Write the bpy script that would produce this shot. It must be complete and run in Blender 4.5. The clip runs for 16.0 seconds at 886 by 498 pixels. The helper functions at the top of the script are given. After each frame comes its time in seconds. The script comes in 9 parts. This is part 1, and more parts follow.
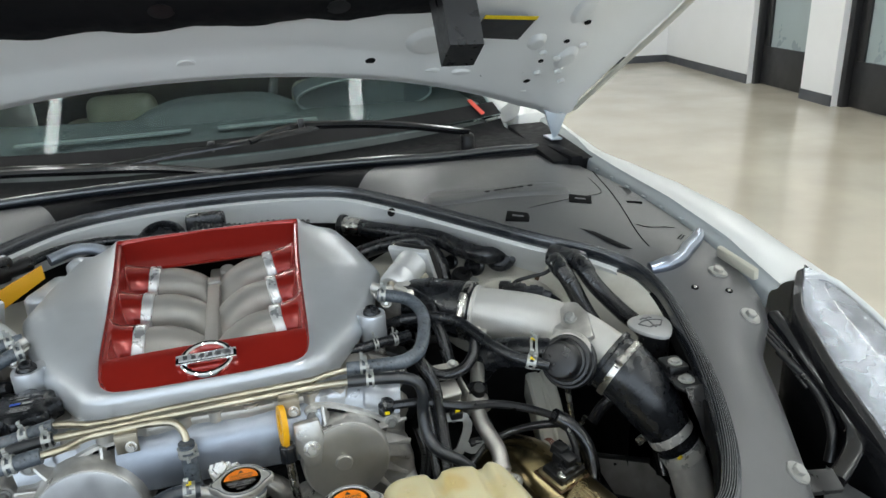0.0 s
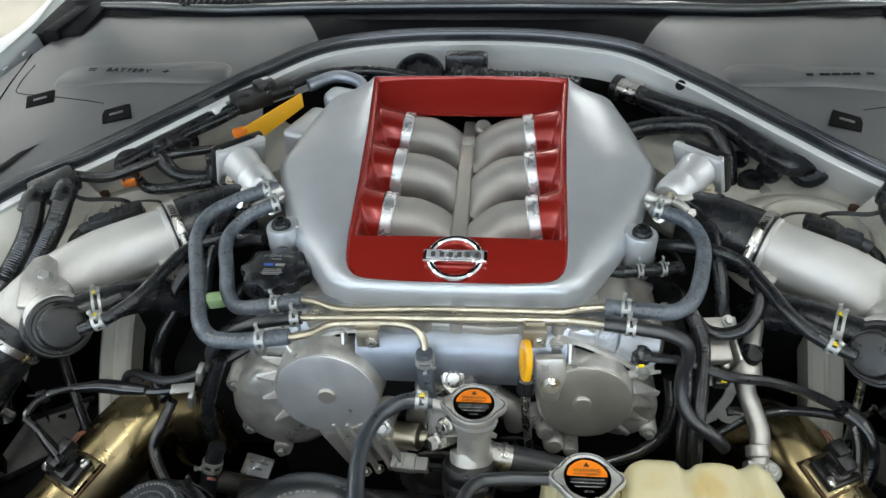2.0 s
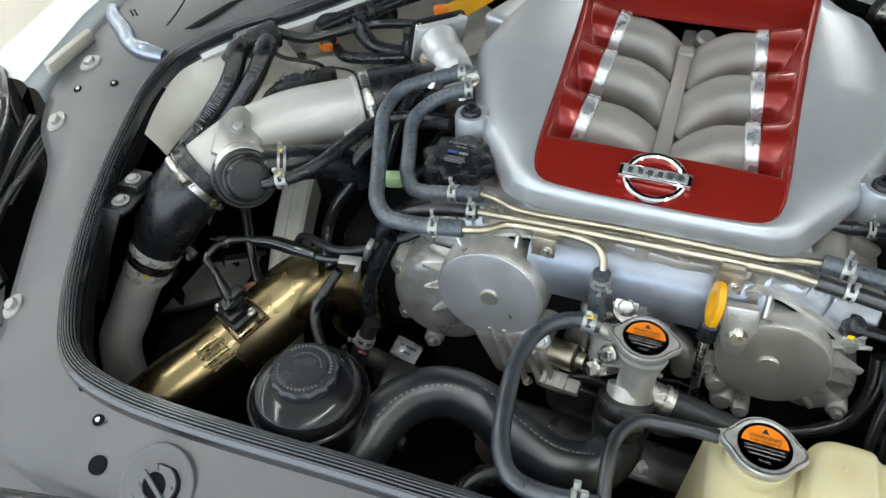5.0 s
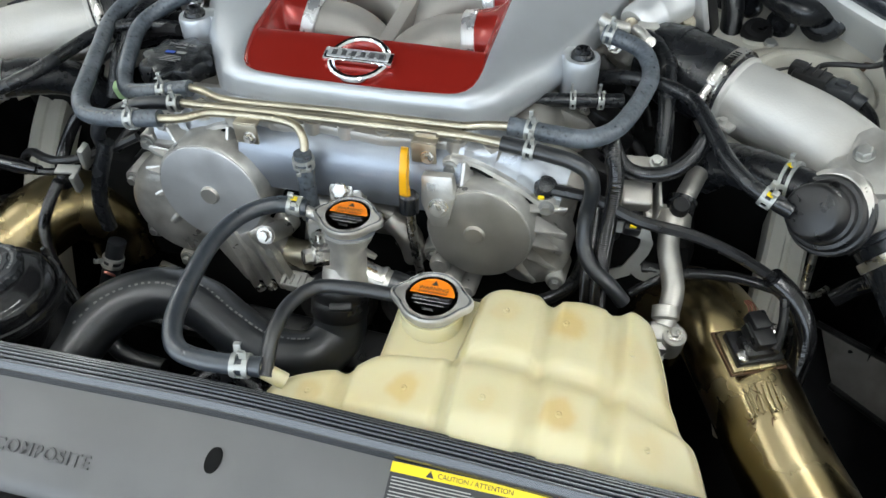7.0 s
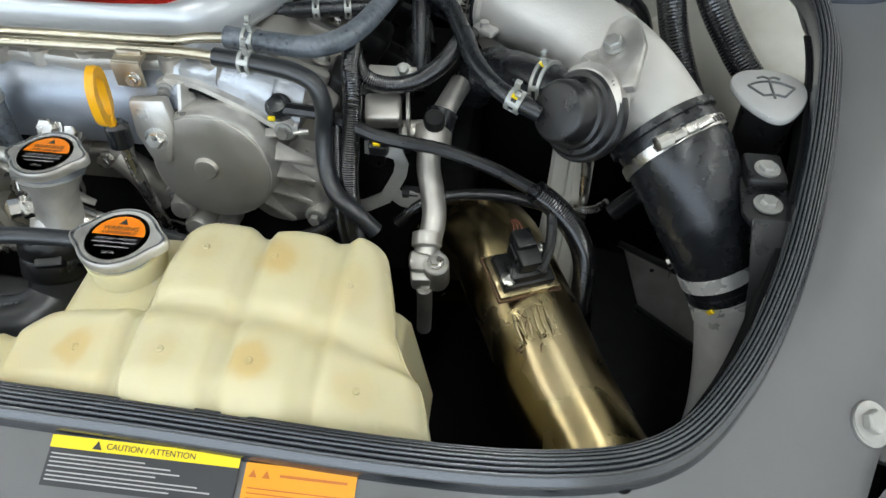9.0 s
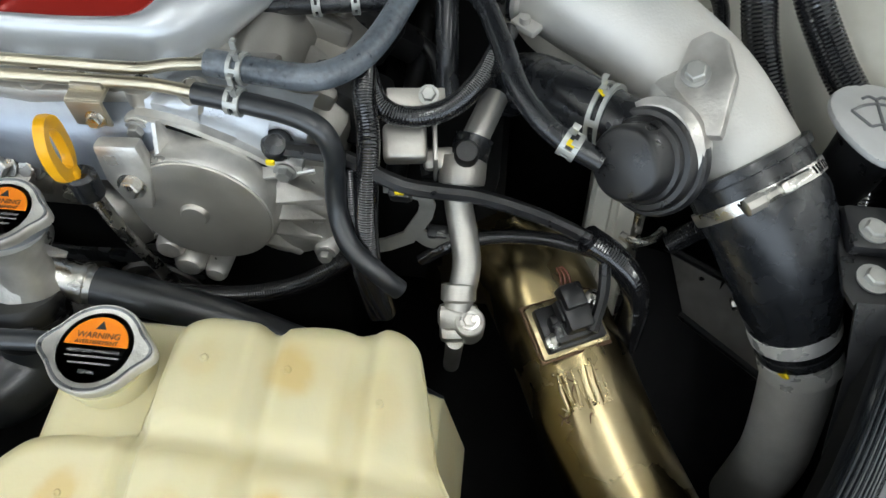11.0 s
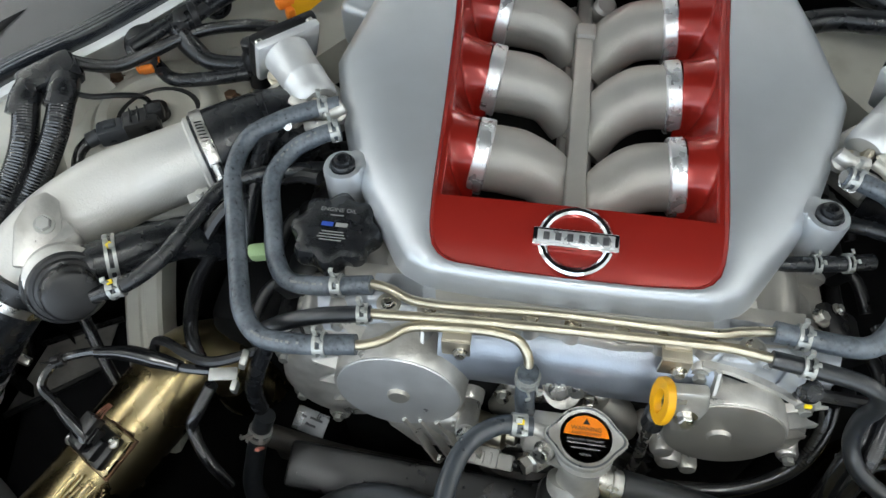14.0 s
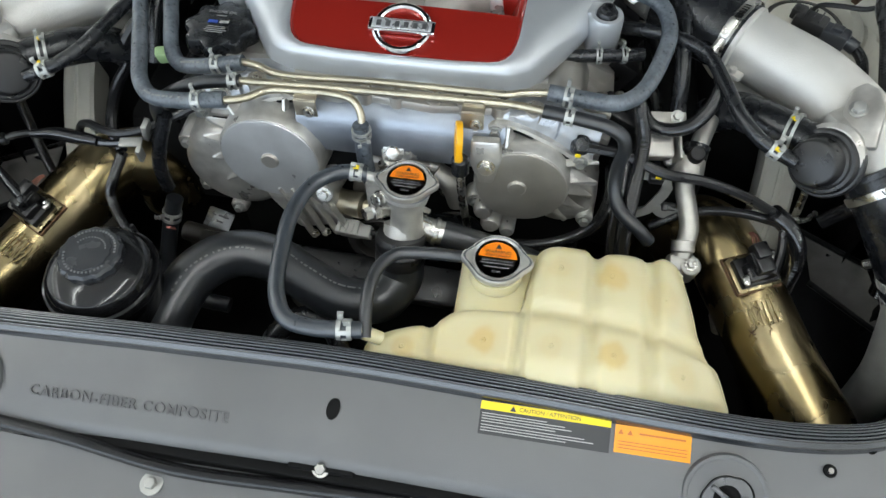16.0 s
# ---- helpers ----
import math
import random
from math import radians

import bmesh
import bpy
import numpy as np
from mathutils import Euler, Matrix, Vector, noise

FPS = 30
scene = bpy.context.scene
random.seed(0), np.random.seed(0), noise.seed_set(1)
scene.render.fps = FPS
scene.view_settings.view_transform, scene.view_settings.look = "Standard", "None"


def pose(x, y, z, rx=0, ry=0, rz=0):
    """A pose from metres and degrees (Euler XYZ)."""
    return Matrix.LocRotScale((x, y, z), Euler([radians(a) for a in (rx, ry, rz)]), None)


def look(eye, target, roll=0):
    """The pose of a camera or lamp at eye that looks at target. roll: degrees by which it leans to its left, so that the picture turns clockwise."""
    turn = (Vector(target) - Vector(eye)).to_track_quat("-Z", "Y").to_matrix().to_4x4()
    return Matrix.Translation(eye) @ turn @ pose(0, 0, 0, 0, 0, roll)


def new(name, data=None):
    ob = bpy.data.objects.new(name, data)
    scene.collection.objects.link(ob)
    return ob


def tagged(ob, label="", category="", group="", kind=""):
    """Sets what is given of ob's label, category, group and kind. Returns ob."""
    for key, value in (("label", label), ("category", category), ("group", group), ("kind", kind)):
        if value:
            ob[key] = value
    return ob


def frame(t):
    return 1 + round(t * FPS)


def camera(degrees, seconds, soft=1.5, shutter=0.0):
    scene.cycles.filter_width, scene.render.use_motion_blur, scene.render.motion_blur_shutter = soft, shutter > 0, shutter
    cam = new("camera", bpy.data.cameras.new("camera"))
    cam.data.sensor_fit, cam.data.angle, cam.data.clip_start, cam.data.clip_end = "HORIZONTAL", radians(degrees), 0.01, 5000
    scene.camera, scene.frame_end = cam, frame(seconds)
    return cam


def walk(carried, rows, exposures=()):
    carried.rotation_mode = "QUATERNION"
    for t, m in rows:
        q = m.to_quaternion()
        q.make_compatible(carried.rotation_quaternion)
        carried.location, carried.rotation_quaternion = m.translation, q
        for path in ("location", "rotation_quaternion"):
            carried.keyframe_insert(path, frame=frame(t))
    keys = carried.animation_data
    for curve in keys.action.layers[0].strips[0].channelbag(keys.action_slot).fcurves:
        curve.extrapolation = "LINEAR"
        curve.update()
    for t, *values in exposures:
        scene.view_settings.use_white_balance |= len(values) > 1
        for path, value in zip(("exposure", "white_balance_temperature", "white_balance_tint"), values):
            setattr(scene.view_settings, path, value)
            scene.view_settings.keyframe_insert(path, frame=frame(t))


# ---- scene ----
cam = camera(63.8, 16.0)
PATH = [
    (0, (0.087, -0.879, 1.308), (0.567, 0.927, 0.596), -2.9),
    (0.5, (0.066, -0.849, 1.363), (0.441, 0.934, 0.537), -2.4),
    (1, (0.081, -0.762, 1.384), (0.357, 0.949, 0.387), -2.3),
    (1.5, (0.078, -0.706, 1.39), (0.16, 0.907, 0.209), -1.9),
    (2, (0.045, -0.684, 1.38), (-0.103, 0.897, 0.164), -1.9),
    (2.5, (-0.053, -0.632, 1.368), (-0.343, 0.924, 0.147), -1.4),
    (3, (-0.125, -0.594, 1.351), (-0.568, 0.943, 0.151), -2.2),
    (3.2, (-0.139, -0.596, 1.358), (-0.612, 0.919, 0.141), -2.6),
    (5.3, (0.031, -0.662, 1.333), (-0.504, 0.661, -0.068), -2.3),
    (5.5, (0.045, -0.664, 1.324), (-0.488, 0.662, -0.075), -2.1),
    (6, (0.113, -0.67, 1.308), (-0.412, 0.657, -0.093), -2.1),
    (6.5, (0.198, -0.67, 1.274), (-0.272, 0.679, -0.126), -1.8),
    (7, (0.242, -0.658, 1.248), (-0.127, 0.721, -0.152), -1.3),
    (7.5, (0.264, -0.612, 1.235), (0.01, 0.805, -0.153), -0.7),
    (8, (0.339, -0.577, 1.194), (0.132, 0.847, -0.195), -0.1),
    (8.5, (0.378, -0.595, 1.175), (0.186, 0.827, -0.218), 0.1),
    (8.7, (0.392, -0.6, 1.169), (0.217, 0.802, -0.246), 0.3),
    (10.8, (0.348, -0.457, 1.182), (0.253, 0.597, -0.515), 0.7),
    (11, (0.343, -0.433, 1.188), (0.242, 0.62, -0.509), 0.5),
    (11.5, (0.308, -0.388, 1.198), (0.205, 0.673, -0.494), 0.9),
    (12, (0.256, -0.358, 1.233), (0.152, 0.707, -0.456), 1.5),
    (12.5, (0.19, -0.363, 1.281), (0.043, 0.745, -0.378), 1.2),
    (13, (0.106, -0.372, 1.341), (-0.068, 0.753, -0.304), -0.6),
    (13.5, (0.017, -0.39, 1.356), (-0.173, 0.743, -0.281), -1.4),
    (14, (-0.048, -0.421, 1.372), (-0.252, 0.718, -0.259), -1.8),
    (14.5, (-0.06, -0.468, 1.383), (-0.266, 0.659, -0.256), -1.8),
    (15, (-0.006, -0.517, 1.373), (-0.211, 0.599, -0.274), -1.8),
    (15.5, (0.057, -0.584, 1.371), (-0.142, 0.518, -0.285), -1.4),
    (16, (0.146, -0.659, 1.388), (-0.047, 0.431, -0.278), -1.0),
]
walk(cam, [(t, look(eye, target, roll)) for t, eye, target, roll in PATH], [(0, -0.06), (1.2, 0.03), (2.0, 0.14), (3.0, 0.0), (5.5, 0.24), (8.5, 0.22), (12.0, 0.18), (16.0, 0.20)])

# ---------------------------------------------------------------- light
world = bpy.data.worlds.new("world")
scene.world = world
world.use_nodes = True
wn = world.node_tree.nodes
wn["Background"].inputs["Color"].default_value = (0.75, 0.86, 1.0, 1)
wn["Background"].inputs["Strength"].default_value = 0.10
scene.view_settings.exposure = 0.12


# ---------------------------------------------------------------- materials
def material(name, base, rough=0.5, metal=0.0, vary=0.15, grain=60.0, bump=0.1, fine=600.0, stain=0.0,
             stain_colour=(0.1, 0.09, 0.07), coat=0.0, rough_vary=0.1, detail=4.0, stain_scale=9.0):
    m = bpy.data.materials.new(name)
    m.use_nodes = True
    nt = m.node_tree
    n, ln = nt.nodes, nt.links
    b = n["Principled BSDF"]
    b.inputs["Metallic"].default_value = metal
    b.inputs["Coat Weight"].default_value = coat
    b.inputs["Coat Roughness"].default_value = 0.12
    tc = n.new("ShaderNodeTexCoord")
    a = n.new("ShaderNodeTexNoise")
    a.inputs["Scale"].default_value = grain
    a.inputs["Detail"].default_value = detail
    ln.new(tc.outputs["Object"], a.inputs["Vector"])
    ramp = n.new("ShaderNodeMapRange")
    ramp.inputs["From Min"].default_value, ramp.inputs["From Max"].default_value = 0.3, 0.7
    ramp.inputs["To Min"].default_value, ramp.inputs["To Max"].default_value = 1 - vary, 1 + vary
    ln.new(a.outputs["Fac"], ramp.inputs["Value"])
    mul = n.new("ShaderNodeVectorMath")
    mul.operation = "SCALE"
    mul.inputs[0].default_value = base
    ln.new(ramp.outputs["Result"], mul.inputs["Scale"])
    colour = mul.outputs["Vector"]
    if stain > 0:
        s = n.new("ShaderNodeTexNoise")
        s.inputs["Scale"].default_value = stain_scale
        s.inputs["Detail"].default_value = 8.0
        ln.new(tc.outputs["Object"], s.inputs["Vector"])
        sr = n.new("ShaderNodeMapRange")
        sr.inputs["From Min"].default_value, sr.inputs["From Max"].default_value = 0.48, 0.72
        sr.inputs["To Max"].default_value = stain
        ln.new(s.outputs["Fac"], sr.inputs["Value"])
        mix = n.new("ShaderNodeMix")
        mix.data_type = "RGBA"
        ln.new(sr.outputs["Result"], mix.inputs["Factor"])
        ln.new(colour, mix.inputs["A"])
        mix.inputs["B"].default_value = (*stain_colour, 1)
        colour = mix.outputs["Result"]
    ln.new(colour, b.inputs["Base Color"])
    rr = n.new("ShaderNodeMapRange")
    rr.inputs["From Min"].default_value, rr.inputs["From Max"].default_value = 0.3, 0.7
    rr.inputs["To Min"].default_value, rr.inputs["To Max"].default_value = max(0.02, rough - rough_vary), min(1, rough + rough_vary)
    ln.new(a.outputs["Fac"], rr.inputs["Value"])
    ln.new(rr.outputs["Result"], b.inputs["Roughness"])
    if bump > 0:
        f = n.new("ShaderNodeTexNoise")
        f.inputs["Scale"].default_value = fine
        f.inputs["Detail"].default_value = 3.0
        ln.new(tc.outputs["Object"], f.inputs["Vector"])
        bp = n.new("ShaderNodeBump")
        bp.inputs["Strength"].default_value = bump
        bp.inputs["Distance"].default_value = 0.0006
        ln.new(f.outputs["Fac"], bp.inputs["Height"])
        ln.new(bp.outputs["Normal"], b.inputs["Normal"])
    return m


SILVER = material("silver_paint", (0.53, 0.555, 0.58), 0.33, 0.55, 0.03, 30, 0.12, 900, rough_vary=0.03)
RED = material("red_paint", (0.36, 0.020, 0.013), 0.26, 0.35, 0.03, 9, 0.10, 900, coat=0.6, rough_vary=0.012, detail=2.0)
RUNNER = material("grey_cast_paint", (0.40, 0.385, 0.355), 0.46, 0.4, 0.05, 40, 0.35, 500, stain=0.2, stain_colour=(0.42, 0.39, 0.35), rough_vary=0.05)
RING = material("bare_machined_band", (0.78, 0.79, 0.80), 0.3, 0.7, 0.05, 60, 0.08, 900)
CAST = material("cast_aluminium", (0.63, 0.615, 0.58), 0.36, 0.68, 0.20, 40, 0.5, 420, stain=0.7, stain_colour=(0.26, 0.235, 0.20), stain_scale=17)
SMOOTHCAST = material("smooth_cast_aluminium", (0.36, 0.395, 0.45), 0.44, 0.8, 0.15, 20, 0.3, 500, stain=0.6, stain_colour=(0.24, 0.25, 0.27), stain_scale=14)
DULLCAST = material("dull_cast_aluminium", (0.50, 0.48, 0.44), 0.42, 0.8, 0.1, 30, 0.3, 500, stain=0.5, stain_colour=(0.2, 0.18, 0.15))
MACHINED = material("machined_steel", (0.66, 0.64, 0.60), 0.28, 1.0, 0.1, 80, 0.1, 900)
CHROME = material("chrome", (0.86, 0.87, 0.88), 0.08, 1.0, 0.02, 20, 0.0, rough_vary=0.03)
ZINC = material("yellow_zinc_tube", (0.56, 0.51, 0.39), 0.36, 1.0, 0.15, 40, 0.1, 600, stain=0.35, stain_colour=(0.35, 0.33, 0.3))
BRACKET = material("zinc_bracket", (0.55, 0.50, 0.40), 0.42, 0.95, 0.15, 40, 0.2, 600, stain=0.3)
BRONZE = material("heat_tinted_titanium", (0.36, 0.285, 0.150), 0.27, 1.0, 0.25, 14, 0.10, 120, stain=0.75, stain_colour=(0.47, 0.41, 0.27), stain_scale=13, rough_vary=0.06)
SCAR = material("bare_bronze_weld", (0.52, 0.43, 0.25), 0.30, 1.0, 0.25, 60, 0.3, 300)
ALUPIPE = material("brushed_pipe_aluminium", (0.80, 0.79, 0.77), 0.38, 0.5, 0.08, 40, 0.25, 500)
PIPEWHITE = material("satin_blasted_aluminium", (0.62, 0.61, 0.58), 0.50, 0.45, 0.06, 18, 0.5, 520, stain=0.4, stain_colour=(0.48, 0.44, 0.38), stain_scale=14)
GREYRUB = material("smooth_grey_black_hose_rubber", (0.0155, 0.0175, 0.0205), 0.31, 0.0, 0.2, 60, 0.15, 700, stain=0.35, stain_colour=(0.034, 0.037, 0.041), stain_scale=24, rough_vary=0.02)
BLUEHOSE = material("blue_grey_hose_rubber", (0.034, 0.041, 0.050), 0.30, 0.0, 0.2, 60, 0.15, 700, stain=0.3, stain_colour=(0.07, 0.08, 0.095), stain_scale=30, rough_vary=0.03)
RUBBER = material("black_rubber", (0.0115, 0.0125, 0.0145), 0.27, 0.0, 0.25, 60, 0.2, 700, stain=0.12, stain_colour=(0.030, 0.031, 0.034), rough_vary=0.02)
HOSE = material("braided_grey_hose", (0.072, 0.086, 0.102), 0.36, 0.0, 0.5, 260, 0.5, 420, stain=0.6, stain_colour=(0.19, 0.215, 0.245), stain_scale=40)
SEALRUB = material("weatherstrip_rubber", (0.015, 0.018, 0.023), 0.25, 0.0, 0.12, 20, 0.04, 900, rough_vary=0.02)
SEALRUB.node_tree.nodes["Principled BSDF"].inputs["Specular IOR Level"].default_value = 1.0
SEALRUB.node_tree.nodes["Principled BSDF"].inputs["Coat Weight"].default_value = 0.7
PLASTIC = material("black_plastic", (0.009, 0.009, 0.0097), 0.34, 0.0, 0.2, 50, 0.15, 600)
CORR = material("corrugated_conduit_plastic", (0.011, 0.011, 0.012), 0.13, 0.0, 0.15, 50, 0.02, 600, rough_vary=0.02)
COWL = material("grained_grey_plastic", (0.094, 0.095, 0.096), 0.34, 0.0, 0.12, 5, 0.4, 1400, rough_vary=0.05, detail=4.0, stain=0.35, stain_colour=(0.155, 0.155, 0.15), stain_scale=7)
COWL.node_tree.nodes["Principled BSDF"].inputs["Specular IOR Level"].default_value = 0.85
# near black that puts the shade of the bay's depths into the colour
DARKIN = material("deep_shade_black", (0.0085, 0.0085, 0.0085), 0.7, 0.0, 0.3, 20, 0.2, 300)
BODY = material("white_body_paint", (0.74, 0.75, 0.735), 0.30, 0.0, 0.012, 8, 0.02, 400, coat=0.2, rough_vary=0.015)
APRON = material("cream_primer_paint", (0.64, 0.62, 0.545), 0.40, 0.0, 0.08, 10, 0.2, 300, stain=0.6, stain_colour=(0.36, 0.33, 0.26), stain_scale=13)
YELLOW = material("yellow_plastic", (0.85, 0.42, 0.01), 0.35, 0.0, 0.05, 30, 0.05)
ORANGE = material("orange_plastic", (0.85, 0.22, 0.02), 0.4, 0.0, 0.05, 30, 0.05)
PAPERORANGE = material("orange_label", (0.9, 0.24, 0.01), 0.4, 0.0, 0.03, 30, 0.0)
ORANGESHEET = material("amber_label", (0.90, 0.33, 0.01), 0.4, 0.0, 0.03, 30, 0.0)
ORANGEPRINT = material("faint_red_orange_print", (0.55, 0.15, 0.02), 0.5, 0.0, 0.05, 60, 0.0)
PAPERYELLOW = material("yellow_label", (0.88, 0.66, 0.01), 0.4, 0.0, 0.03, 30, 0.0)
PAPERBLACK = material("black_label", (0.032, 0.033, 0.036), 0.38, 0.0, 0.05, 30, 0.0)
PAPERWHITE = material("white_print", (0.75, 0.75, 0.72), 0.5, 0.0, 0.03, 30, 0.0)
CLAMPWHITE = material("dacromet_clamp", (0.46, 0.47, 0.45), 0.42, 0.6, 0.08, 90, 0.1)
FADEDWHITE = material("fine_grey_print", (0.40, 0.40, 0.39), 0.5, 0.0, 0.05, 60, 0.0)
PINK = material("pink_paint_mark", (0.75, 0.25, 0.2), 0.5, 0.0, 0.1, 90, 0.0)
GREENP = material("pale_green_plastic", (0.35, 0.5, 0.25), 0.45, 0.0, 0.1, 60, 0.05)
GREYPLUG = material("grey_connector_plastic", (0.42, 0.41, 0.38), 0.45, 0.0, 0.08, 60, 0.1)
GASKET = material("dark_gap", (0.01, 0.01, 0.01), 0.8, 0.0, 0.1, 30, 0.0)

TANK = material("aged_polyethylene", (0.63, 0.57, 0.355), 0.40, 0.0, 0.04, 9, 0.15, 300, stain=0.30, stain_colour=(0.64, 0.48, 0.20), stain_scale=16)
TANK.node_tree.nodes["Principled BSDF"].inputs["Subsurface Weight"].default_value = 0.35
TANK.node_tree.nodes["Principled BSDF"].inputs["Subsurface Radius"].default_value = (0.02, 0.016, 0.008)
TANK.node_tree.nodes["Principled BSDF"].inputs["Subsurface Scale"].default_value = 0.6

BAND = material("bright_steel_band", (0.80, 0.79, 0.76), 0.30, 0.5, 0.10, 60, 0.1, 800)
CAPMETAL = material("dull_dark_cap_metal", (0.22, 0.226, 0.235), 0.30, 0.75, 0.10, 50, 0.15, 700)
CAPLABEL = material("dark_grey_gloss_label", (0.060, 0.062, 0.067), 0.24, 0.0, 0.08, 40, 0.0)
DECK = material("bluish_cast_deck", (0.52, 0.545, 0.58), 0.36, 0.6, 0.16, 26, 0.35, 420, stain=0.45, stain_colour=(0.33, 0.33, 0.33), stain_scale=24)
DOME = material("pale_dome_casting", (0.68, 0.69, 0.70), 0.36, 0.7, 0.08, 30, 0.3, 500, stain=0.35, stain_colour=(0.42, 0.41, 0.39))
AMBERCAST = material("warm_dome_casting", (0.50, 0.48, 0.44), 0.38, 0.8, 0.1, 30, 0.35, 500, stain=0.4, stain_colour=(0.33, 0.31, 0.28))
FADED = material("faded_print", (0.20, 0.20, 0.195), 0.6, 0.0, 0.1, 90, 0.0)
DULLZINC = material("dull_zinc_bolt", (0.42, 0.42, 0.40), 0.45, 0.8, 0.12, 80, 0.2, 600)
PALEWORD = material("pale_grey_print", (0.26, 0.255, 0.25), 0.5, 0.0, 0.06, 40, 0.2, 500)
RUST = material("rusty_steel", (0.15, 0.088, 0.05), 0.6, 0.5, 0.35, 90, 0.4, 500)
MATTBLACK = material("matt_black_plastic", (0.010, 0.010, 0.011), 0.55, 0.0, 0.2, 50, 0.2, 600)
MATTBLACK.node_tree.nodes["Principled BSDF"].inputs["Specular IOR Level"].default_value = 0.07
HOOK = material("polished_blue_steel", (0.34, 0.38, 0.45), 0.22, 1.0, 0.05, 20, 0.05, 500, rough_vary=0.03)
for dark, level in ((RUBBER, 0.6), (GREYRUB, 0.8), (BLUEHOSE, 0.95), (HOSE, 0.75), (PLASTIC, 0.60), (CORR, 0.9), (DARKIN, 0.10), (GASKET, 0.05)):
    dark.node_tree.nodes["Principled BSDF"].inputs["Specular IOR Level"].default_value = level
# body paint greyed, the flange's shade put into its colour
FLANGE = material("shaded_flange_paint", (0.34, 0.37, 0.38), 0.4, 0.0, 0.06, 12, 0.1, 400, stain=0.3, stain_colour=(0.24, 0.24, 0.23))

# ---------------------------------------------------------------- mesh tools: a shape is (points, faces)
def smooth_line(pts, res=6, closed=False):
    p = np.array(pts, float)
    n = len(p)
    if n == 2:
        return np.array([p[0] + (p[1] - p[0]) * k / res for k in range(res + 1)])
    out = []
    for i in range(n if closed else n - 1):
        if closed:
            a, b, c, d = p[(i - 1) % n], p[i], p[(i + 1) % n], p[(i + 2) % n]
        else:
            b, c = p[i], p[i + 1]
            a = p[i - 1] if i else 2 * b - c
            d = p[i + 2] if i + 2 < n else 2 * c - b
        ta, tb, tc, td = 0, *np.cumsum([max(np.linalg.norm(v), 1e-6) ** 0.5 for v in (b - a, c - b, d - c)])
        for k in range(res):
            t = tb + (tc - tb) * k / res
            a1 = (tb - t) / (tb - ta) * a + (t - ta) / (tb - ta) * b
            a2 = (tc - t) / (tc - tb) * b + (t - tb) / (tc - tb) * c
            a3 = (td - t) / (td - tc) * c + (t - tc) / (td - tc) * d
            b1 = (tc - t) / (tc - ta) * a1 + (t - ta) / (tc - ta) * a2
            b2 = (td - t) / (td - tb) * a2 + (t - tb) / (td - tb) * a3
            out.append((tc - t) / (tc - tb) * b1 + (t - tb) / (tc - tb) * b2)
    if not closed:
        out.append(p[-1])
    return np.array(out)


def resample(line, step):
    d = np.r_[0, np.cumsum(np.linalg.norm(np.diff(line, axis=0), axis=1))]
    m = max(2, int(d[-1] / step) + 1)
    s = np.linspace(0, d[-1], m)
    return np.stack([np.interp(s, d, line[:, k]) for k in range(3)], 1), s / d[-1]


def frames_along(line, closed=False):
    tang = np.gradient(line, axis=0)
    if closed:
        tang = np.roll(line, -1, 0) - np.roll(line, 1, 0)
    tang /= np.linalg.norm(tang, axis=1)[:, None] + 1e-12
    up = np.array([0, 0, 1.0]) if abs(tang[0][2]) < 0.9 else np.array([0, 1.0, 0])
    u = np.cross(tang[0], up)
    u /= np.linalg.norm(u)
    us = []
    for t in tang:
        u = u - t * (u @ t)
        u /= np.linalg.norm(u) + 1e-12
        us.append(u)
    us = np.array(us)
    return tang, us, np.cross(tang, us)


def tube(pts, r, n=12, res=6, rib=None, step=None, closed=False):
    """A bent tube; r: one radius or one for each point; rib: (pitch, depth) of a corrugated conduit."""
    line = smooth_line(pts, res, closed)
    if rib or step:
        line, _ = resample(line, rib[0] / 4 if rib else step)
    tang, u, v = frames_along(line, closed)
    m = len(line)
    if np.ndim(r):
        rad = np.interp(np.linspace(0, 1, m), np.linspace(0, 1, len(r)), r)
    else:
        rad = np.full(m, float(r))
    if rib:
        rad = rad - rib[1] * np.array([0, 0.5, 1, 0.5])[np.arange(m) % 4]
    ang = np.linspace(0, 2 * np.pi, n, endpoint=False)
    V = (line[:, None] + rad[:, None, None] * (np.cos(ang)[None, :, None] * u[:, None] + np.sin(ang)[None, :, None] * v[:, None])).reshape(-1, 3)
    F = [(i * n + j, i * n + (j + 1) % n, ((i + 1) % m) * n + (j + 1) % n, ((i + 1) % m) * n + j) for i in range(m if closed else m - 1) for j in range(n)]
    if not closed:
        F += [tuple(range(n))[::-1], tuple((m - 1) * n + j for j in range(n))]
    return V.tolist(), F


def sweep(profile, pts, res=6, closed=False, up=(0, 0, 1)):
    """A profile of (across, up) pairs carried along a line and kept upright."""
    line = smooth_line(pts, res, closed)
    tang = np.roll(line, -1, 0) - np.roll(line, 1, 0) if closed else np.gradient(line, axis=0)
    tang /= np.linalg.norm(tang, axis=1)[:, None]
    side = np.cross(tang, np.array(up, float))
    side /= np.linalg.norm(side, axis=1)[:, None]
    top = np.cross(side, tang)
    m, n = len(line), len(profile)
    V = [(line[i] + a * side[i] + b * top[i]).tolist() for i in range(m) for a, b in profile]
    F = [(i * n + j, i * n + (j + 1) % n, ((i + 1) % m) * n + (j + 1) % n, ((i + 1) % m) * n + j) for i in range(m if closed else m - 1) for j in range(n)]
    if not closed:
        F += [tuple(range(n))[::-1], tuple((m - 1) * n + j for j in range(n))]
    return V, F


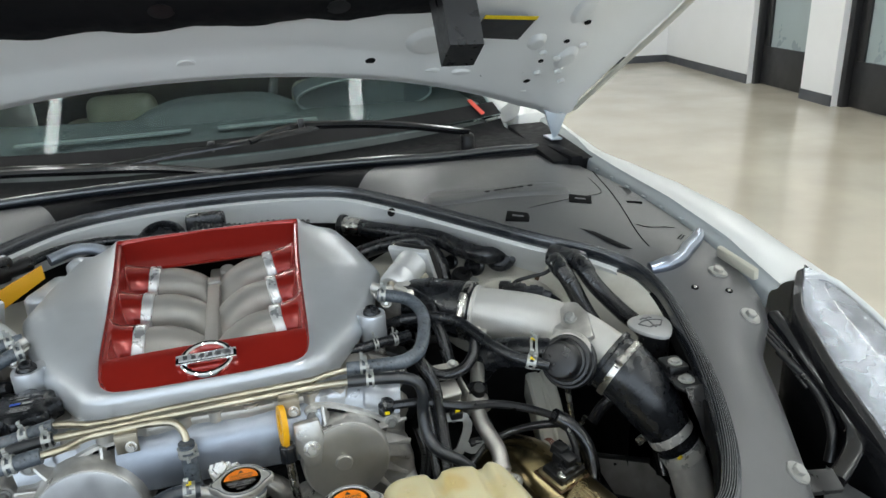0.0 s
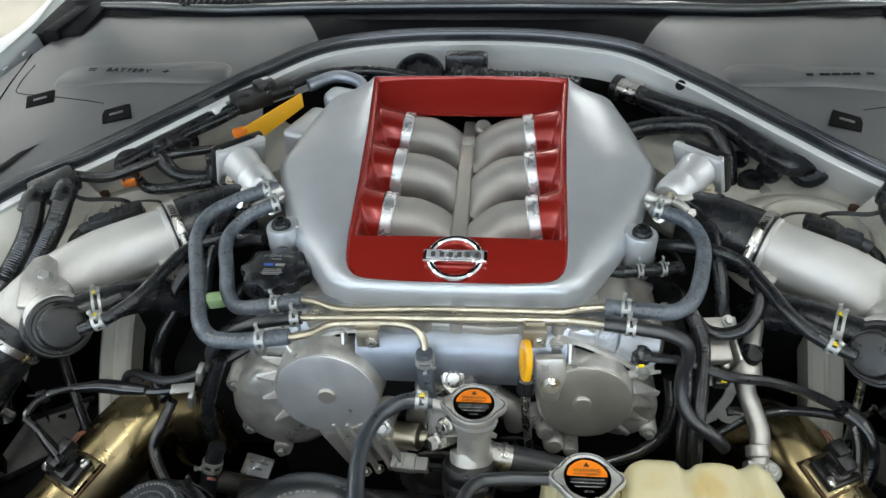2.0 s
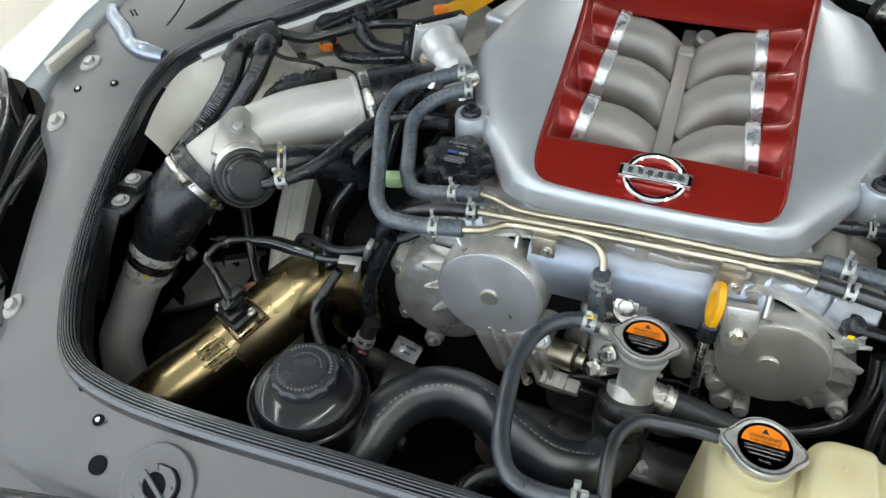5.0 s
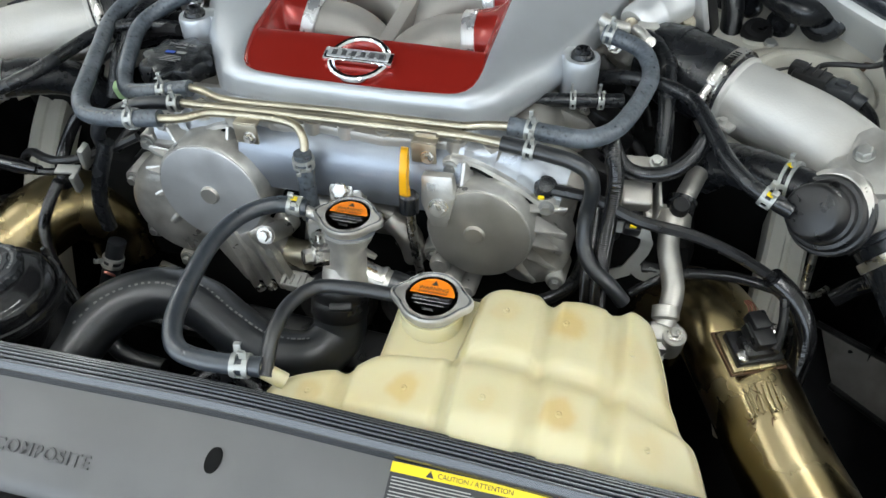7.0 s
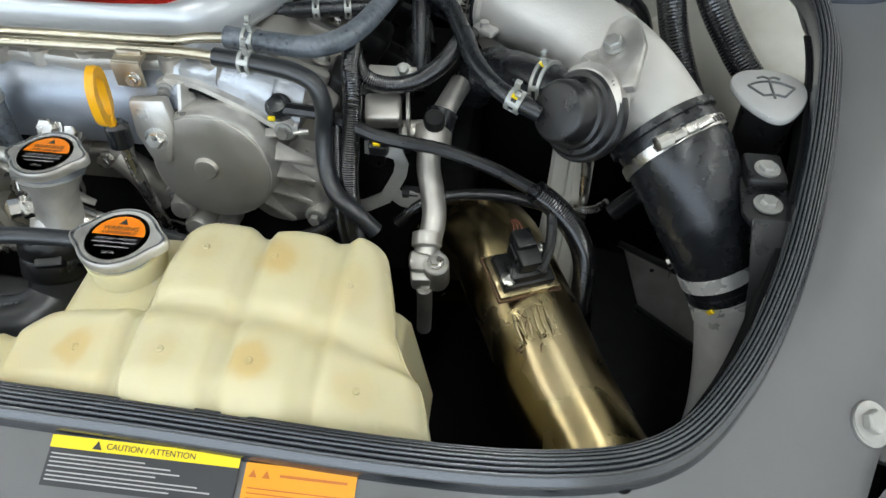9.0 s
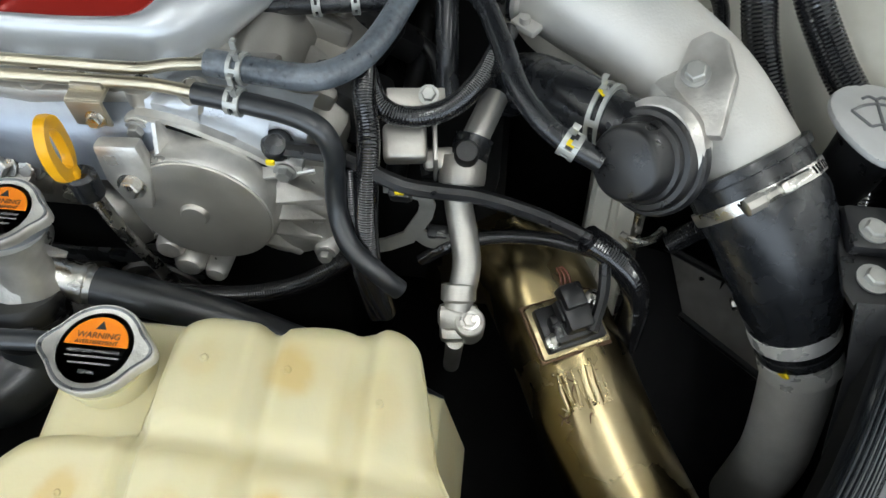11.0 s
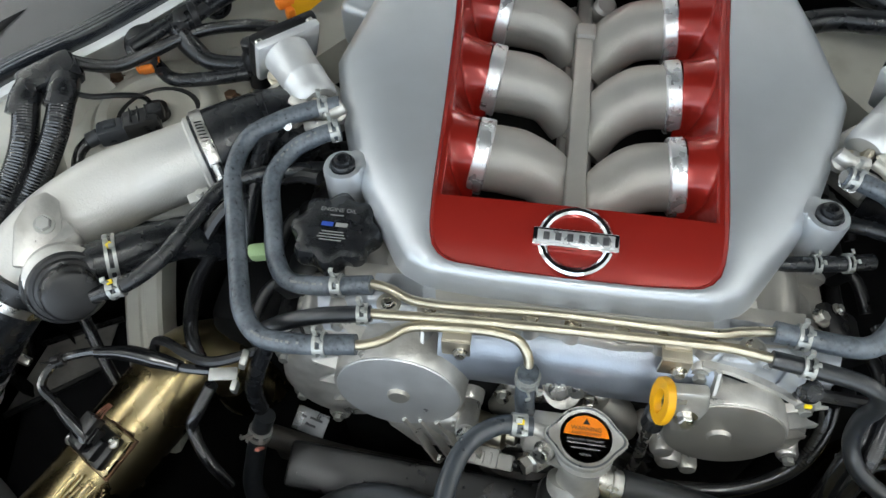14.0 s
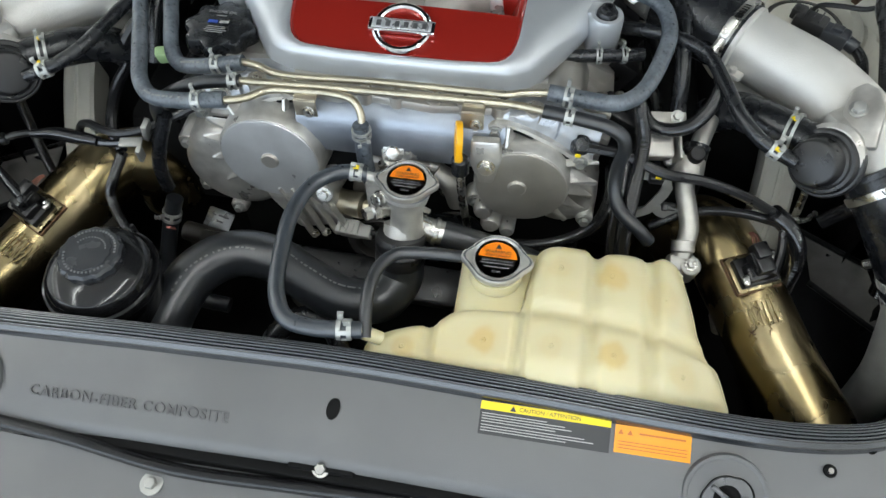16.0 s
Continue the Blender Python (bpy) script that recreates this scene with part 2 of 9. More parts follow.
def axes_of(axis):
    w = np.array(axis, float)
    w /= np.linalg.norm(w)
    u = np.cross(w, (0, 0, 1) if abs(w[2]) < 0.9 else (0, 1, 0))
    u /= np.linalg.norm(u)
    return u, np.cross(w, u), w


def lathe(profile, at, axis=(0, 0, 1), n=24):
    """A turned shape: profile of (radius, height along the axis)."""
    u, v, w = axes_of(axis)
    at = np.array(at, float)
    V, F = [], []
    for r, h in profile:
        for k in range(n):
            a = 2 * np.pi * k / n
            V.append((at + w * h + r * (np.cos(a) * u + np.sin(a) * v)).tolist())
    m = len(profile)
    F = [(i * n + j, i * n + (j + 1) % n, (i + 1) * n + (j + 1) % n, (i + 1) * n + j) for i in range(m - 1) for j in range(n)]
    F += [tuple(range(n))[::-1], tuple((m - 1) * n + j for j in range(n))]
    return V, F


def loft(loops, closed=True, caps=(False, False)):
    """Skin over loops of equal length."""
    n = len(loops[0])
    V = [tuple(map(float, p)) for loop in loops for p in loop]
    F = [(i * n + j, i * n + (j + 1) % n, (i + 1) * n + (j + 1) % n, (i + 1) * n + j) for i in range(len(loops) - 1) for j in range(n if closed else n - 1)]
    if caps[0]:
        F.append(tuple(range(n))[::-1])
    if caps[1]:
        F.append(tuple((len(loops) - 1) * n + j for j in range(n)))
    return V, F


def join(*shapes):
    V, F = [], []
    for v, f in shapes:
        k = len(V)
        V += list(v)
        F += [tuple(i + k for i in g) for g in f]
    return V, F


def flip(shape):
    """The shape mirrored across the car's middle plane."""
    v, f = shape
    return [(-p[0], p[1], p[2]) for p in v], [tuple(reversed(g)) for g in f]


def side(shape, s):
    return shape if s > 0 else flip(shape)


def moved(shape, m):
    return [tuple(m @ Vector(p)) for p in shape[0]], shape[1]


def to_shape(bm):
    bm.verts.ensure_lookup_table()
    for i, v in enumerate(bm.verts):
        v.index = i
    out = [tuple(v.co) for v in bm.verts], [tuple(v.index for v in f.verts) for f in bm.faces]
    bm.free()
    return out


def block(c, size, bevel=0.003, turn=(0, 0, 0), seg=2):
    """A box with rounded edges."""
    bm = bmesh.new()
    bmesh.ops.create_cube(bm, size=1)
    bmesh.ops.scale(bm, vec=size, verts=bm.verts)
    if bevel:
        bmesh.ops.bevel(bm, geom=bm.edges[:], offset=bevel, segments=seg, profile=0.5, affect="EDGES")
    bmesh.ops.transform(bm, matrix=pose(*c, *turn), verts=bm.verts)
    return to_shape(bm)


def slab(outline, depth, at=(0, 0, 0), turn=(0, 0, 0), bevel=0.002, seg=2):
    """A plate: an outline of (x, y) pairs with a depth downwards along z, then turned and placed."""
    bm = bmesh.new()
    f = bm.faces.new([bm.verts.new((x, y, 0)) for x, y in outline])
    f.normal_update()
    if f.normal.z < 0:
        f.normal_flip()
    got = bmesh.ops.extrude_face_region(bm, geom=[f])
    bmesh.ops.translate(bm, vec=(0, 0, -depth), verts=[v for v in got["geom"] if isinstance(v, bmesh.types.BMVert)])
    bm.faces.ensure_lookup_table()
    bmesh.ops.recalc_face_normals(bm, faces=bm.faces[:])
    if bevel:
        bmesh.ops.bevel(bm, geom=bm.edges[:], offset=bevel, segments=seg, profile=0.5, affect="EDGES")
    bmesh.ops.transform(bm, matrix=pose(*at, *turn), verts=bm.verts)
    return to_shape(bm)


def disc_outline(r, n=24, sx=1.0, sy=1.0):
    return [(r * sx * math.cos(2 * math.pi * k / n), r * sy * math.sin(2 * math.pi * k / n)) for k in range(n)]


def mesh_of(name, shape, mat, sharp=38):
    me = bpy.data.meshes.new(name)
    me.from_pydata([tuple(map(float, p)) for p in shape[0]], [], shape[1])
    me.validate()
    me.shade_smooth()
    me.set_sharp_from_angle(angle=radians(sharp))
    if mat:
        me.materials.append(mat)
    return me


def thing(name, label, category, at=(0, 0, 0), group="", kind=""):
    """An empty that carries the parts of one thing."""
    ob = new(name)
    ob.location = at
    ob.empty_display_size = 0.02
    return tagged(ob, label, category, group, kind)


def origin_of(ob):
    p = Vector(ob.location)
    while ob.parent:
        ob = ob.parent
        p += Vector(ob.location)
    return p


def part(name, shape, mat, parent, label="", sharp=38):
    """One mesh part of a thing, its shape given in the car's own metres."""
    o = origin_of(parent)
    ob = new(name, mesh_of(name, ([Vector(p) - o for p in shape[0]], shape[1]), mat, sharp))
    ob.parent = parent
    return tagged(ob, label)


def solo(name, shape, mat, label, category, group="", kind="", sharp=38):
    """A thing that is one mesh, its origin at the middle of its base."""
    v = np.array(shape[0])
    o = np.array([*(v[:, :2].min(0) + v[:, :2].max(0)) / 2, v[:, 2].min()])
    ob = new(name, mesh_of(name, ((v - o).tolist(), shape[1]), mat, sharp))
    ob.location = o
    return tagged(ob, label, category, group, kind)


def letters(text, size, m, depth=0.0003, spacing=1.0, bold=0.0):
    """Writing as a mesh shape, laid with its middle at the pose m."""
    cu = bpy.data.curves.new("letters", "FONT")
    cu.body, cu.size, cu.extrude, cu.align_x, cu.align_y, cu.space_character = text, size, depth, "CENTER", "CENTER", spacing
    cu.offset = bold
    ob = bpy.data.objects.new("letters", cu)
    scene.collection.objects.link(ob)
    dg = bpy.context.evaluated_depsgraph_get()
    me = bpy.data.meshes.new_from_object(ob.evaluated_get(dg))
    out = [tuple(m @ v.co) for v in me.vertices], [tuple(p.vertices) for p in me.polygons]
    bpy.data.objects.remove(ob)
    bpy.data.curves.remove(cu)
    bpy.data.meshes.remove(me)
    return out


def bars(rows, m, height=0.0006, depth=0.0003):
    """Lines of print too small to read, as plain bars: rows of (x0, x1, y)."""
    return join(*[moved(block(((a + b) / 2, y, depth / 2), (b - a, height, depth), 0), m) for a, b, y in rows])


def hex_bolt(at, axis=(0, 0, 1), r=0.006, h=0.005, washer=0.009):
    return join(lathe([(0.0001, 0), (washer, 0), (washer, 0.0015), (r * 0.9, 0.0016), (r * 0.9, 0.0017)], at, axis, 16),
                lathe([(r, 0.0012), (r, h - 0.001), (r * 0.85, h), (0.0001, h)], at, axis, 6))

# ---------------------------------------------------------------- the room
def room():
    turn = pose(0, 0, 0, 0, 0, ROOM_TURN)
    x1, y1, x0, y0, h = ROOM
    c = Vector((ROOM_CORNER[0], ROOM_CORNER[1], 0))
    def w(x, y, z):
        return tuple(c + turn.to_3x3() @ Vector((x, y, z)))
    def box(a, b, bev=0.0):
        s = block([(p + q) / 2 for p, q in zip(a, b)], [abs(q - p) for p, q in zip(a, b)], bev)
        return [w(*p) for p in s[0]], s[1]
    solo("floor", box((x0, y0, -0.1), (x1 + 0.2, y1 + 0.2, 0)), FLOOR, "polished beige sealed concrete floor", "floor", kind="structure")
    solo("ceiling", box((x0, y0, h), (x1 + 0.2, y1 + 0.2, h + 0.1)), WALL, "plain white ceiling", "ceiling", kind="structure")
    solo("wall_back", box((x0, 0, 0), (0.2, 0.2, h)), WALL, "smooth white painted wall", "wall", kind="structure")
    # glazed front wall
    solo("wall_front", join(box((x0, y0, 0), (0.2, y0 + 0.2, 0.5)), box((x0, y0, 3.0), (0.2, y0 + 0.2, h)), box((x0, y0, 0.5), (-10.4, y0 + 0.2, 3.0)), box((-1.4, y0, 0.5), (0.2, y0 + 0.2, 3.0))), WALL, "white painted wall round a wide window", "wall", kind="structure")
    wd = thing("window_1", "wide shop window with dark frames", "window", w(-5.9, y0 + 0.1, 0.5), kind="structure")
    for k in range(7):
        part("mullion", box((-10.4 + 1.5 * k - 0.03, y0 + 0.06, 0.5), (-10.4 + 1.5 * k + 0.03, y0 + 0.14, 3.0), 0.004), DOORMETAL, wd)
    part("rail", join(box((-10.4, y0 + 0.06, 0.5), (-1.4, y0 + 0.14, 0.56)), box((-10.4, y0 + 0.06, 2.94), (-1.4, y0 + 0.14, 3.0))), DOORMETAL, wd)
    sky = bpy.data.lights.new("window_light", "AREA")
    sky.shape, sky.size, sky.size_y, sky.energy, sky.color = "RECTANGLE", 9.0, 2.4, WINDOW_POWER, (0.76, 0.88, 1.0)
    lamp = new("window_light", sky)
    lamp.matrix_world = look(w(-5.9, y0 + 0.16, 1.75), w(-5.9, y0 + 3.0, 1.6))
    solo("wall_left", box((x0 - 0.2, y0, 0), (x0, 0.2, h)), WALL, "smooth white painted wall", "wall", kind="structure")
    # wall with doors: runs along the local y axis
    for i, (a, b) in enumerate(((0.0, D1[0]), (D1[1], D2[0]), (D2[1], -y0))):
        solo("wall_right", box((0, -b, 0), (0.3, -a, h)), WALL, "white painted wall between dark doors", "wall", kind="structure")
        solo("baseboard", box((-0.012, -b + 0.002, 0), (-0.0002, -a - 0.002, 0.10)), SKIRT, "dark grey rubber baseboard", "baseboard", kind="structure")
    solo("baseboard", box((x0, -0.012, 0), (-0.014, -0.0002, 0.10)), SKIRT, "dark grey rubber baseboard", "baseboard", kind="structure")
    for i, (a, b) in enumerate((D1, D2)):
        solo("wall_right", box((0.0, -b, 2.2), (0.3, -a, h)), WALL, "white painted wall over a door", "wall", kind="structure")
        d = thing("door_%d" % (i + 1), "closed dark grey metal door with a frosted glass pane", "door", w(0.1, -(a + b) / 2, 0), kind="structure")
        part("door_frame", join(box((0.06, -b, 0), (0.26, -b + 0.07, 2.2), 0.004), box((0.06, -a - 0.07, 0), (0.26, -a, 2.2), 0.004), box((0.06, -b + 0.07, 2.12), (0.26, -a - 0.07, 2.2), 0.004)), DOORMETAL, d)
        part("leaf", join(box((0.12, -b + 0.075, 0.01), (0.17, -a - 0.075, 0.42), 0.003), box((0.12, -b + 0.075, 0.42), (0.17, -b + 0.20, 2.11), 0.003),
                          box((0.12, -a - 0.20, 0.42), (0.17, -a - 0.075, 2.11), 0.003), box((0.12, -b + 0.2, 2.0), (0.17, -a - 0.2, 2.11), 0.003)), DOORMETAL, d)
        part("pane", box((0.14, -b + 0.2, 0.42), (0.15, -a - 0.2, 2.0)), FROST, d, "frosted grey green glass")
    # long ceiling lights
    for lx in (-1.0, -3.64, -6.27, -8.9, -11.4):
        for iy in range(8):
            ly = -1.6 - iy * 1.5
            lamp = thing("ceiling_light", "slim white linear ceiling light in a long row", "ceiling light", w(lx, ly, h - 0.06), "linear ceiling lights")
            part("frame", box((lx - 0.07, ly - 0.745, h - 0.05), (lx + 0.07, ly + 0.745, h - 0.001), 0.004), WALL, lamp)
            part("diffuser", box((lx - 0.06, ly - 0.74, h - 0.056), (lx + 0.06, ly + 0.74, h - 0.0505)), GLOW, lamp)


FLOOR = material("polished_concrete", (0.53, 0.48, 0.395), 0.16, 0.0, 0.08, 2.0, 0.02, 60, coat=0.25, stain=0.3, stain_colour=(0.66, 0.60, 0.50), stain_scale=1.2, rough_vary=0.05)
WALL = material("white_wall_paint", (0.80, 0.81, 0.82), 0.6, 0.0, 0.02, 2.0, 0.1, 200)
SKIRT = material("dark_baseboard", (0.06, 0.065, 0.075), 0.5, 0.0, 0.05, 8.0, 0.05, 200)
DOORMETAL = material("dark_bronze_door", (0.022, 0.022, 0.024), 0.4, 0.2, 0.05, 8.0, 0.05, 200)
FROST = material("frosted_glass", (0.30, 0.36, 0.37), 0.35, 0.0, 0.05, 3.0, 0.0)
GLOW = bpy.data.materials.new("lit_diffuser")
GLOW.use_nodes = True
GLOW.node_tree.nodes["Principled BSDF"].inputs["Emission Color"].default_value = (0.925, 0.965, 0.955, 1)
GLOW.node_tree.nodes["Principled BSDF"].inputs["Emission Strength"].default_value = 21.5
WINDOW_POWER = 175.0
ROOM_CORNER, ROOM_TURN = (6.15, 8.6), -10.8
ROOM = (0.0, 0.0, -12.0, -14.0, 3.4)
D1, D2 = (2.42, 3.52), (4.05, 5.15)
room()


# ---------------------------------------------------------------- the car's sheet metal and panels
# half of the line on which the bonnet's weatherstrip runs, from the windscreen to the nose: x, y, z
SEAL = [(0.0, 0.497, 0.936), (0.14, 0.484, 0.936), (0.25, 0.447, 0.933), (0.34, 0.360, 0.924), (0.435, 0.243, 0.912), (0.52, 0.142, 0.900), (0.60, 0.076, 0.886), (0.640, 0.025, 0.872),
        (0.648, -0.03, 0.857), (0.637, -0.10, 0.840), (0.613, -0.19, 0.820), (0.586, -0.265, 0.801), (0.548, -0.335, 0.789), (0.502, -0.385, 0.785), (0.43, -0.406, 0.785), (0.16, -0.403, 0.786), (0.0, -0.400, 0.787)]
OUTER = [(0.0, 0.552, 0.955), (0.15, 0.548, 0.954), (0.31, 0.545, 0.949), (0.46, 0.575, 0.938), (0.63, 0.635, 0.920), (0.755, 0.70, 0.902), (0.80, 0.45, 0.896),
         (0.808, 0.25, 0.886), (0.808, 0.08, 0.866), (0.796, -0.05, 0.840), (0.772, -0.112, 0.820), (0.728, -0.158, 0.803), (0.700, -0.225, 0.783), (0.676, -0.285, 0.764), (0.650, -0.345, 0.746), (0.58, -0.455, 0.738), (0.47, -0.49, 0.738), (0.17, -0.490, 0.742), (0.0, -0.488, 0.744)]


def both_sides(half):
    return list(half) + [(-x, y, z) for x, y, z in half[-2:0:-1]]


def ring_line(half, res=6):
    return smooth_line(both_sides(half), res, closed=True)


def along(line, n):
    """n points evenly spread on a closed line."""
    p = np.r_[line, line[:1]]
    d = np.r_[0, np.cumsum(np.linalg.norm(np.diff(p, axis=0), axis=1))]
    q = np.linspace(0, d[-1], n, endpoint=False)
    return np.stack([np.interp(q, d, p[:, k]) for k in range(3)], 1)


def inset(line, d, z, closed=True):
    """The line moved inwards by d in plan and up by z."""
    t = np.roll(line, -1, 0) - np.roll(line, 1, 0)
    if not closed:
        t = np.gradient(line, axis=0)
    nrm = np.stack([-t[:, 1], t[:, 0], 0 * t[:, 0]], 1)
    nrm /= np.linalg.norm(nrm, axis=1)[:, None]
    inward = np.array([0, 0.02, 0]) - line
    nrm *= np.sign((nrm * inward).sum(1))[:, None]
    return line + nrm * d + (0, 0, z)


RIM_LINE = ring_line(SEAL, 8)


TRIM = []


def on_trim(x, y, up=0.0):
    """The point of the trim skin above x, y."""
    d = np.hypot(TRIM[0][:, 0] - x, TRIM[0][:, 1] - y)
    k = np.argsort(d)[:4]
    wt = 1 / (d[k] + 1e-4)
    return (x, y, float((TRIM[0][k, 2] * wt).sum() / wt.sum()) + up)


def panels():
    # trim skin between the weatherstrip and the outer edge, softly crowned; both loops start at the windscreen's middle
    inner = inset(RIM_LINE, -0.0095, -0.010)
    outer = smooth_line(both_sides(OUTER), 40, True)
    # keep the outer points in even order
    ang = np.array([np.arctan2(p[0], p[1] - 0.02) for p in inner])
    oang = np.array([np.arctan2(p[0], p[1] - 0.02) for p in outer])
    byang = np.array([outer[np.abs(np.angle(np.exp(1j * (oang - a)))).argmin()] for a in ang])
    rows = []
    for k in range(9):
        f = k / 8
        row = inner * (1 - f) + byang * f
        row[:, 2] += 0.012 * np.sin(np.pi * f) * np.clip((row[:, 1] + 0.45) / 0.3, 0.25, 1)
        rows.append(row)
    rows.append(byang + (0, 0, -0.03))
    t = thing("bay_trim_panel", "grained dark grey plastic trim round the engine bay", "car panel", (0, 0.02, 0.75))
    TRIM.append(np.concatenate(rows[:9]))
    n = len(inner)
    start = int(np.argmax((inner[:, 0] > 0.262) & (inner[:, 1] > 0.2))) if inner[1, 0] > 0 else int(np.argmax((inner[:, 0] < -0.262) & (inner[:, 1] > 0.2)))
    turned = [np.roll(r, -start, 0) for r in rows]
    last = n - 2 * start + 1
    part("skin", loft([r[:last + 1] for r in turned], closed=False), COWL, t, sharp=70)
    part("centre_cowl", loft([r[last:].tolist() + r[:1].tolist() for r in turned], closed=False), MATTBLACK, t, "black rubber centre cowl", 70)
    # painted channel below the weatherstrip, behind the engine and down to the strut towers
    rear = np.array(sorted([p.tolist() for p in RIM_LINE if p[1] > 0.045], key=lambda p: p[0]))
    def fall(run, mid, out, dz):
        """The run moved inwards by mid behind the engine and by out at the sides."""
        k = np.clip((np.abs(run[:, 0]) - 0.29) / 0.10, 0, 1)[:, None]
        return inset(run, mid, dz, False) * (1 - k) + inset(run, out, dz, False) * k
    rows = [inset(rear, -0.004, -0.012, False), inset(rear, 0.016, -0.010, False), inset(rear, 0.021, -0.013, False), fall(rear, 0.018, 0.014, -0.022), fall(rear, 0.014, 0.004, -0.032), fall(rear, 0.012, -0.012, -0.050), fall(rear, 0.013, -0.020, -0.062)]
    fw = thing("firewall", "white painted sheet metal firewall channel", "car body", (0, 0.35, 0.6))
    part("channel", loft(rows, closed=False), BODY, fw, sharp=50)
    # white side walls; the middle run is blackened to stand for shade
    for keep, mat, say in ((lambda x: x > 0.335, BODY, "white painted side wall"), (lambda x: x < -0.335, BODY, "white painted side wall"), (lambda x: abs(x) < 0.35, DARKIN, "bulkhead behind the engine, blackened for its shade")):
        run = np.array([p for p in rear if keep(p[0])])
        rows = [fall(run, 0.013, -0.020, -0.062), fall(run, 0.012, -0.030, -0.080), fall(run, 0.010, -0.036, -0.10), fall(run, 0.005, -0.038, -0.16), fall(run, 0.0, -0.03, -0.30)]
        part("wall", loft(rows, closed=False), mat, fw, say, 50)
    for s in (1, -1):
        run = np.array([p for p in rear if 0.31 < s * p[0] < 0.60])
        rows = [inset(run, d, dz, False) for d, dz in ((-0.014, -0.034), (-0.024, -0.050), (-0.028, -0.075), (-0.020, -0.094), (0.004, -0.102), (0.045, -0.104), (0.080, -0.106), (0.100, -0.112), (0.108, -0.16))]
        part("shelf", loft(rows, closed=False), APRON, fw, "cream painted sheet sloping to the strut tower", 60)
        for x, y in ((0.372, 0.255), (0.438, 0.205), (0.405, 0.222), (0.505, 0.128)):
            k = int(np.argmin(np.hypot(run[:, 0] - s * x, run[:, 1] - y)))
            at = inset(run, 0.030, -0.1034, False)[k]
            part("pressed_boss", lathe([(0.016, -0.002), (0.014, 0.0025), (0.010, 0.0030), (0.009, 0.0015), (0.0001, 0.0015)], at, (0, 0, 1), 24), APRON, fw)
    front = [p.tolist() for p in RIM_LINE if p[1] <= 0.30]
    front = np.array(sorted(front, key=lambda p: math.atan2(p[0], -(p[1] - 0.1))))
    rows = [inset(front, -0.004, -0.012, False), inset(front, 0.013, -0.012, False), inset(front, 0.015, -0.03, False), inset(front, -0.01, -0.05, False), inset(front, -0.055, -0.10, False), inset(front, -0.075, -0.16, False), inset(front, -0.085, -0.52, False)]
    low = front[:, 1] > -0.012
    for k in range(4):
        rows[k][low] = rows[4][low] + (0, 0, 0.012 - 0.003 * k)
    # liner closes the bay; its near black carries the shade down there
    solo("bay_liner", loft(rows, closed=False), DARKIN, "black inner liner of the engine bay, darkened for its shade", "car body")
    # ribbed weatherstrip
    prof = [(-0.0118, -0.012), (-0.0114, -0.004), (-0.0098, 0.0004), (-0.0076, 0.0014)]
    for k in range(7):
        a, up = -0.0070 + k * 0.0024, 0.0016 + 0.0072 * math.sin(math.pi * (k + 0.8) / 8)
        prof += [(a + 0.0002, up), (a + 0.0007, up + 0.0012), (a + 0.0016, up + 0.0012), (a + 0.0022, up)]
    prof += [(0.0102, -0.001), (0.0102, -0.012)]
    solo("weatherstrip", sweep(prof, both_sides(SEAL), 8, True), SEALRUB, "ribbed black rubber bonnet weatherstrip", "weatherstrip", sharp=80)
    # unseen tray, coloured as the shade at the bay's bottom
    solo("undertray", block((0, 0.05, 0.36), (1.5, 1.2, 0.02), 0.002), DARKIN, "tray under the engine, painted black for the shade there", "car body")


panels()

# ---------------------------------------------------------------- engine cover
def cover_z(y):
    """Height of the red frame's lip."""
    return float(np.interp(y, [-0.10, -0.09, -0.08, -0.03, 0.13, 0.345], [0.872, 0.8755, 0.879, 0.893, 0.908, 0.923]))


FRAME = [(0.0, -0.0905), (0.06, -0.090), (0.103, -0.0875), (0.118, -0.080), (0.1245, -0.060), (0.127, -0.02), (0.131, 0.08), (0.137, 0.19), (0.145, 0.29), (0.1495, 0.342), (0.10, 0.345), (0.0, 0.346)]
RIM = [(0.0, -0.1005), (0.07, -0.100), (0.120, -0.0975), (0.143, -0.087), (0.162, -0.058), (0.190, -0.015), (0.214, 0.032), (0.232, 0.080), (0.250, 0.140), (0.232, 0.245), (0.212, 0.325), (0.165, 0.352), (0.0, 0.353)]


def dense(half, n, zf):
    """A closed loop of n points from half an outline, evenly spread."""
    pts = np.array([(x, y, 0) for x, y in half] + [(-x, y, 0) for x, y in half[-2:0:-1]])
    pts = np.r_[pts, pts[:1]]
    d = np.r_[0, np.cumsum(np.linalg.norm(np.diff(pts, axis=0), axis=1))]
    s = np.linspace(0, d[-1], n, endpoint=False)
    out = np.stack([np.interp(s, d, pts[:, k]) for k in range(3)], 1)
    out[:, 2] = [zf(x, y) for x, y, _ in out]
    return out


def matched(half_a, half_b, n, za, zb):
    """Two closed loops whose points face each other by angle round the middle."""
    a, b = dense(half_a, 720, za), dense(half_b, 720, zb)
    c = np.array([0, 0.12])
    def at(loop, ang):
        v = loop[:, :2] - c
        th = np.unwrap(np.arctan2(v[:, 1], v[:, 0]))
        if th[-1] < th[0]:
            th, loop = th[::-1], loop[::-1]
        base = th[0]
        return np.stack([np.interp((ang - base) % (2 * np.pi) + base, np.r_[th, th[0] + 2 * np.pi], np.r_[loop[:, k], loop[:1, k]]) for k in range(3)], 1)
    ang = np.linspace(0, 2 * np.pi, n, endpoint=False)
    return at(a, ang), at(b, ang)


